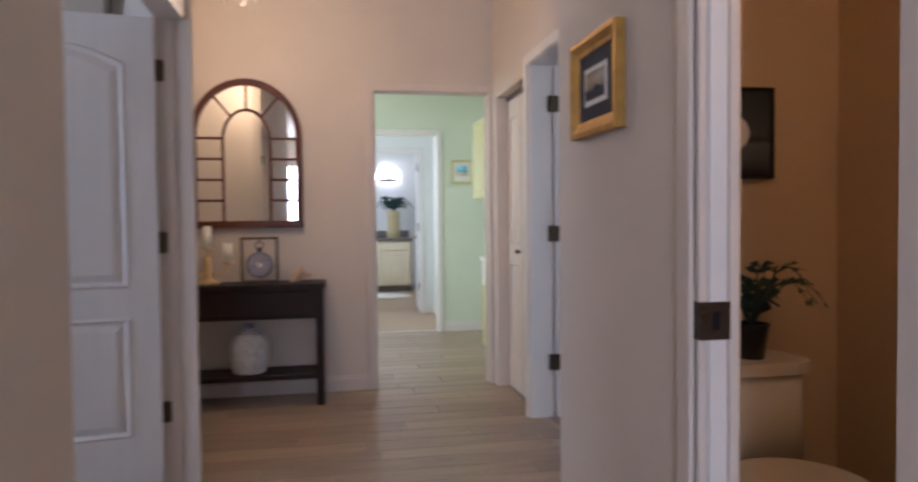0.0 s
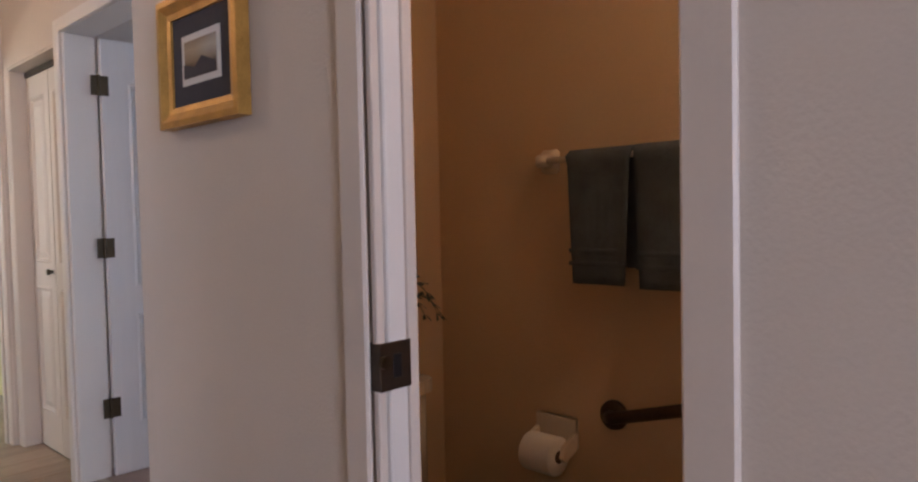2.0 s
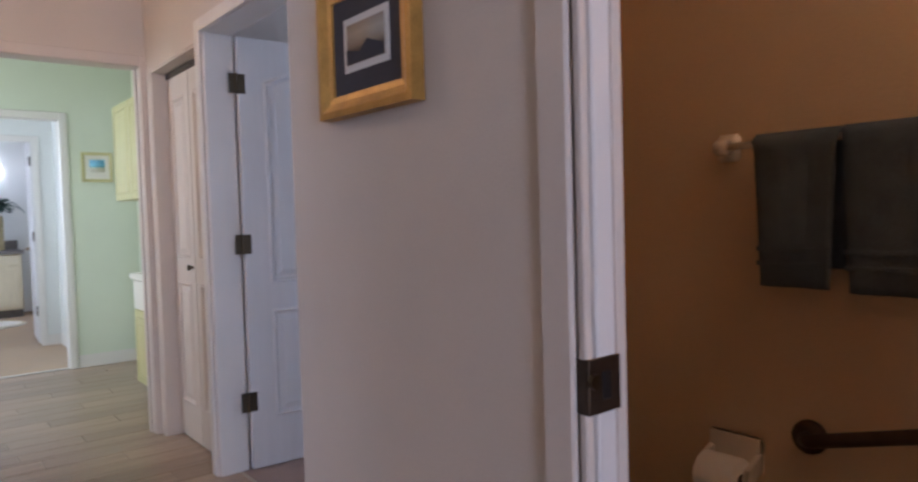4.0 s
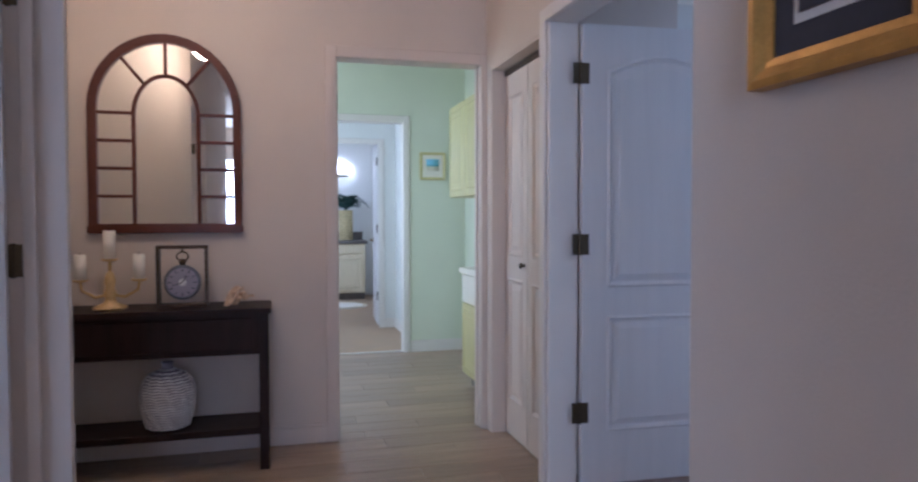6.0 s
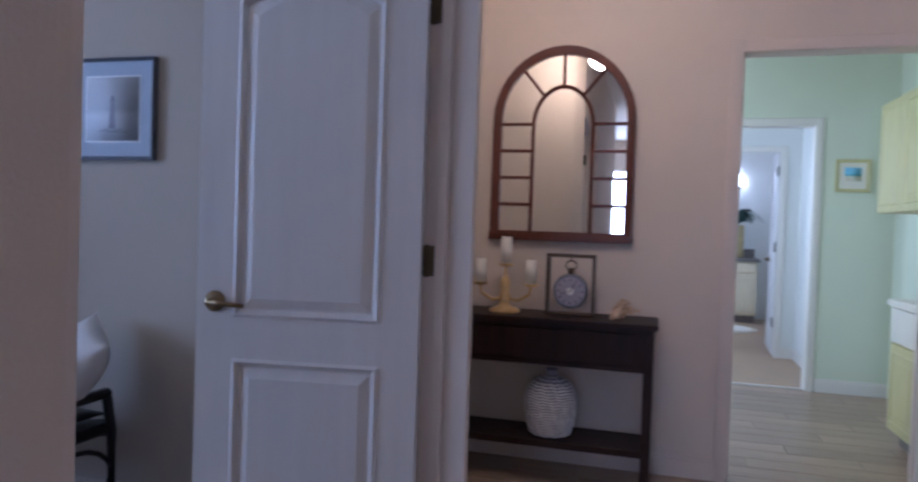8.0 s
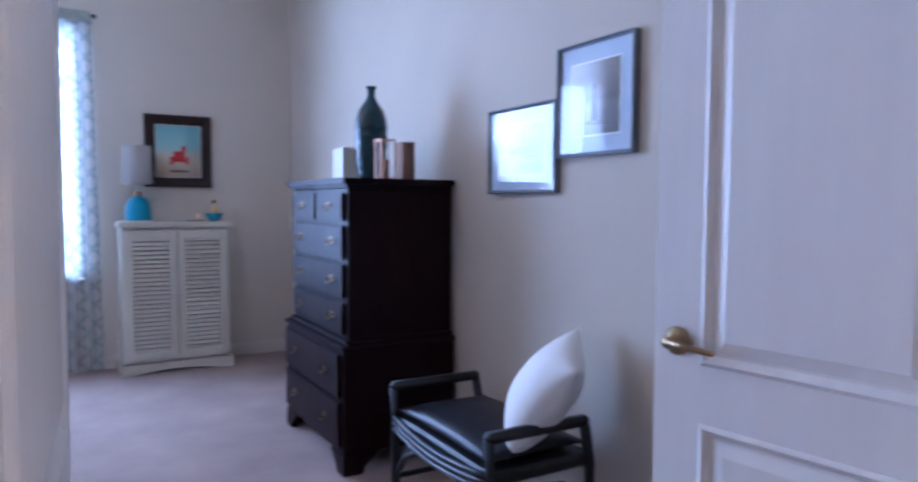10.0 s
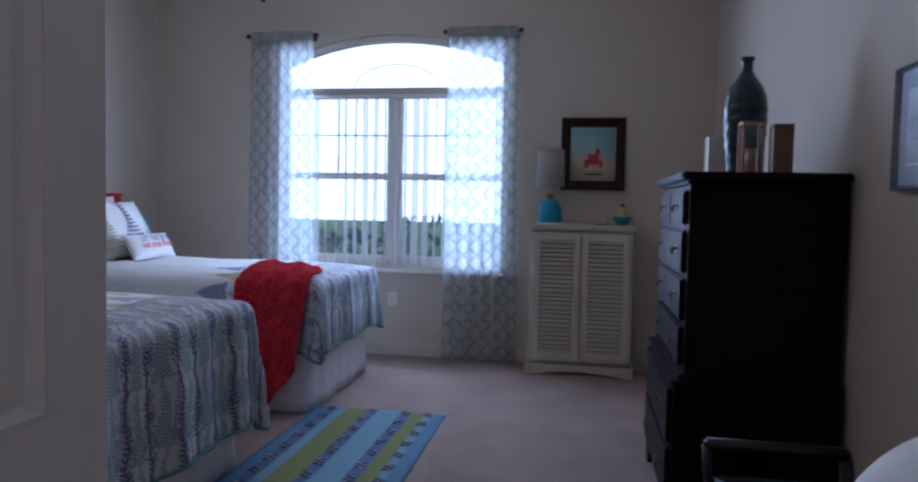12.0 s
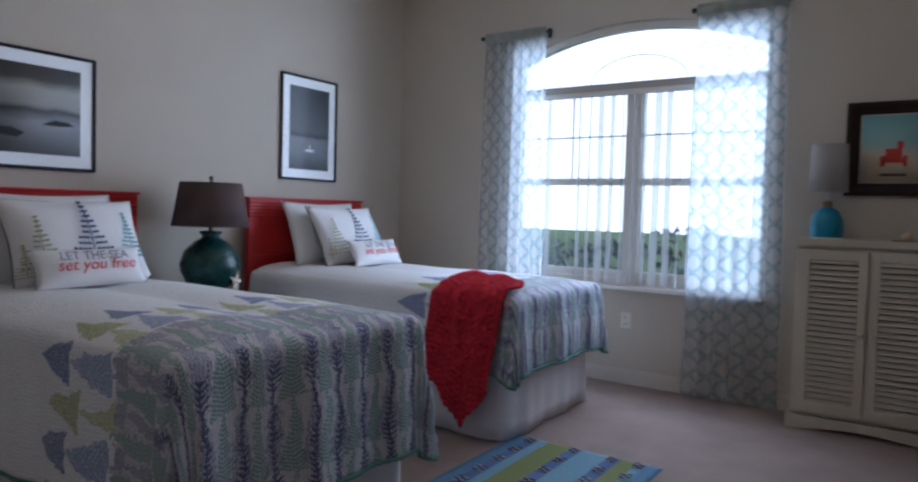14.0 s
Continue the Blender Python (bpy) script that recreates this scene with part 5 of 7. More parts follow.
wt = thing("laundry_worktop", (1.34, 0.45, 0.80), "white laundry worktop on the base cabinet", "worktop", "", -90)
part("slab", boxes((-0.56, 0.345, -0.40, -0.002, 0, 0.04), bevel=0.006, segs=2), "cream", wt)
frame_picture("small_picture", (1.045, LY - 0.002, 1.645), 0, 0.235, 0.245, 0.026, 0.02, "olive_cab", "cream", 0.035, "coast", "small beach picture in a pale wood frame", False, None, 0.055)

# ---- the far bathroom ----
vn = thing("vanity", (0.10, 6.98, 0), "cream vanity cabinet with a dark stone top", "vanity")
part("body", boxes((0.34, 0.87, -0.58, 0, 0.10, 0.82), bevel=0.002), "cream_cab", vn)
part("toe_kick", boxes((0.34, 0.87, -0.52, 0, 0, 0.10)), "counter", vn)
part("drawer", boxes((0.40, 0.85, -0.60, -0.581, 0.68, 0.80), bevel=0.004), "cream_cab", vn)
shaker_door("door", vn, -0.582, 0.40, 0.85, 0.12, 0.65, "cream_cab")
vt = thing("stone_worktop", (0.10, 6.98, 0.82), "dark grey-brown stone vanity top with a backsplash", "worktop")
part("slab", boxes((0.32, 0.90, -0.62, 0, 0, 0.04), bevel=0.004), "counter", vt)
part("backsplash", boxes((0.32, 0.90, -0.03, 0, 0.04, 0.16), bevel=0.003), "counter", vt)
bk = thing("basket", (0.72, 6.72, 0.86), "tall woven straw basket holding a leafy plant", "basket")
part("weave", lathe([(0, 0), (0.10, 0), (0.106, 0.2), (0.103, 0.45), (0.093, 0.45), (0.09, 0.34), (0, 0.34)], 20), "basket", bk, "", True)
for i in range(10):
    part("band", tube([(0.106 * math.cos(a), 0.106 * math.sin(a), 0.025 + i * 0.044) for a in [2 * math.pi * k / 24 for k in range(25)]], 0.009, 5), "basket", bk)
fern("leafy_plant", (0.72, 6.72, 1.20), "dark green leafy plant in a woven basket", 18, 0.30, 0.22, 8, 0.065, 0.11, "pot", 0.10)
br = thing("bath_rug", (0.52, 5.75, 0.0), "round cream rug with a brown rim", "rug")
part("pile", lathe([(0, 0), (0.38, 0), (0.39, 0.006), (0.38, 0.012), (0, 0.014)], 36), "cream", br, "", True)
part("rim", tube([(0.36 * math.cos(a), 0.36 * math.sin(a), 0.012) for a in [2 * math.pi * k / 36 for k in range(37)]], 0.008, 5), "basket", br)
fd = panel_door("far_door", (0.80, FY + 0.14, 0.008), 0.70, 86, "open white door of the far bathroom", 0.92, hinge_side=1)
vl = thing("vanity_light", (0.66, 6.99, 1.86), "half-round frosted glass wall light, lit", "wall light")
part("plate", boxes((-0.14, 0.14, -0.02, 0, -0.035, 0.02), bevel=0.004), "nickel", vl)
M["lit_glass"] = bpy.data.materials.new("lit_glass")
M["lit_glass"].use_nodes = True
e = M["lit_glass"].node_tree.nodes["Principled BSDF"]
e.inputs["Emission Color"].default_value, e.inputs["Emission Strength"].default_value = (1, 0.95, 0.88, 1), 9
dome = [(0.20 * math.cos(math.pi * k / 16), 0.19 * math.sin(math.pi * k / 16)) for k in range(17)]
bm = bmesh.new()
rows = [[bm.verts.new((x * q, -0.02 - 0.10 * (1 - q * q) ** 0.5, z * q)) for x, z in dome] for q in (1.0, 0.92, 0.75, 0.5, 0.2)]
for ra, rb in zip(rows, rows[1:]):
    for k in range(16):
        bm.faces.new((ra[k], ra[k + 1], rb[k + 1], rb[k]))
bm.faces.new(rows[-1])
bm.faces.new([r[0] for r in rows] + [r[-1] for r in rows[::-1]])
part("shade", bm, "lit_glass", vl, "glowing half-round glass shade", True)

# ---- bedroom window ----
wing(BEDROOM)
wi = tagged(new("window_1"), "white arched window with two sashes and an arched transom light", "window", "", "structure")
wi.matrix_basis = stand(-6.34, 0, 0)
CY = -3.36


def bar(y0, y1, z0, z1, x0=-0.03, x1=0.03):
    return boxes((x0, x1, y0, y1, z0, z1), bevel=0.004)


part("frame_side", bar(WY0, WY0 + 0.05, WZ0, WS + 0.02), "trim", wi)
part("frame_side", bar(WY1 - 0.05, WY1, WZ0, WS + 0.02), "trim", wi)
part("frame_bottom", bar(WY0 + 0.05, WY1 - 0.05, WZ0, WZ0 + 0.05), "trim", wi)
part("transom", bar(WY0 + 0.05, WY1 - 0.05, 2.03, 2.105, -0.05, 0.05), "shade_grey", wi, "wide grey transom bar")
part("mullion", bar(CY - 0.055, CY + 0.055, WZ0 + 0.05, 2.03, -0.04, 0.04), "trim", wi)
bm = bmesh.new()
tmp2 = bpy.data.meshes.new("tmp")
for (ya, za), (yb, zb) in zip(arc, arc[1:]):
    q = prism([(ya, za - 0.045), (yb, zb - 0.045), (yb, zb), (ya, za)], -0.03, 0.03, axis="x")
    q.to_mesh(tmp2), q.free()
    bm.from_mesh(tmp2)
part("frame_arch", bm, "trim", wi)
bm = tube([(0, CY + 0.35 * math.cos(a), 2.105 + 0.19 * math.sin(a)) for a in [math.pi * i / 16 for i in range(17)]], 0.004, 6)
part("fan_bar", bm, "trim", wi)
for y0, y1 in ((WY0 + 0.05, CY - 0.055), (CY + 0.055, WY1 - 0.05)):
    part("meeting_rail", bar(y0, y1, 1.385, 1.435, -0.025, 0.035), "trim", wi)
    part("sash_bottom", bar(y0, y1, WZ0 + 0.05, WZ0 + 0.10, -0.02, 0.02), "trim", wi)
    part("glazing_bar", bar((y0 + y1) / 2 - 0.006, (y0 + y1) / 2 + 0.006, 1.435, 2.03, -0.008, 0.008), "trim", wi)
    part("glazing_bar", bar(y0, y1, 1.728, 1.740, -0.008, 0.008), "trim", wi)
    g = part("pane", boxes((-0.003, 0.003, y0, y1, WZ0 + 0.1, 2.03)), "glass", wi, "clear window glass")
    g.visible_shadow = False
part("window_sill", boxes((0.0, 0.145, WY0 - 0.03, WY1 + 0.03, WZ0 - 0.022, WZ0 + 0.004), bevel=0.005, segs=2), "trim", wi, "white painted sill")

# vertical blind: slim sheer vanes standing nearly edge-on
vb = thing("vertical_blind", (-6.262, 0, 0.70), "sheer white vertical blind with its vanes turned open", "blind")
part("head_rail", boxes((-0.02, 0.02, WY0 + 0.03, WY1 - 0.03, 1.315, 1.345), bevel=0.004), "trim", vb)
rnd = random.Random(5)
for i in range(22):
    y = WY0 + 0.07 + i * (WY1 - WY0 - 0.14) / 21
    w, k = 0.040, radians(52 + rnd.uniform(-20, 14))

    def f(u, v, y=y, w=w, k=k, ph=rnd.uniform(0, 6)):
        s = (u - 0.5) * 2 * w
        b = 0.006 * math.cos(math.pi * (u - 0.5))
        return (s * math.sin(k) + b, y + s * math.cos(k) + 0.004 * math.sin(3 * v + ph), 0.0 + 1.31 * v)
    part("vane", sheet(4, 6, f), "vane", vb)

# curtain panels on short rods
def curtain(y0, y1, ztop, zbot, x, label, seed):
    r = random.Random(seed)
    ph = [r.uniform(0, 6) for _ in range(4)]
    t = thing("curtain", (x, (y0 + y1) / 2, zbot), label, "curtain", "sheer curtains")
    w, h = y1 - y0, ztop - zbot
    n = max(4, round(w / 0.085))

    def f(u, v):
        flare = 1 + 0.10 * (1 - v)
        a = 2 * math.pi * n * u
        amp = 0.020 + 0.016 * (1 - v)
        return (amp * math.sin(a + 0.5 * math.sin(3 * v + ph[0])) + 0.010 * math.sin(5 * u + 4 * v + ph[1]), (u - 0.5) * w * flare + 0.010 * math.cos(a + ph[2]) + 0.012 * math.sin(2.2 * v + ph[3]) * (1 - v), h * v + 0.008 * math.sin(a) * (1 - v) * (v < 0.02))
    part("cloth", sheet(n * 10, 36, f, lambda u, v: (u * w * 1.35, v * h)), "sheer", t, "sheer white cloth with a grey trellis pattern")
    hem = sheet(n * 8, 2, lambda u, v: (0.006 * math.sin(2 * math.pi * n * u) + 0.019, (u - 0.5) * w, h - 0.05 + 0.075 * v), lambda u, v: (u * w * 1.7, v * 0.1), 0.002)
    part("header", hem, "header_cloth", t, "gathered rod pocket")
    return t


def rod(y0, y1, z, x):
    t = thing("curtain_rod", (x, (y0 + y1) / 2, z), "short dark metal curtain rod with square finials", "curtain rod", "curtain rods")
    h = (y1 - y0) / 2
    part("bar", tube([(0, -h, 0), (0, h, 0)], 0.009, 10), "black", t)
    for s in (-1, 1):
        part("finial", boxes((-0.014, 0.014, s * h - 0.016, s * h + 0.016, -0.014, 0.014), bevel=0.003), "black", t)
        part("bracket", boxes((-0.085, 0.0, s * (h - 0.04) - 0.006, s * (h - 0.04) + 0.006, -0.006, 0.006), (-0.088, -0.080, s * (h - 0.04) - 0.015, s * (h - 0.04) + 0.015, -0.03, 0.03), bevel=0.001), "black", t)


rod(-4.53, -3.965, 2.495, -6.163)
rod(-2.935, -2.365, 2.495, -6.163)
curtain(-4.50, -3.985, 2.50, 0.015, -6.160, "sheer white trellis-patterned curtain hanging beside the window", 1)
curtain(-2.915, -2.385, 2.50, 0.015, -6.160, "sheer white trellis-patterned curtain pooling at the carpet", 2)
ou = thing("wall_outlet", (-6.25, -3.343, 0.443), "ivory wall outlet under the window", "outlet")
part("plate", boxes((0, 0.006, -0.037, 0.037, -0.057, 0.057), bevel=0.003), "plastic", ou)
for z in (-0.022, 0.022):
    s = part("socket", boxes((0.005, 0.009, -0.017, 0.017, z - 0.014, z + 0.014), bevel=0.002), "plastic", ou)
    part("slot", boxes((0.0085, 0.0095, -0.008, -0.005, z - 0.006, z + 0.006), (0.0085, 0.0095, 0.005, 0.008, z - 0.006, z + 0.006)), "black", s)

# ---- beds ----
BT, BW, BL = 0.775, 0.50, 1.93   # top of quilt, half width, length


def drape(s, t, off=0.0):
    """Where a cloth point comes to lie on a bed: s across from the middle, t from the head; off is its height over the quilt."""
    ds, dt = max(0.0, abs(s) - BW), max(0.0, t - BL)
    hyp = math.hypot(ds, dt)
    r = max(ds, dt) * (1 + 0.22 * ds * dt / max(1e-9, hyp * hyp))
    sg = 1 if s > 0 else -1
    x, y = min(abs(s), BW) * sg, min(t, BL)
    edge = 0.09
    puff = 0.018 * math.sin(math.pi * min(1, abs(s) / BW)) - 0.012 * (abs(s) / BW) ** 4 * (ds == 0) - 0.018 * max(0, (t - BL + 0.25) / 0.25) ** 2 * (dt == 0)
    if r < 1e-6:
        z = BT + puff + off + 0.006 * math.sin(6 * s + 4 * t) * math.sin(5 * t)
        return Vector((x, y, z))
    cx, cy = ds / hyp, dt / hyp
    a = min(1.0, r / edge)
    out = 0.055 * math.sin(a * math.pi / 2)
    down = r - 0.035 if r > edge else r * r / edge * 0.62
    corner = 4 * cx * cy * cx * cy
    along = t if ds > dt else s
    rip = (0.013 * math.sin(13 * along + 1.3) + 0.008 * math.sin(29 * along)) * min(1, r / 0.25)
    fold = 0.05 * corner * min(1, r / 0.3)
    o = out + 0.05 * r + rip + fold + off
    return Vector((x + sg * o * cx, y + o * cy, BT + puff * 0 - 0.02 - max(0, down) + (off if r < edge else 0)))


def bed(x, label, hang, seed):
    """A twin bed, its head at local y=0, foot towards +y."""
    b = thing("bed", (x, -5.29, 0), label, "bed", "twin beds")
    hb = part("headboard", boxes((-0.54, -0.45, -0.06, -0.02, 0, 1.215), (0.45, 0.54, -0.06, -0.02, 0, 1.215), (-0.45, 0.45, -0.05, -0.03, 0.30, 1.03), (-0.45, 0.45, -0.058, -0.022, 1.03, 1.215), bevel=0.004), "red_paint", b, "red painted wooden headboard")
    for i in range(5):
        part("reed", boxes((-0.538, 0.538, -0.022, -0.010, 1.095 + i * 0.023, 1.112 + i * 0.023), bevel=0.005), "red_paint", hb)
    part("top_cap", boxes((-0.55, 0.55, -0.066, -0.006, 1.213, 1.228), bevel=0.004), "red_paint", hb)
    part("rail", boxes((-0.54, 0.54, -0.024, -0.014, 0.82, 0.845), bevel=0.003), "red_paint", hb)
    part("box_spring", boxes((-0.47, 0.47, 0.02, 1.88, 0.12, 0.40), bevel=0.03, segs=2), "linen", b)
    part("mattress", boxes((-0.485, 0.485, 0.02, 1.90, 0.40, 0.74), bevel=0.06, segs=4), "linen", b)
    for sx in (-0.4, 0.4):
        for y in (0.15, 1.75):
            part("leg", tube([(sx, y, 0), (sx, y, 0.14)], 0.02, 8), "black", b)
    # skirt round three sides, with soft pleats
    lens = [1.86, 1.0, 1.86]

    def skirt(u, v):
        s = u * sum(lens)
        if s < lens[0]:
            p, nrm = Vector((-0.50, 0.05 + s, 0)), Vector((-1, 0, 0))
        elif s < lens[0] + lens[1]:
            p, nrm = Vector((-0.50 + s - lens[0], 1.91, 0)), Vector((0, 1, 0))
        else:
            p, nrm = Vector((0.50, 1.91 - (s - lens[0] - lens[1]), 0)), Vector((1, 0, 0))
        k = (1 - v)
        q = p + nrm * (0.012 + k * (0.012 + 0.010 * math.sin(15 * s) + 0.005 * math.sin(41 * s)))
        q.z = 0.012 + 0.46 * v + 0.006 * math.sin(4 * s) * k
        return q
    part("bed_skirt", sheet(160, 6, skirt, None, 0.003), "skirt", b, "plain white bed skirt")
    S, T = BW + hang, BL + hang

    def q(u, v):
        s, t = -S + 2 * S * u, 0.03 + (T - 0.03) * v
        return drape(s, t)
    qo = part("quilt", sheet(96, 110, q, lambda u, v: (-S + 2 * S * u, 0.03 + (T - 0.03) * v), 0.010), "quilt", b, "white quilt printed with blue and green ferns and a striped paisley border")
    hem = [drape(-S, 0.05 + (T - 0.05) * i / 50) for i in range(51)] + [drape(-S + 2 * S * i / 50, T) for i in range(1, 51)] + [drape(S, T - (T - 0.05) * i / 50) for i in range(1, 51)]
    part("binding", tube(hem, 0.008, 6), "green_cloth", qo, "dark green bound edge", True)
    return b


bed(-5.135, "twin bed beside the window with red headboard and fern quilt", 0.43, 1)
bed(-3.285, "twin bed with a red headboard and a fern-printed quilt", 0.565, 2)


def pillow_mesh(w, h, d, n=20, seed=0, soft=0.0, full=0.62):
    r = random.Random(seed)
    ph = [r.uniform(0, 6) for _ in range(3)]
    bm = bmesh.new()
    lay = bm.loops.layers.uv.new("UVMap")
    faces = []
    for s in (-1, 1):
        g = []
        for i in range(n + 1):
            row = []
            for j in range(n + 1):
                u, v = 2 * i / n - 1, 2 * j / n - 1
                pin = 1 - 0.075 * (1 - u * u) * v * v - 0.075 * (1 - v * v) * u * u
                t = ((1 - abs(u) ** 2.6) * (1 - abs(v) ** 2.6)) ** full
                t *= 1 + 0.06 * math.sin(3 * u + ph[0]) * math.sin(2.5 * v + ph[1])
                row.append(bm.verts.new((w / 2 * u * (1 - soft * v * v) * pin, s * d / 2 * t, h / 2 * v * (1 - soft * u * u) * pin)))
            g.append(row)
        for i in range(n):
            for j in range(n):
                fa = bm.faces.new((g[i][j], g[i + 1][j], g[i + 1][j + 1], g[i][j + 1]))
                for lo, (a, c) in zip(fa.loops, ((i, j), (i + 1, j), (i + 1, j + 1), (i, j + 1))):
                    lo[lay].uv = (a / n, c / n)
    bmesh.ops.remove_doubles(bm, verts=bm.verts[:], dist=0.0008)
    return bm


def fern_motif(x, z, hgt, m, parent, yfront, seed):
    """A printed fern spray on a pillow's front: small leaves along a stem."""
    r = random.Random(seed)
    bm = bmesh.new()
    for k in range(11):
        f = k / 10
        wid = 0.30 * hgt * (1 - f) + 0.012
        for s in (-1, 1):
            for q in range(1, 1 + max(1, round(4 * (1 - f)))):
                lx = x + s * wid * q / 4
                lz = z + hgt * f + 0.10 * hgt * q / 4 - 0.02 * hgt * q
                e = 0.030 * hgt
                y = yfront(lx, lz)
                vs = [bm.verts.new((lx + dx * e * 1.5, y, lz + dz * e * 1.2)) for dx, dz in ((-1, -0.3), (0, -0.7), (1.1, 0.3 * s), (0, 0.9))]
                bm.faces.new(vs)
    for f0 in range(10):
        za, zb = z + hgt * f0 / 10, z + hgt * (f0 + 1) / 10
        vs = [bm.verts.new((x + dx, yfront(x, zz), zz)) for dx, zz in ((-0.003, za), (0.003, za), (0.003, zb), (-0.003, zb))]
        bm.faces.new(vs)
    return part("fern_print", bm, m, parent)


def front_y(w, h, d, n_off=0.004):
    def f(x, z):
        u, v = max(-0.98, min(0.98, 2 * x / w)), max(-0.98, min(0.98, 2 * z / h))
        return -d / 2 * ((1 - abs(u) ** 2.6) * (1 - abs(v) ** 2.6)) ** 0.62 * 1.06 - n_off
    return f


def sham(name, at, tilt, turn, w, h, d, label, ferns, seed):
    t = new(name)
    t.matrix_basis = stand(*at, -tilt, 0, turn + 180)
    tagged(t, label, "pillow", "bed pillows")
    part("cushion", pillow_mesh(w, h, d, 20, seed), "linen", t, "", True)
    back = pillow_mesh(w * 1.012, h * 1.012, d * 0.9, 16, seed)
    for v in back.verts:
        v.co.y = abs(v.co.y) + 0.003
    part("back", back, "green_cloth", t, "dark green backing", True)
    fy = front_y(w, h, d)
    for x, z, hg, m in ferns:
        fern_motif(x, z, hg, m, t, fy, seed)
    return t


def words(parent, lines, fy):
    for text, x, z, size, m in lines:
        cu = bpy.data.curves.new("lettering", "FONT")
        cu.body, cu.size, cu.align_x, cu.extrude, cu.shear = text, size, "CENTER", 0.0008, 0.35 if m == "ink_coral" else 0
        ob = new("lettering", cu)
        cu.materials.append(M[m])
        ob.parent = parent
        ob.matrix_basis = Matrix.Translation((x, fy(0, z), z)) @ Matrix.Rotation(math.pi / 2, 4, "X")


for bx, seed in ((-5.135, 11), (-3.285, 21)):
    ps = new("pillow")
    ps.matrix_basis = stand(bx + 0.02, -5.13, BT + 0.215, -20, 0, 180)
    tagged(ps, "plain white bed pillow leaning on the red headboard", "pillow", "bed pillows")
    part("cushion", pillow_mesh(0.68, 0.46, 0.17, 20, seed), "linen", ps, "", True)
    fe = [(-0.21, -0.15, 0.24, "ink_olive"), (0.01, -0.11, 0.28, "ink_blue"), (0.21, -0.11, 0.22, "ink_teal"), (-0.28, -0.18, 0.14, "ink_olive")]
    sham("fern_pillow", (bx - 0.03, -4.955, BT + 0.205), 27, 3, 0.66, 0.44, 0.18, "white pillow sham printed with green and navy ferns", fe, seed + 1)
    lp = new("lumbar_pillow")
    lp.matrix_basis = stand(bx + (0.02 if bx > -4 else -0.07), -4.745, BT + 0.098, -28, 0, 183)
    tagged(lp, "small white lumbar pillow with coral lettering", "pillow", "bed pillows")
    part("cushion", pillow_mesh(0.52, 0.19, 0.10, 18, seed + 2), "linen", lp, "", True)
    fy = front_y(0.52, 0.19, 0.10)
    words(lp, (("LET THE SEA", 0, 0.018, 0.056, "ink_grey"), ("set you free", 0.0, -0.030, 0.074, "ink_coral")), fy)

# red throw over the side of the bed by the window
th = thing("throw_blanket", (-5.135, -5.29, 0), "chunky red knitted throw draped over the bed's side", "blanket")


def throw(u, v):
    a = u - 0.5
    t = 1.73 + (0.38 + 0.02 * math.sin(4 * v)) * a + 0.018 * math.sin(5 * v)
    # square shoulders down to the quilt's hem, then one long folded corner
    reach = 0.67 + 0.22 * max(0.0, 1 - abs(a - 0.06) / 0.46)
    s = 0.33 + v * reach
    p = drape(s, t, 0.020)
    knit = 0.004 * math.sin(95 * u) + 0.005 * math.sin(150 * v)
    if s > BW + 0.05:
        p.x += 0.030 + knit + 0.018 * math.sin(17 * u + 2 * v)
    else:
        p.z += 0.006 + knit + 0.016 * math.sin(7 * u + 3 * v) ** 2
    return p


part("knit", sheet(80, 90, throw, None, 0.014), "throw", th)

# ---- nightstand, lamp and starfish between the beds ----
ns = thing("nightstand", (-4.21, -5.13, 0), "black nightstand between the beds", "nightstand")
part("top", boxes((-0.27, 0.27, -0.24, 0.24, 0.60, 0.63), bevel=0.005), "black", ns)
part("body", boxes((-0.25, 0.25, -0.22, 0.22, 0.30, 0.60), bevel=0.003), "black", ns)
for sx in (-1, 1):
    for sy in (-1, 1):
        part("leg", boxes((sx * 0.23 - 0.02, sx * 0.23 + 0.02, sy * 0.2 - 0.02, sy * 0.2 + 0.02, 0, 0.30), bevel=0.003), "black", ns)
part("drawer", boxes((-0.23, 0.23, 0.22, 0.235, 0.40, 0.57), bevel=0.004), "black", ns)
la = thing("table_lamp", (-4.13, -5.07, 0.63), "table lamp with a round teal glazed base and brown shade", "lamp")
part("base", lathe([(0, 0), (0.075, 0), (0.085, 0.012), (0.075, 0.03), (0.13, 0.09), (0.165, 0.16), (0.168, 0.20), (0.145, 0.27), (0.09, 0.325), (0.052, 0.345), (0.048, 0.36), (0.062, 0.375), (0.062, 0.385), (0.02, 0.39), (0, 0.39)], 36), "teal_glaze", la, "dark teal textured ceramic base", True)
part("stem", tube([(0, 0, 0.385), (0, 0, 0.45)], 0.012, 10), "bronze", la)
part("shade", lathe([(0.205, 0.415), (0.215, 0.415), (0.172, 0.665), (0.160, 0.665)], 40), "shade_brown", la, "brown drum shade", True)
part("shade_trim", tube([(0.2135 * math.cos(a), 0.2135 * math.sin(a), 0.418) for a in [2 * math.pi * k / 40 for k in range(41)]], 0.004, 5), "shade_brown", la)
part("finial", lathe([(0, 0), (0.012, 0.004), (0.006, 0.012), (0.014, 0.024), (0.01, 0.036), (0, 0.04)], 14, None, (0, 0, 0.665)), "bronze", la, "", True)
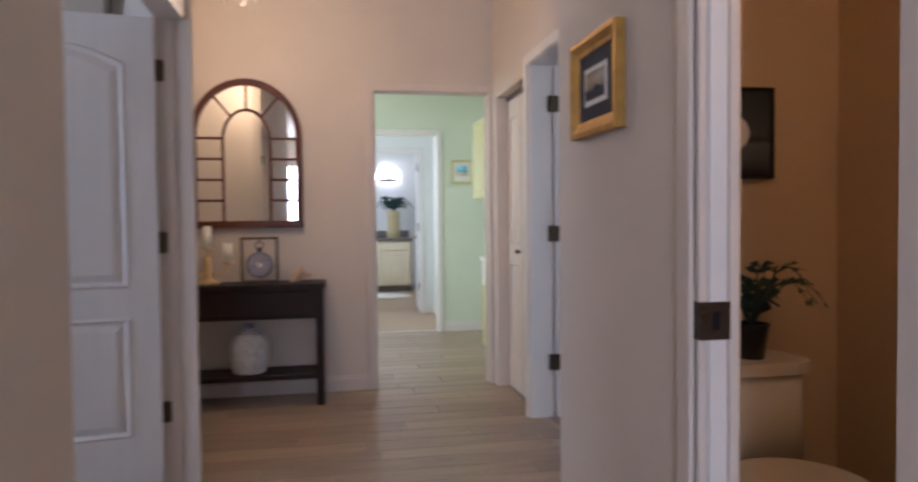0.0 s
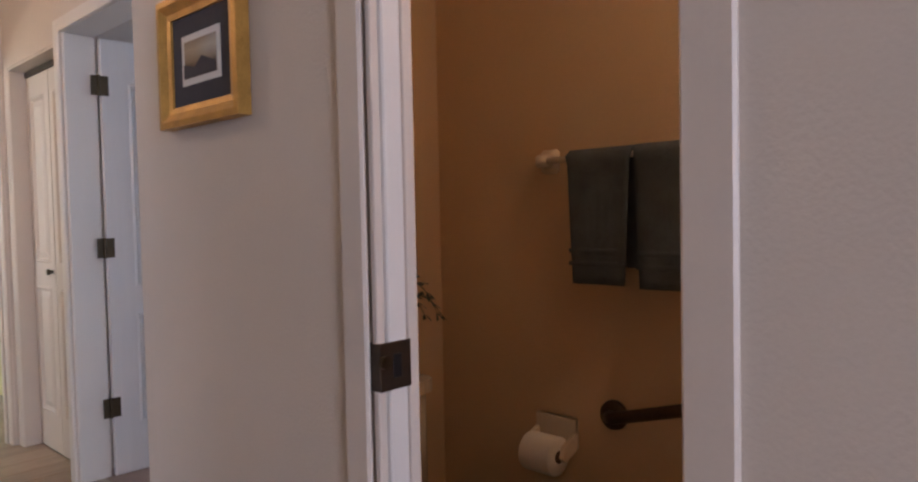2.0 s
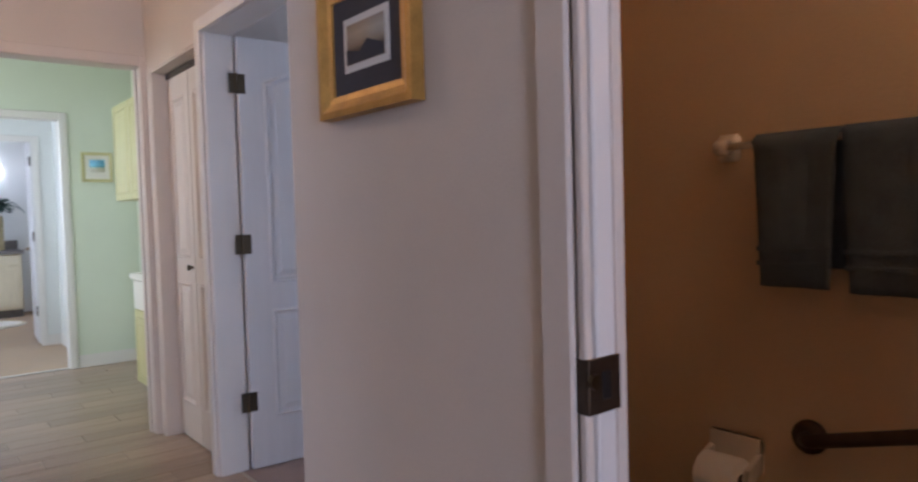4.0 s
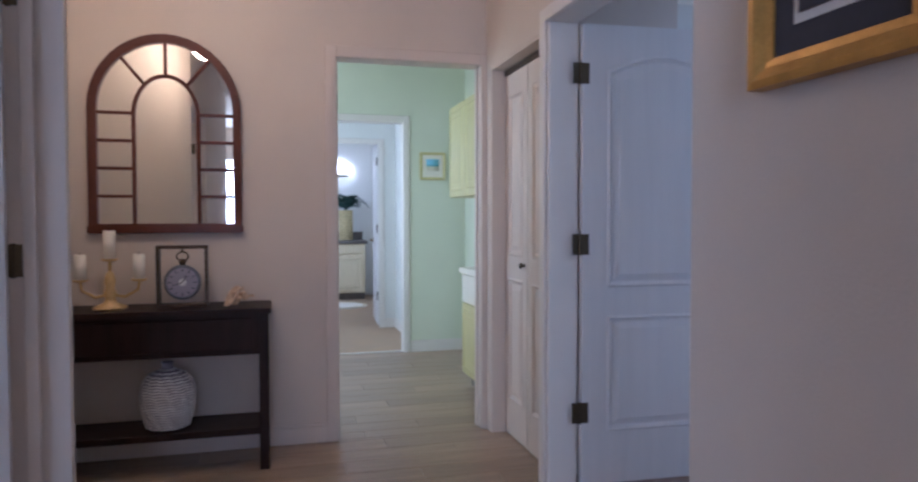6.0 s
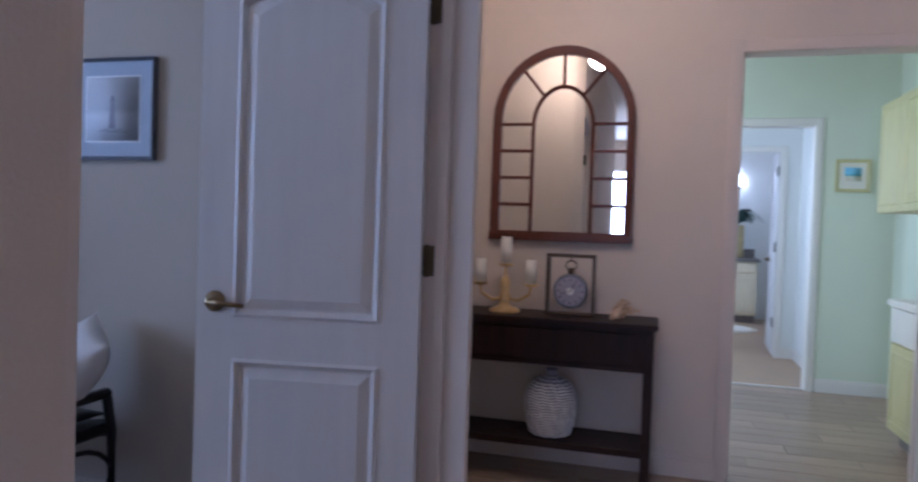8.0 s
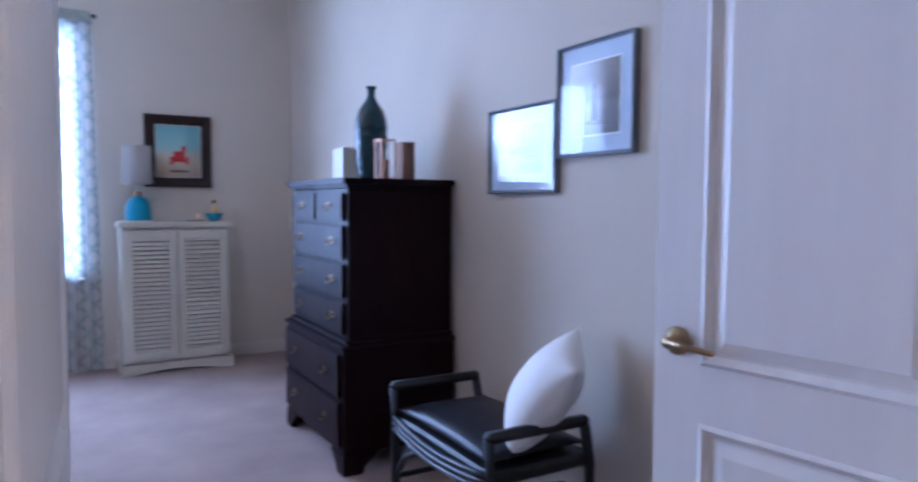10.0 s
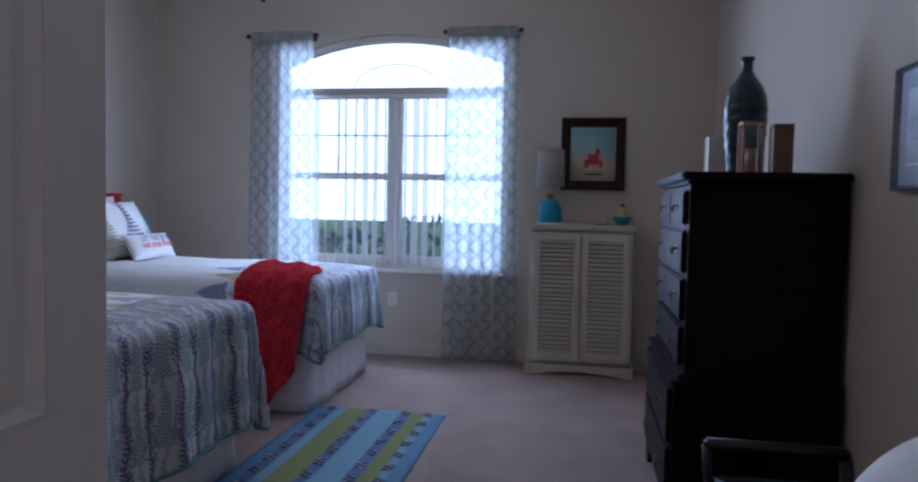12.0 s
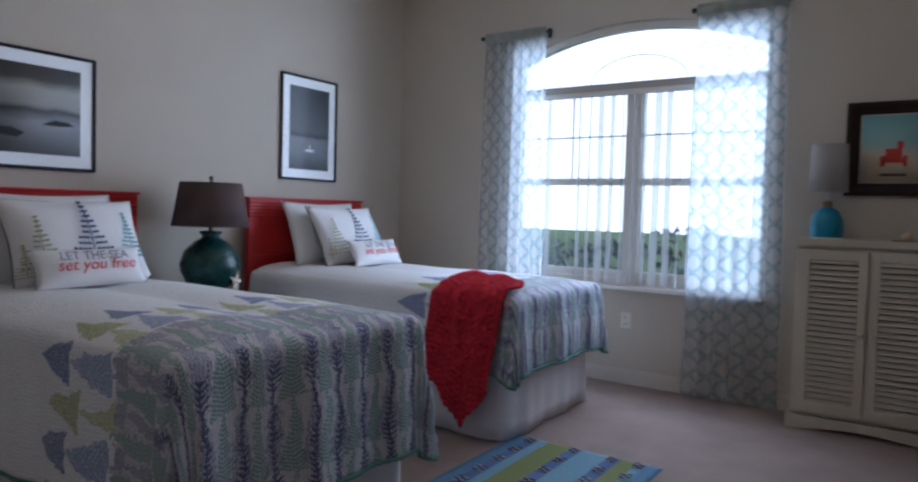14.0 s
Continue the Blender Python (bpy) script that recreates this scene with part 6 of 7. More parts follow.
sf = thing("starfish", (-4.20, -4.925, 0.63), "pale dried starfish propped upright on the nightstand", "starfish", "", 30)
bm = bmesh.new()
c0, c1 = bm.verts.new((0, -0.018, 0.09)), bm.verts.new((0, 0.014, 0.09))
rim = []
for i in range(10):
    a = math.pi / 2 + math.pi * i / 5 + 0.2
    r = 0.105 if i % 2 == 0 else 0.026
    rim.append(bm.verts.new((r * math.cos(a), 0, 0.09 + r * math.sin(a))))
for i in range(10):
    bm.faces.new((c0, rim[i], rim[(i + 1) % 10])), bm.faces.new((c1, rim[(i + 1) % 10], rim[i]))
part("body", bm, "starfish", sf)

# ---- pictures in the bedroom ----
p, (ix, z0, z1) = frame_picture("framed_photo", (-5.19, -5.398, 1.735), 180, 0.54, 0.745, 0.016, 0.022, "black", "mat_white", 0.062, "sea_grey", "tall black-framed grey seascape photograph in a white mat", True)
part("moored_boat", prism([(-0.035, z0 + 0.13), (0.035, z0 + 0.13), (0.045, z0 + 0.145), (0.006, z0 + 0.148), (0.0, z0 + 0.205), (-0.006, z0 + 0.148), (-0.045, z0 + 0.145)], -0.0125, -0.0120, axis="y"), "mat_white", p)
p, (ix, z0, z1) = frame_picture("framed_photo", (-3.285, -5.398, 1.625), 180, 0.68, 0.60, 0.016, 0.022, "black", "mat_white", 0.062, "storm", "black-framed stormy beach photograph in a white mat", True)
part("rocks", prism([(ix * 0.25, z0 + 0.150), (ix * 0.55, z0 + 0.146), (ix * 0.88, z0 + 0.155), (ix * 0.75, z0 + 0.172), (ix * 0.5, z0 + 0.178)], -0.0125, -0.0120, axis="y"), "black", p)
part("skiff", prism([(-ix * 0.7, z0 + 0.09), (-ix * 0.2, z0 + 0.075), (-ix * 0.05, z0 + 0.10), (-ix * 0.3, z0 + 0.125), (-ix * 0.6, z0 + 0.12)], -0.0125, -0.0120, axis="y"), "black", p)
p, (ix, z0, z1) = frame_picture("beach_print", (-6.248, -1.817, 1.592), 90, 0.468, 0.535, 0.072, 0.03, "espresso", "cream", 0.006, "beach", "dark wide-framed beach print with an orange chair", True)
for x0, x1, a, c in ((-0.05, 0.05, 0.07, 0.09), (-0.035, 0.045, 0.09, 0.15), (0.02, 0.05, 0.15, 0.19), (-0.06, -0.035, 0.05, 0.11), (0.05, 0.07, 0.05, 0.11)):
    part("chair_shape", boxes((x0, x1, -0.0185, -0.0170, z0 + a + 0.04, z0 + c + 0.04)), "red_paint", p)
part("caption_bar", boxes((-0.06, 0.07, -0.0185, -0.0170, z0 + 0.035, z0 + 0.048)), "mat_grey", p)
for cx, cz, w, h, lab, kind in ((-2.99, 1.437, 0.465, 0.352, "silver-framed pencil sketch of a harbour under glass", 0), (-2.548, 1.590, 0.40, 0.402, "silver-framed pencil sketch of a tower under glass", 1)):
    p, (ix, z0, z1) = frame_picture("framed_sketch", (cx, -0.962, cz), 0, w, h, 0.014, 0.026, "pewter", "mat_blue", 0.055, "sketch", lab, True, ("double", "mat_white", 0.006))
    yd = -0.0148
    if kind:   # a tapering tower with a lantern house, on a low shore
        part("tower", prism([(-0.016, z0 + 0.05), (0.016, z0 + 0.05), (0.009, z0 + 0.15), (-0.009, z0 + 0.15)], yd, yd + 0.0004, axis="y"), "ink_grey", p)
        part("lantern_house", prism([(-0.012, z0 + 0.153), (0.012, z0 + 0.153), (0.008, z0 + 0.172), (0, z0 + 0.182), (-0.008, z0 + 0.172)], yd, yd + 0.0004, axis="y"), "ink_grey", p)
        strokes = [(-0.05, 0.05, 0.045), (-0.065, 0.03, 0.038), (-0.02, 0.07, 0.034)]
    else:      # a moored hull with masts over long water lines
        part("hull", prism([(-0.075, z0 + 0.085), (0.045, z0 + 0.085), (0.065, z0 + 0.108), (-0.085, z0 + 0.102)], yd, yd + 0.0004, axis="y"), "ink_grey", p)
        for x, hg in ((-0.035, 0.06), (0.015, 0.05)):
            part("mast", tube([(x, yd, z0 + 0.105), (x, yd, z0 + 0.105 + hg)], 0.0012, 4), "ink_grey", p)
        strokes = [(-0.12, 0.10, 0.078), (-0.14, 0.02, 0.068), (-0.02, 0.13, 0.06), (-0.10, 0.09, 0.05), (-0.14, 0.14, 0.125)]
    for xa, xb, zz in strokes:
        part("pencil_line", tube([(max(xa, -ix), yd, z0 + zz), ((xa + xb) / 2, yd, z0 + zz + 0.002), (min(xb, ix), yd, z0 + zz)], 0.0014, 4), "ink_grey", p)

# ---- louvred cabinet with its lamp and bowl ----
lv = thing("louvred_cabinet", (-6.24, -1.88, 0), "cream painted cabinet with two louvred doors", "cabinet", "", 90)
part("body", boxes((-0.36, 0.36, -0.30, 0.0, 0.08, 1.035), bevel=0.003), "louvre", lv)
part("top", boxes((-0.385, 0.385, -0.335, 0.0, 1.035, 1.052), (-0.375, 0.375, -0.325, 0.0, 1.052, 1.075), bevel=0.005, segs=2), "louvre", lv)
pts = [(-0.38, 0.0), (-0.30, 0.0)] + [(-0.30 + 0.60 * i / 10, 0.028 * math.sin(math.pi * i / 10)) for i in range(1, 10)] + [(0.30, 0.0), (0.38, 0.0), (0.38, 0.075), (-0.38, 0.075)]
part("plinth", prism(pts, -0.325, -0.30, axis="y"), "louvre", lv)
for x in (-0.38, 0.36):
    part("plinth_side", boxes((x, x + 0.02, -0.30, 0, 0, 0.075), bevel=0.002), "louvre", lv)
for s in (-1, 1):
    x0, x1 = sorted((s * 0.006, s * 0.335))
    z0, z1 = 0.10, 1.015
    dd = part("door", boxes((x0, x0 + 0.045, -0.324, -0.302, z0, z1), (x1 - 0.045, x1, -0.324, -0.302, z0, z1), (x0 + 0.045, x1 - 0.045, -0.324, -0.302, z0, z0 + 0.055), (x0 + 0.045, x1 - 0.045, -0.324, -0.302, z1 - 0.055, z1), bevel=0.002), "louvre", lv, "louvred door")
    # dark sheet behind the slats paints the shade of the gaps
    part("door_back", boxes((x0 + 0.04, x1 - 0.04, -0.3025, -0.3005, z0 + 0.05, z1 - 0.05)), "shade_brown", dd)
    sl = None
    n = 26
    for i in range(n):
        z = z0 + 0.066 + i * (z1 - z0 - 0.13) / (n - 1)
        if sl is None:
            bm = boxes((x0 + 0.044, x1 - 0.044, -0.0025, 0.0025, -0.0155, 0.0155), bevel=0.001)
            sl = part("slat", bm, "louvre", dd)
            first = sl
        else:
            first = new("slat", sl.data)
            first.parent = dd
        first.matrix_basis = pose(0, -0.314, z, -42, 0, 0)
    part("knob", lathe([(0, 0), (0.006, 0), (0.006, 0.012), (0.013, 0.02), (0.010, 0.028), (0, 0.03)], 14, None, (s * 0.028, -0.324, 0.56), rot), "louvre", dd, "", True)
ll = thing("small_lamp", (-6.08, -2.115, 1.075), "small turquoise table lamp with a pale grey shade", "lamp")
part("base", lathe([(0, 0), (0.082, 0), (0.086, 0.012), (0.088, 0.06), (0.082, 0.11), (0.062, 0.155), (0.030, 0.175), (0.022, 0.185), (0, 0.185)], 28), "turquoise", ll, "turquoise ceramic base", True)
part("foot", lathe([(0, 0), (0.084, 0), (0.084, 0.02), (0, 0.02)], 28, None, (0, 0, -0.0)), "candle", ll)
part("neck", lathe([(0, 0), (0.026, 0), (0.026, 0.022), (0.018, 0.03), (0, 0.03)], 18, None, (0, 0, 0.183)), "copper", ll)
part("stem", tube([(0, 0, 0.20), (0, 0, 0.30)], 0.007, 8), "silver", ll)
part("shade", lathe([(0.096, 0.265), (0.102, 0.265), (0.094, 0.535), (0.088, 0.535)], 32), "shade_linen", ll, "pale grey fabric shade", True)
bo = thing("bowl", (-6.06, -1.60, 1.075), "small turquoise bowl holding a bottle", "bowl")
part("bowl", lathe([(0, 0), (0.035, 0), (0.04, 0.008), (0.072, 0.058), (0.066, 0.058), (0.036, 0.016), (0, 0.014)], 26), "turquoise", bo, "", True)
bt = part("bottle", lathe([(0, 0), (0.030, 0), (0.032, 0.07), (0.012, 0.095), (0.012, 0.12), (0, 0.12)], 16, None, (0, 0, 0.014)), "amber", bo, "small amber bottle", True)
part("cap", lathe([(0, 0), (0.014, 0), (0.014, 0.02), (0, 0.02)], 14, None, (0, 0, 0.132)), "redwood", bt)
tc = thing("seashell", (-6.07, -1.72, 1.075), "small orange seashell on the louvred cabinet", "shell")
part("shell", lathe([(0, 0), (0.028, 0.004), (0.036, 0.018), (0.030, 0.036), (0.014, 0.052), (0, 0.062)], 14), "shell", tc, "", True)
tt = thing("tray", (-6.05, -1.70, 1.075), "flat dark trinket tray", "tray")
part("plate", boxes((-0.05, 0.05, -0.09, 0.02, 0, 0.005), bevel=0.002), "bronze", tt)

# ---- chest of drawers ----
DX0, DX1, DY = -4.36, -3.56, -1.50   # sides and front of the upper chest
ds = thing("chest_of_drawers", ((DX0 + DX1) / 2, -0.975, 0), "tall dark mahogany chest-on-chest with brass pulls", "dresser")
w = (DX1 - DX0) / 2
fr = DY + 0.975
part("lower_case", boxes((-w - 0.03, w + 0.03, fr - 0.035, 0, 0.09, 0.565), bevel=0.004), "mahogany", ds)
part("waist_moulding", boxes((-w - 0.045, w + 0.045, fr - 0.05, 0, 0.565, 0.585), (-w - 0.02, w + 0.02, fr - 0.022, 0, 0.585, 0.605), bevel=0.006, segs=2), "mahogany", ds)
part("upper_case", boxes((-w, w, fr, 0, 0.605, 1.285), bevel=0.004), "mahogany", ds)
part("cornice", boxes((-w - 0.015, w + 0.015, fr - 0.015, 0, 1.285, 1.300), (-w - 0.035, w + 0.035, fr - 0.035, 0, 1.300, 1.328), bevel=0.006, segs=2), "mahogany", ds)
for sx in (-1, 1):
    part("bracket_foot", prism([(sx * (w + 0.035), 0.0), (sx * (w - 0.05), 0.0), (sx * (w - 0.06), 0.03), (sx * (w - 0.13), 0.09), (sx * (w + 0.035), 0.09)], fr - 0.042, fr - 0.012, axis="y"), "mahogany", ds)
    part("bracket_foot", prism([(fr - 0.04, 0.0), (fr + 0.05, 0.0), (fr + 0.06, 0.03), (fr + 0.13, 0.09), (fr - 0.04, 0.09)], sx * (w + 0.03) - 0.012, sx * (w + 0.03) + 0.008, axis="x"), "mahogany", ds)
    part("back_foot", boxes((sx * w - 0.03, sx * w + 0.03, -0.06, -0.005, 0, 0.09), bevel=0.004), "mahogany", ds)


def drawer(x0, x1, z0, z1, y, pulls):
    d = part("drawer", boxes((x0, x1, y - 0.020, y + 0.001, z0, z1), bevel=0.008, segs=2), "mahogany", ds)
    for x in pulls:
        z = (z0 + z1) / 2 + 0.005
        pl = part("pull_plate", prism([(x - 0.036, z), (x - 0.026, z + 0.012), (x, z + 0.018), (x + 0.026, z + 0.012), (x + 0.036, z), (x + 0.024, z - 0.012), (x, z - 0.018), (x - 0.024, z - 0.012)], y - 0.0225, y - 0.0198, axis="y"), "old_brass", d, "brass bail pull")
        part("bail", tube([(x - 0.026, y - 0.024, z + 0.006), (x - 0.027, y - 0.036, z - 0.006), (x - 0.018, y - 0.038, z - 0.02), (x + 0.018, y - 0.038, z - 0.02), (x + 0.027, y - 0.036, z - 0.006), (x + 0.026, y - 0.024, z + 0.006)], 0.0035, 6), "old_brass", pl, "", True)


drawer(-w + 0.03, -0.008, 1.135, 1.265, fr, (-w / 2,))
drawer(0.008, w - 0.03, 1.135, 1.265, fr, (w / 2,))
for z0, z1 in ((0.960, 1.120), (0.785, 0.945), (0.620, 0.770)):
    drawer(-w + 0.03, w - 0.03, z0, z1, fr, (-w * 0.58, w * 0.58))
for z0, z1 in ((0.345, 0.550), (0.120, 0.330)):
    drawer(-w - 0.005, w + 0.005, z0, z1, fr - 0.035, (-w * 0.58, w * 0.58))

bv = thing("bottle_vase", (-3.87, -1.26, 1.328), "tall dark teal glazed bottle vase with a narrow neck", "vase")
vase = [(0.062 + 0.020 * math.sin(math.pi / 2 * k / 24) ** 0.8 - 0.004 * (k / 24) ** 6 + 0.0022 * math.sin(k * 1.57), 0.010 + 0.285 * k / 24) for k in range(25)]
part("body", lathe([(0, 0), (0.055, 0)] + vase + [(0.062, 0.345), (0.034, 0.385), (0.021, 0.41), (0.020, 0.445), (0.027, 0.452), (0.027, 0.462), (0.016, 0.462), (0.014, 0.42), (0, 0.40)], 32), "bottle", bv, "", True)


def lantern(x, y, s, hgt, frame_m, body_m, label, candle=True):
    t = thing("candle_lantern", (x, y, 1.328), label, "candle holder", "lanterns on the chest")
    for sx in (-1, 1):
        for sy in (-1, 1):
            part("post", boxes((sx * s - 0.004, sx * s + 0.004, sy * s - 0.004, sy * s + 0.004, 0, hgt), bevel=0.001), frame_m, t)
    part("base", boxes((-s, s, -s, s, 0, 0.008), bevel=0.002), frame_m, t)
    part("top_rim", boxes((-s - 0.004, s + 0.004, -s - 0.004, -s + 0.004, hgt - 0.008, hgt), (-s - 0.004, s + 0.004, s - 0.004, s + 0.004, hgt - 0.008, hgt), (-s - 0.004, -s + 0.004, -s + 0.004, s - 0.004, hgt - 0.008, hgt), (s - 0.004, s + 0.004, -s + 0.004, s - 0.004, hgt - 0.008, hgt)), frame_m, t)
    for a in range(4):
        m = Matrix.Rotation(a * math.pi / 2, 4, "Z")
        bm = boxes((-s + 0.005, s - 0.005, s - 0.0015, s + 0.0005, 0.01, hgt - 0.01))
        bm.transform(m)
        g = part("pane", bm, body_m, t)
        if body_m == "glass":
            g.visible_shadow = False
    if candle:
        part("candle", lathe([(0, 0), (s * 0.55, 0), (s * 0.55, hgt * 0.45), (0, hgt * 0.45)], 18, None, (0, 0, 0.008)), "copper", t, "amber candle", True)


lantern(-4.075, -1.33, 0.036, 0.165, "candle", "candle", "white square candle lantern on the chest", False)
lantern(-3.985, -1.34, 0.036, 0.165, "candle", "candle", "white square candle lantern on the chest", False)
lantern(-3.645, -1.285, 0.034, 0.185, "copper", "glass", "copper-edged glass candle lantern on the chest")
lantern(-3.635, -1.185, 0.029, 0.175, "dark_copper", "dark_copper", "closed copper candle lantern on the chest", False)

# ---- bamboo-style armchair bench with its cushion ----
bc = thing("bench_chair", (-2.765, -1.28, 0), "low black lacquered bench chair with open arms and a leather seat", "chair")
X, YF, YB, AZ, SZ = 0.345, -0.20, 0.225, 0.515, 0.40
for sx in (-1, 1):
    x = sx * X
    part("front_leg", tube([(x, YF, 0), (x, YF, 0.30), (x, YF - 0.01, AZ - 0.02)], 0.019, 10), "black", bc, "", True)
    part("back_leg", tube([(x, YB - 0.02, 0), (x, YB - 0.03, 0.35), (x, YB - 0.055, AZ - 0.03)], 0.019, 10), "black", bc, "", True)
    part("arm", boxes((x - 0.022, x + 0.022, YF - 0.02, YB - 0.045, AZ - 0.03, AZ + 0.004), bevel=0.009, segs=2), "black", bc, "", True)
    part("stretcher", tube([(x, YF, 0.14), (x, YB - 0.02, 0.14)], 0.012, 8), "black", bc)
    part("side_arch", tube([(x, YF + 0.02, 0.16)] + [(x, YF + 0.22 - 0.19 * math.cos(a), 0.16 + 0.15 * math.sin(a)) for a in [math.pi * i / 10 for i in range(1, 10)]] + [(x, YB - 0.04, 0.16)], 0.010, 8), "black", bc, "", True)
for z in (0.335, 0.358, 0.381):
    for y in (YF - 0.006, YB - 0.02):
        part("front_rail" if y < 0 else "back_rail", tube([(-X, y, z)] + [(-X + 2 * X * i / 10, y - (0.016 if y < 0 else 0) * math.sin(math.pi * i / 10), z - 0.022 * math.sin(math.pi * i / 10)) for i in range(1, 10)] + [(X, y, z)], 0.010, 8), "black", bc, "", True)
part("seat_frame", boxes((-X, X, YF, YB - 0.02, 0.34, 0.385), bevel=0.01), "black", bc)
pad = pillow_mesh(2 * X - 0.03, YB - YF - 0.02, 0.10, 16, 4)
pad.transform(Matrix.Translation((0, (YB + YF) / 2 - 0.01, 0.415)) @ Matrix.Rotation(-math.pi / 2, 4, "X"))
part("seat", pad, "leather", bc, "black leather seat pad", True)
part("front_arch", tube([(-X, YF, 0.10)] + [(-X * math.cos(a), YF, 0.10 + 0.22 * math.sin(a)) for a in [math.pi * i / 14 for i in range(1, 14)]] + [(X, YF, 0.10)], 0.010, 8), "black", bc, "", True)
cu = new("throw_pillow")
cu.matrix_basis = stand(-2.515, -1.205, 0.588, -34, 12, -40)
tagged(cu, "round-edged cream throw pillow leaning on the bench chair", "pillow")
part("cushion", pillow_mesh(0.36, 0.40, 0.19, 22, 9, 0.0, 0.62), "linen", cu, "", True)

# ---- rug ----
rg = thing("rug", (-4.03, -2.985, 0.0), "blue and olive striped flat-woven rug on the carpet", "rug")
RL, RW = 0.755, 0.385
part("weave", sheet(60, 24, lambda u, v: (-RL + 2 * RL * u, -RW + 2 * RW * v, 0.004 + 0.003 * math.sin(9 * u) * math.sin(5 * v)), lambda u, v: (u * 2 * RL, v), 0.007), "rug", rg)
rnd = random.Random(2)
for vrow in (0.13, 0.445, 0.70, 0.87):
    yv = -RW + 2 * RW * vrow
    i = 0
    x = -RL + 0.02
    while x < RL - 0.12:
        for k in range(4):
            for q in (-1, 1):
                part("woven_dash", boxes((x + k * 0.017, x + k * 0.017 + 0.005, yv + q * 0.013 - 0.011, yv + q * 0.013 + 0.011, 0.008, 0.0122)), "shade_grey" if (k + i + (q > 0)) % 2 else "ink_blue", rg)
        x += 0.16
        i += 1

# ---- ceiling fan ----
fan = thing("ceiling_fan", (-3.60, -3.15, HB), "dark ceiling fan with an added glowing fill bowl and hanging pull chain", "ceiling fan")
part("canopy", lathe([(0, 0), (0.07, 0), (0.06, -0.05), (0.015, -0.06), (0, -0.06)], 20), "bronze", fan, "", True)
part("rod", tube([(0, 0, -0.05), (0, 0, -0.16)], 0.012, 8), "bronze", fan)
part("motor", lathe([(0, -0.15), (0.09, -0.155), (0.12, -0.19), (0.10, -0.24), (0.04, -0.26), (0, -0.26)], 24), "bronze", fan, "", True)
for i in range(5):
    a = 2 * math.pi * i / 5
    bm = boxes((0.14, 0.60, -0.06, 0.06, -0.205, -0.198), bevel=0.003)
    bm.transform(Matrix.Rotation(a, 4, "Z"))
    part("blade", bm, "dark_wood", fan)
# glowing bowl and point lamp are added as warm fill for the bedroom
M["fill_glass"] = bpy.data.materials.new("fill_glass")
M["fill_glass"].use_nodes = True
e = M["fill_glass"].node_tree.nodes["Principled BSDF"]
e.inputs["Emission Color"].default_value, e.inputs["Emission Strength"].default_value = (1, 0.70, 0.42, 1), 3
part("fill_bowl", lathe([(0, -0.33), (0.05, -0.325), (0.09, -0.30), (0.105, -0.262), (0.0, -0.262)], 24), "fill_glass", fan, "added glowing bowl for warm fill", True)
fill_lamp = new("warm_fill", bpy.data.lights.new("warm_fill", "POINT"))
fill_lamp.location, fill_lamp.data.energy, fill_lamp.data.color, fill_lamp.data.shadow_soft_size = (-3.507, -3.388, HB - 0.42), 13, (1, 0.70, 0.42), 0.10
part("pull_chain", tube([(0.0, 0, -0.32), (0.004, 0, -1.04)], 0.002, 5), "brass", fan)
part("pull_knob", lathe([(0, 0), (0.010, 0.008), (0.009, 0.028), (0, 0.035)], 10, None, (0.004, 0, -1.07)), "dark_wood", fan, "", True)

# ---- outdoors ----
wing()
setting("ground", boxes((-60, -6.5, -40, 40, -0.40, -0.30), (-6.5, 60, -40, -9.3, -0.40, -0.30), (3.7, 60, -9.3, 40, -0.40, -0.30), (-6.5, 3.7, 7.2, 40, -0.40, -0.30)), "grass", "mown lawn around the house", "lawn")


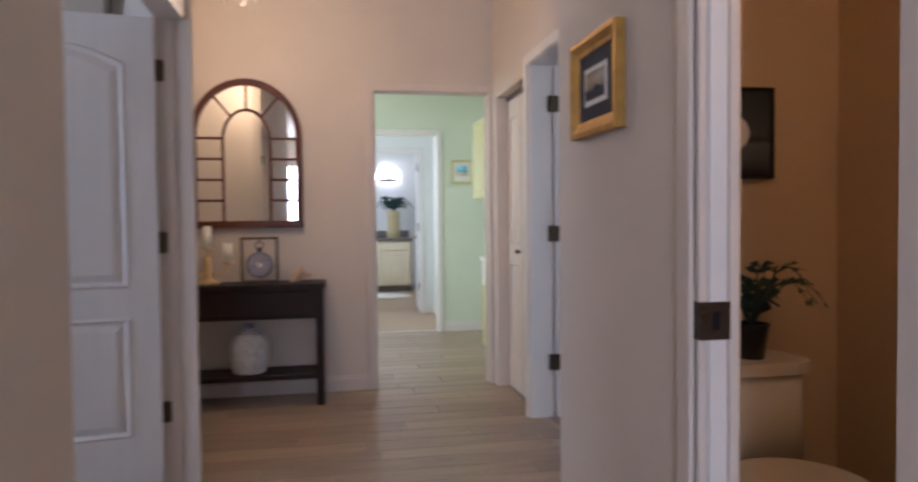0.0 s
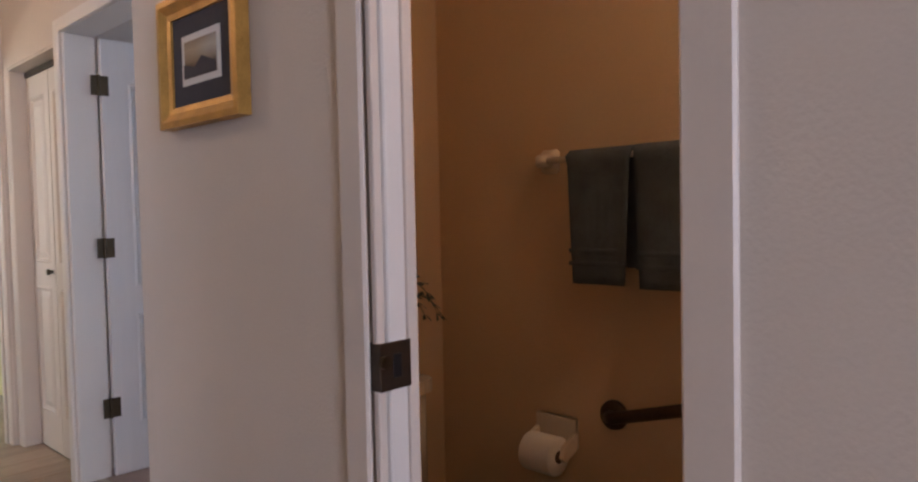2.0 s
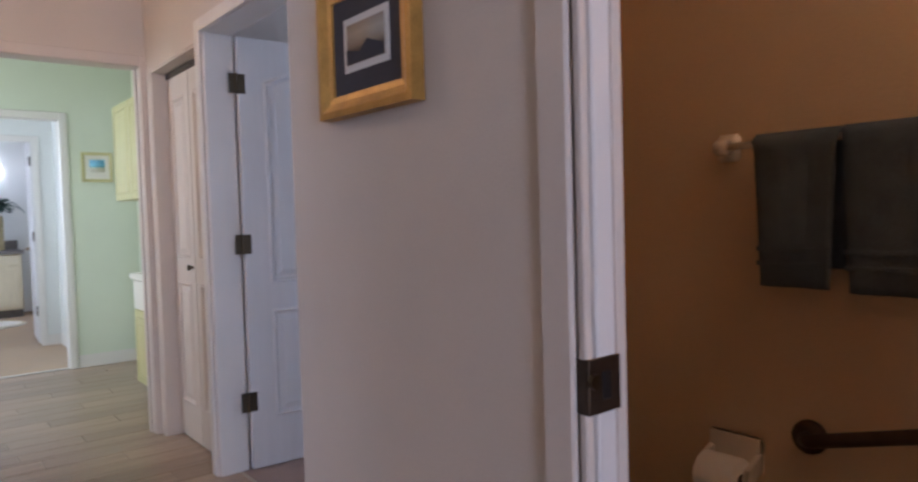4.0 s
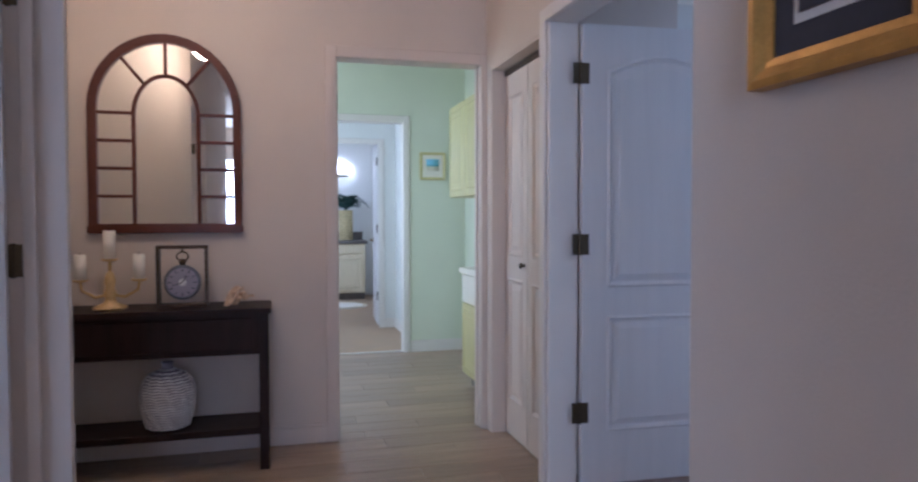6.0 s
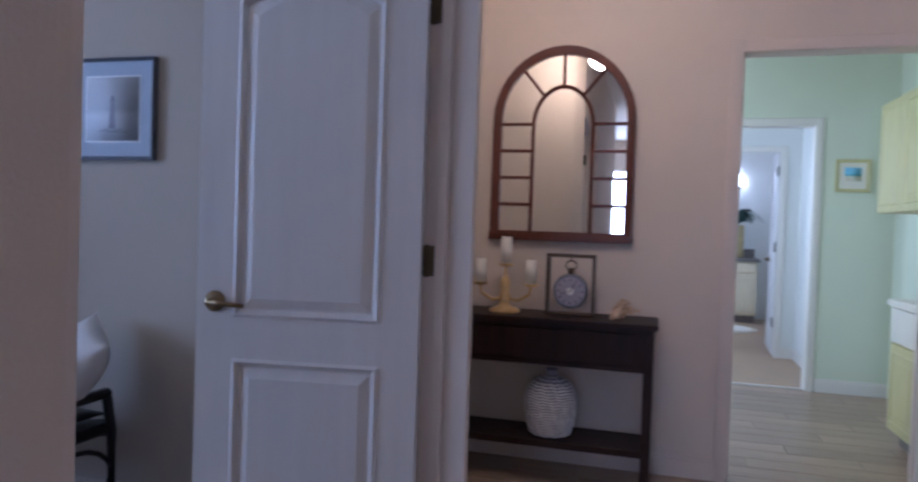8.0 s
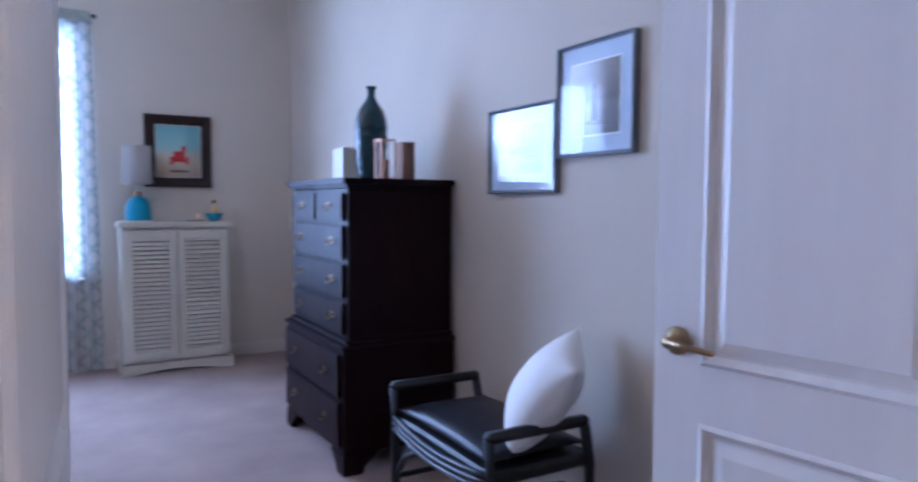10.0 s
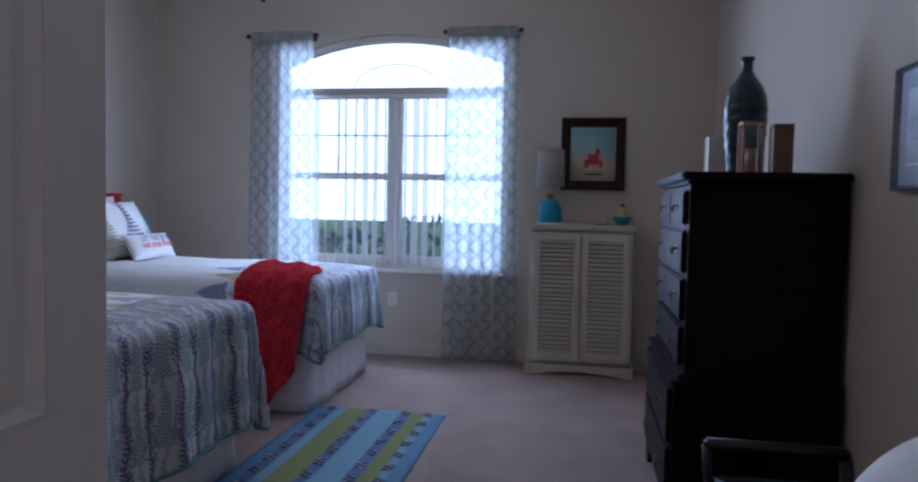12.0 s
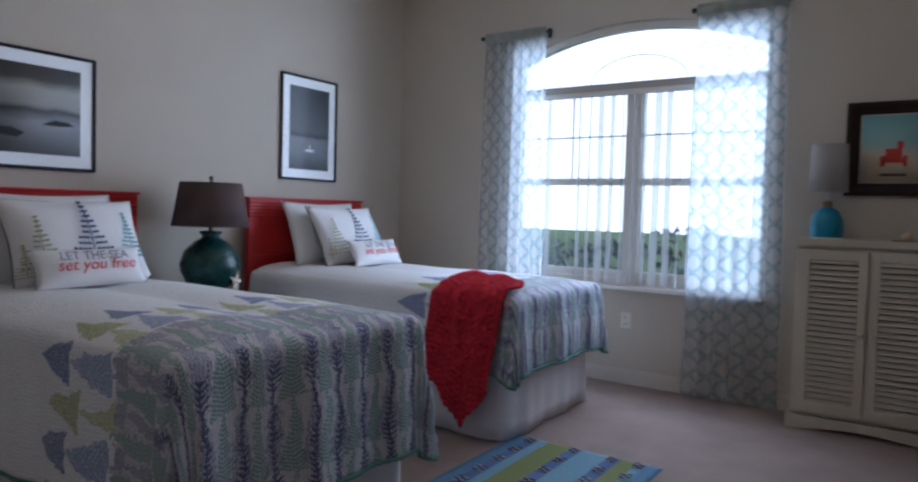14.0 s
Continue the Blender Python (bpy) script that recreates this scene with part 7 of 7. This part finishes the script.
def hedge(x, y0, y1, hgt, seed):
    r = random.Random(seed)
    verts, faces = [], []
    n = 2600
    for i in range(n):
        y = r.uniform(y0, y1)
        top = hgt * (0.82 + 0.18 * math.sin(1.9 * y) * math.sin(0.7 * y + 1))
        z = -0.3 + (top + 0.3) * r.random() ** 0.7
        xx = x + r.uniform(-0.55, 0.55) * (1 - 0.4 * (z / hgt) ** 2)
        s = r.uniform(0.04, 0.10)
        e = Euler((r.uniform(0, 6), r.uniform(0, 6), r.uniform(0, 6))).to_matrix()
        k = len(verts)
        for p in ((-s, 0, 0), (0, -0.45 * s, 0.1 * s), (s, 0, 0), (0, 0.45 * s, 0.1 * s)):
            verts.append(tuple(Vector((xx, y, z)) + e @ Vector(p)))
        faces.append((k, k + 1, k + 2, k + 3))
    me = bpy.data.meshes.new("hedge")
    me.from_pydata(verts, [], faces)
    me.materials.append(M["hedge"])
    return tagged(new("hedge", me), "leafy green hedge outside the bedroom window", "hedge", "", "stuff")


hedge(-9.4, -7.5, 1.5, 1.05, 4)
M["haze"] = bpy.data.materials.new("haze")
M["haze"].use_nodes = True
e = M["haze"].node_tree.nodes["Principled BSDF"]
e.inputs["Base Color"].default_value, e.inputs["Emission Color"].default_value, e.inputs["Emission Strength"].default_value = (0.8, 0.8, 0.8, 1), (0.88, 0.95, 1.0, 1), 2.3
setting("backdrop", boxes((-60.5, -60, -45, 45, -0.4, 45)), "haze", "bright hazy white sky beyond the lawn", "sky")
# ---- floor planks: laid last ----
fl = bpy.data.objects["floor"]
PW, PL, G = 0.155, 0.92, 0.003
cache = {}


def plank(x0, x1, y0, wid):
    L, W = round(x1 - x0, 3), round(wid, 3)
    if L < 0.03 or W < 0.02:
        return
    if (L, W) not in cache:
        bm = boxes((G / 2, L - G / 2, G / 2, W - G / 2, -0.006, 0.0), bevel=0.0012)
        cache[L, W] = finish(bm, bpy.data.meshes.new("plank"))
        cache[L, W].materials.append(M["plank"])
    ob = new("plank", cache[L, W])
    ob.parent = fl
    ob.matrix_basis = pose(x0, y0, 0.0)


def lay(xa, xb, ya, yb, seed):
    y, row = ya, 0
    while y < yb - 0.005:
        x = xa - PL * ((row * 0.37 + seed * 0.21) % 1.0)
        while x < xb:
            plank(max(x, xa), min(x + PL, xb), y, min(PW, yb - y))
            x += PL
        y += PW
        row += 1


lay(-0.97, 0.46, -9.0, -5.4, 6)
lay(-0.97, 0.46, -5.4, -2.50, 1)
lay(-0.97, 0.83, -2.50, -1.28, 2)
lay(-1.40, 0.92, -1.28, 0.0, 3)
lay(0.005, 0.797, 0.0, 0.12, 4)
lay(-0.4, 1.34, 0.12, LY + 0.03, 5)
setting("wood_transition", boxes((-1.0, -0.925, -2.94, -1.552, 0.0, 0.009), bevel=0.003), "dark_wood", "brown transition strip between hall tiles and bedroom carpet", "threshold")
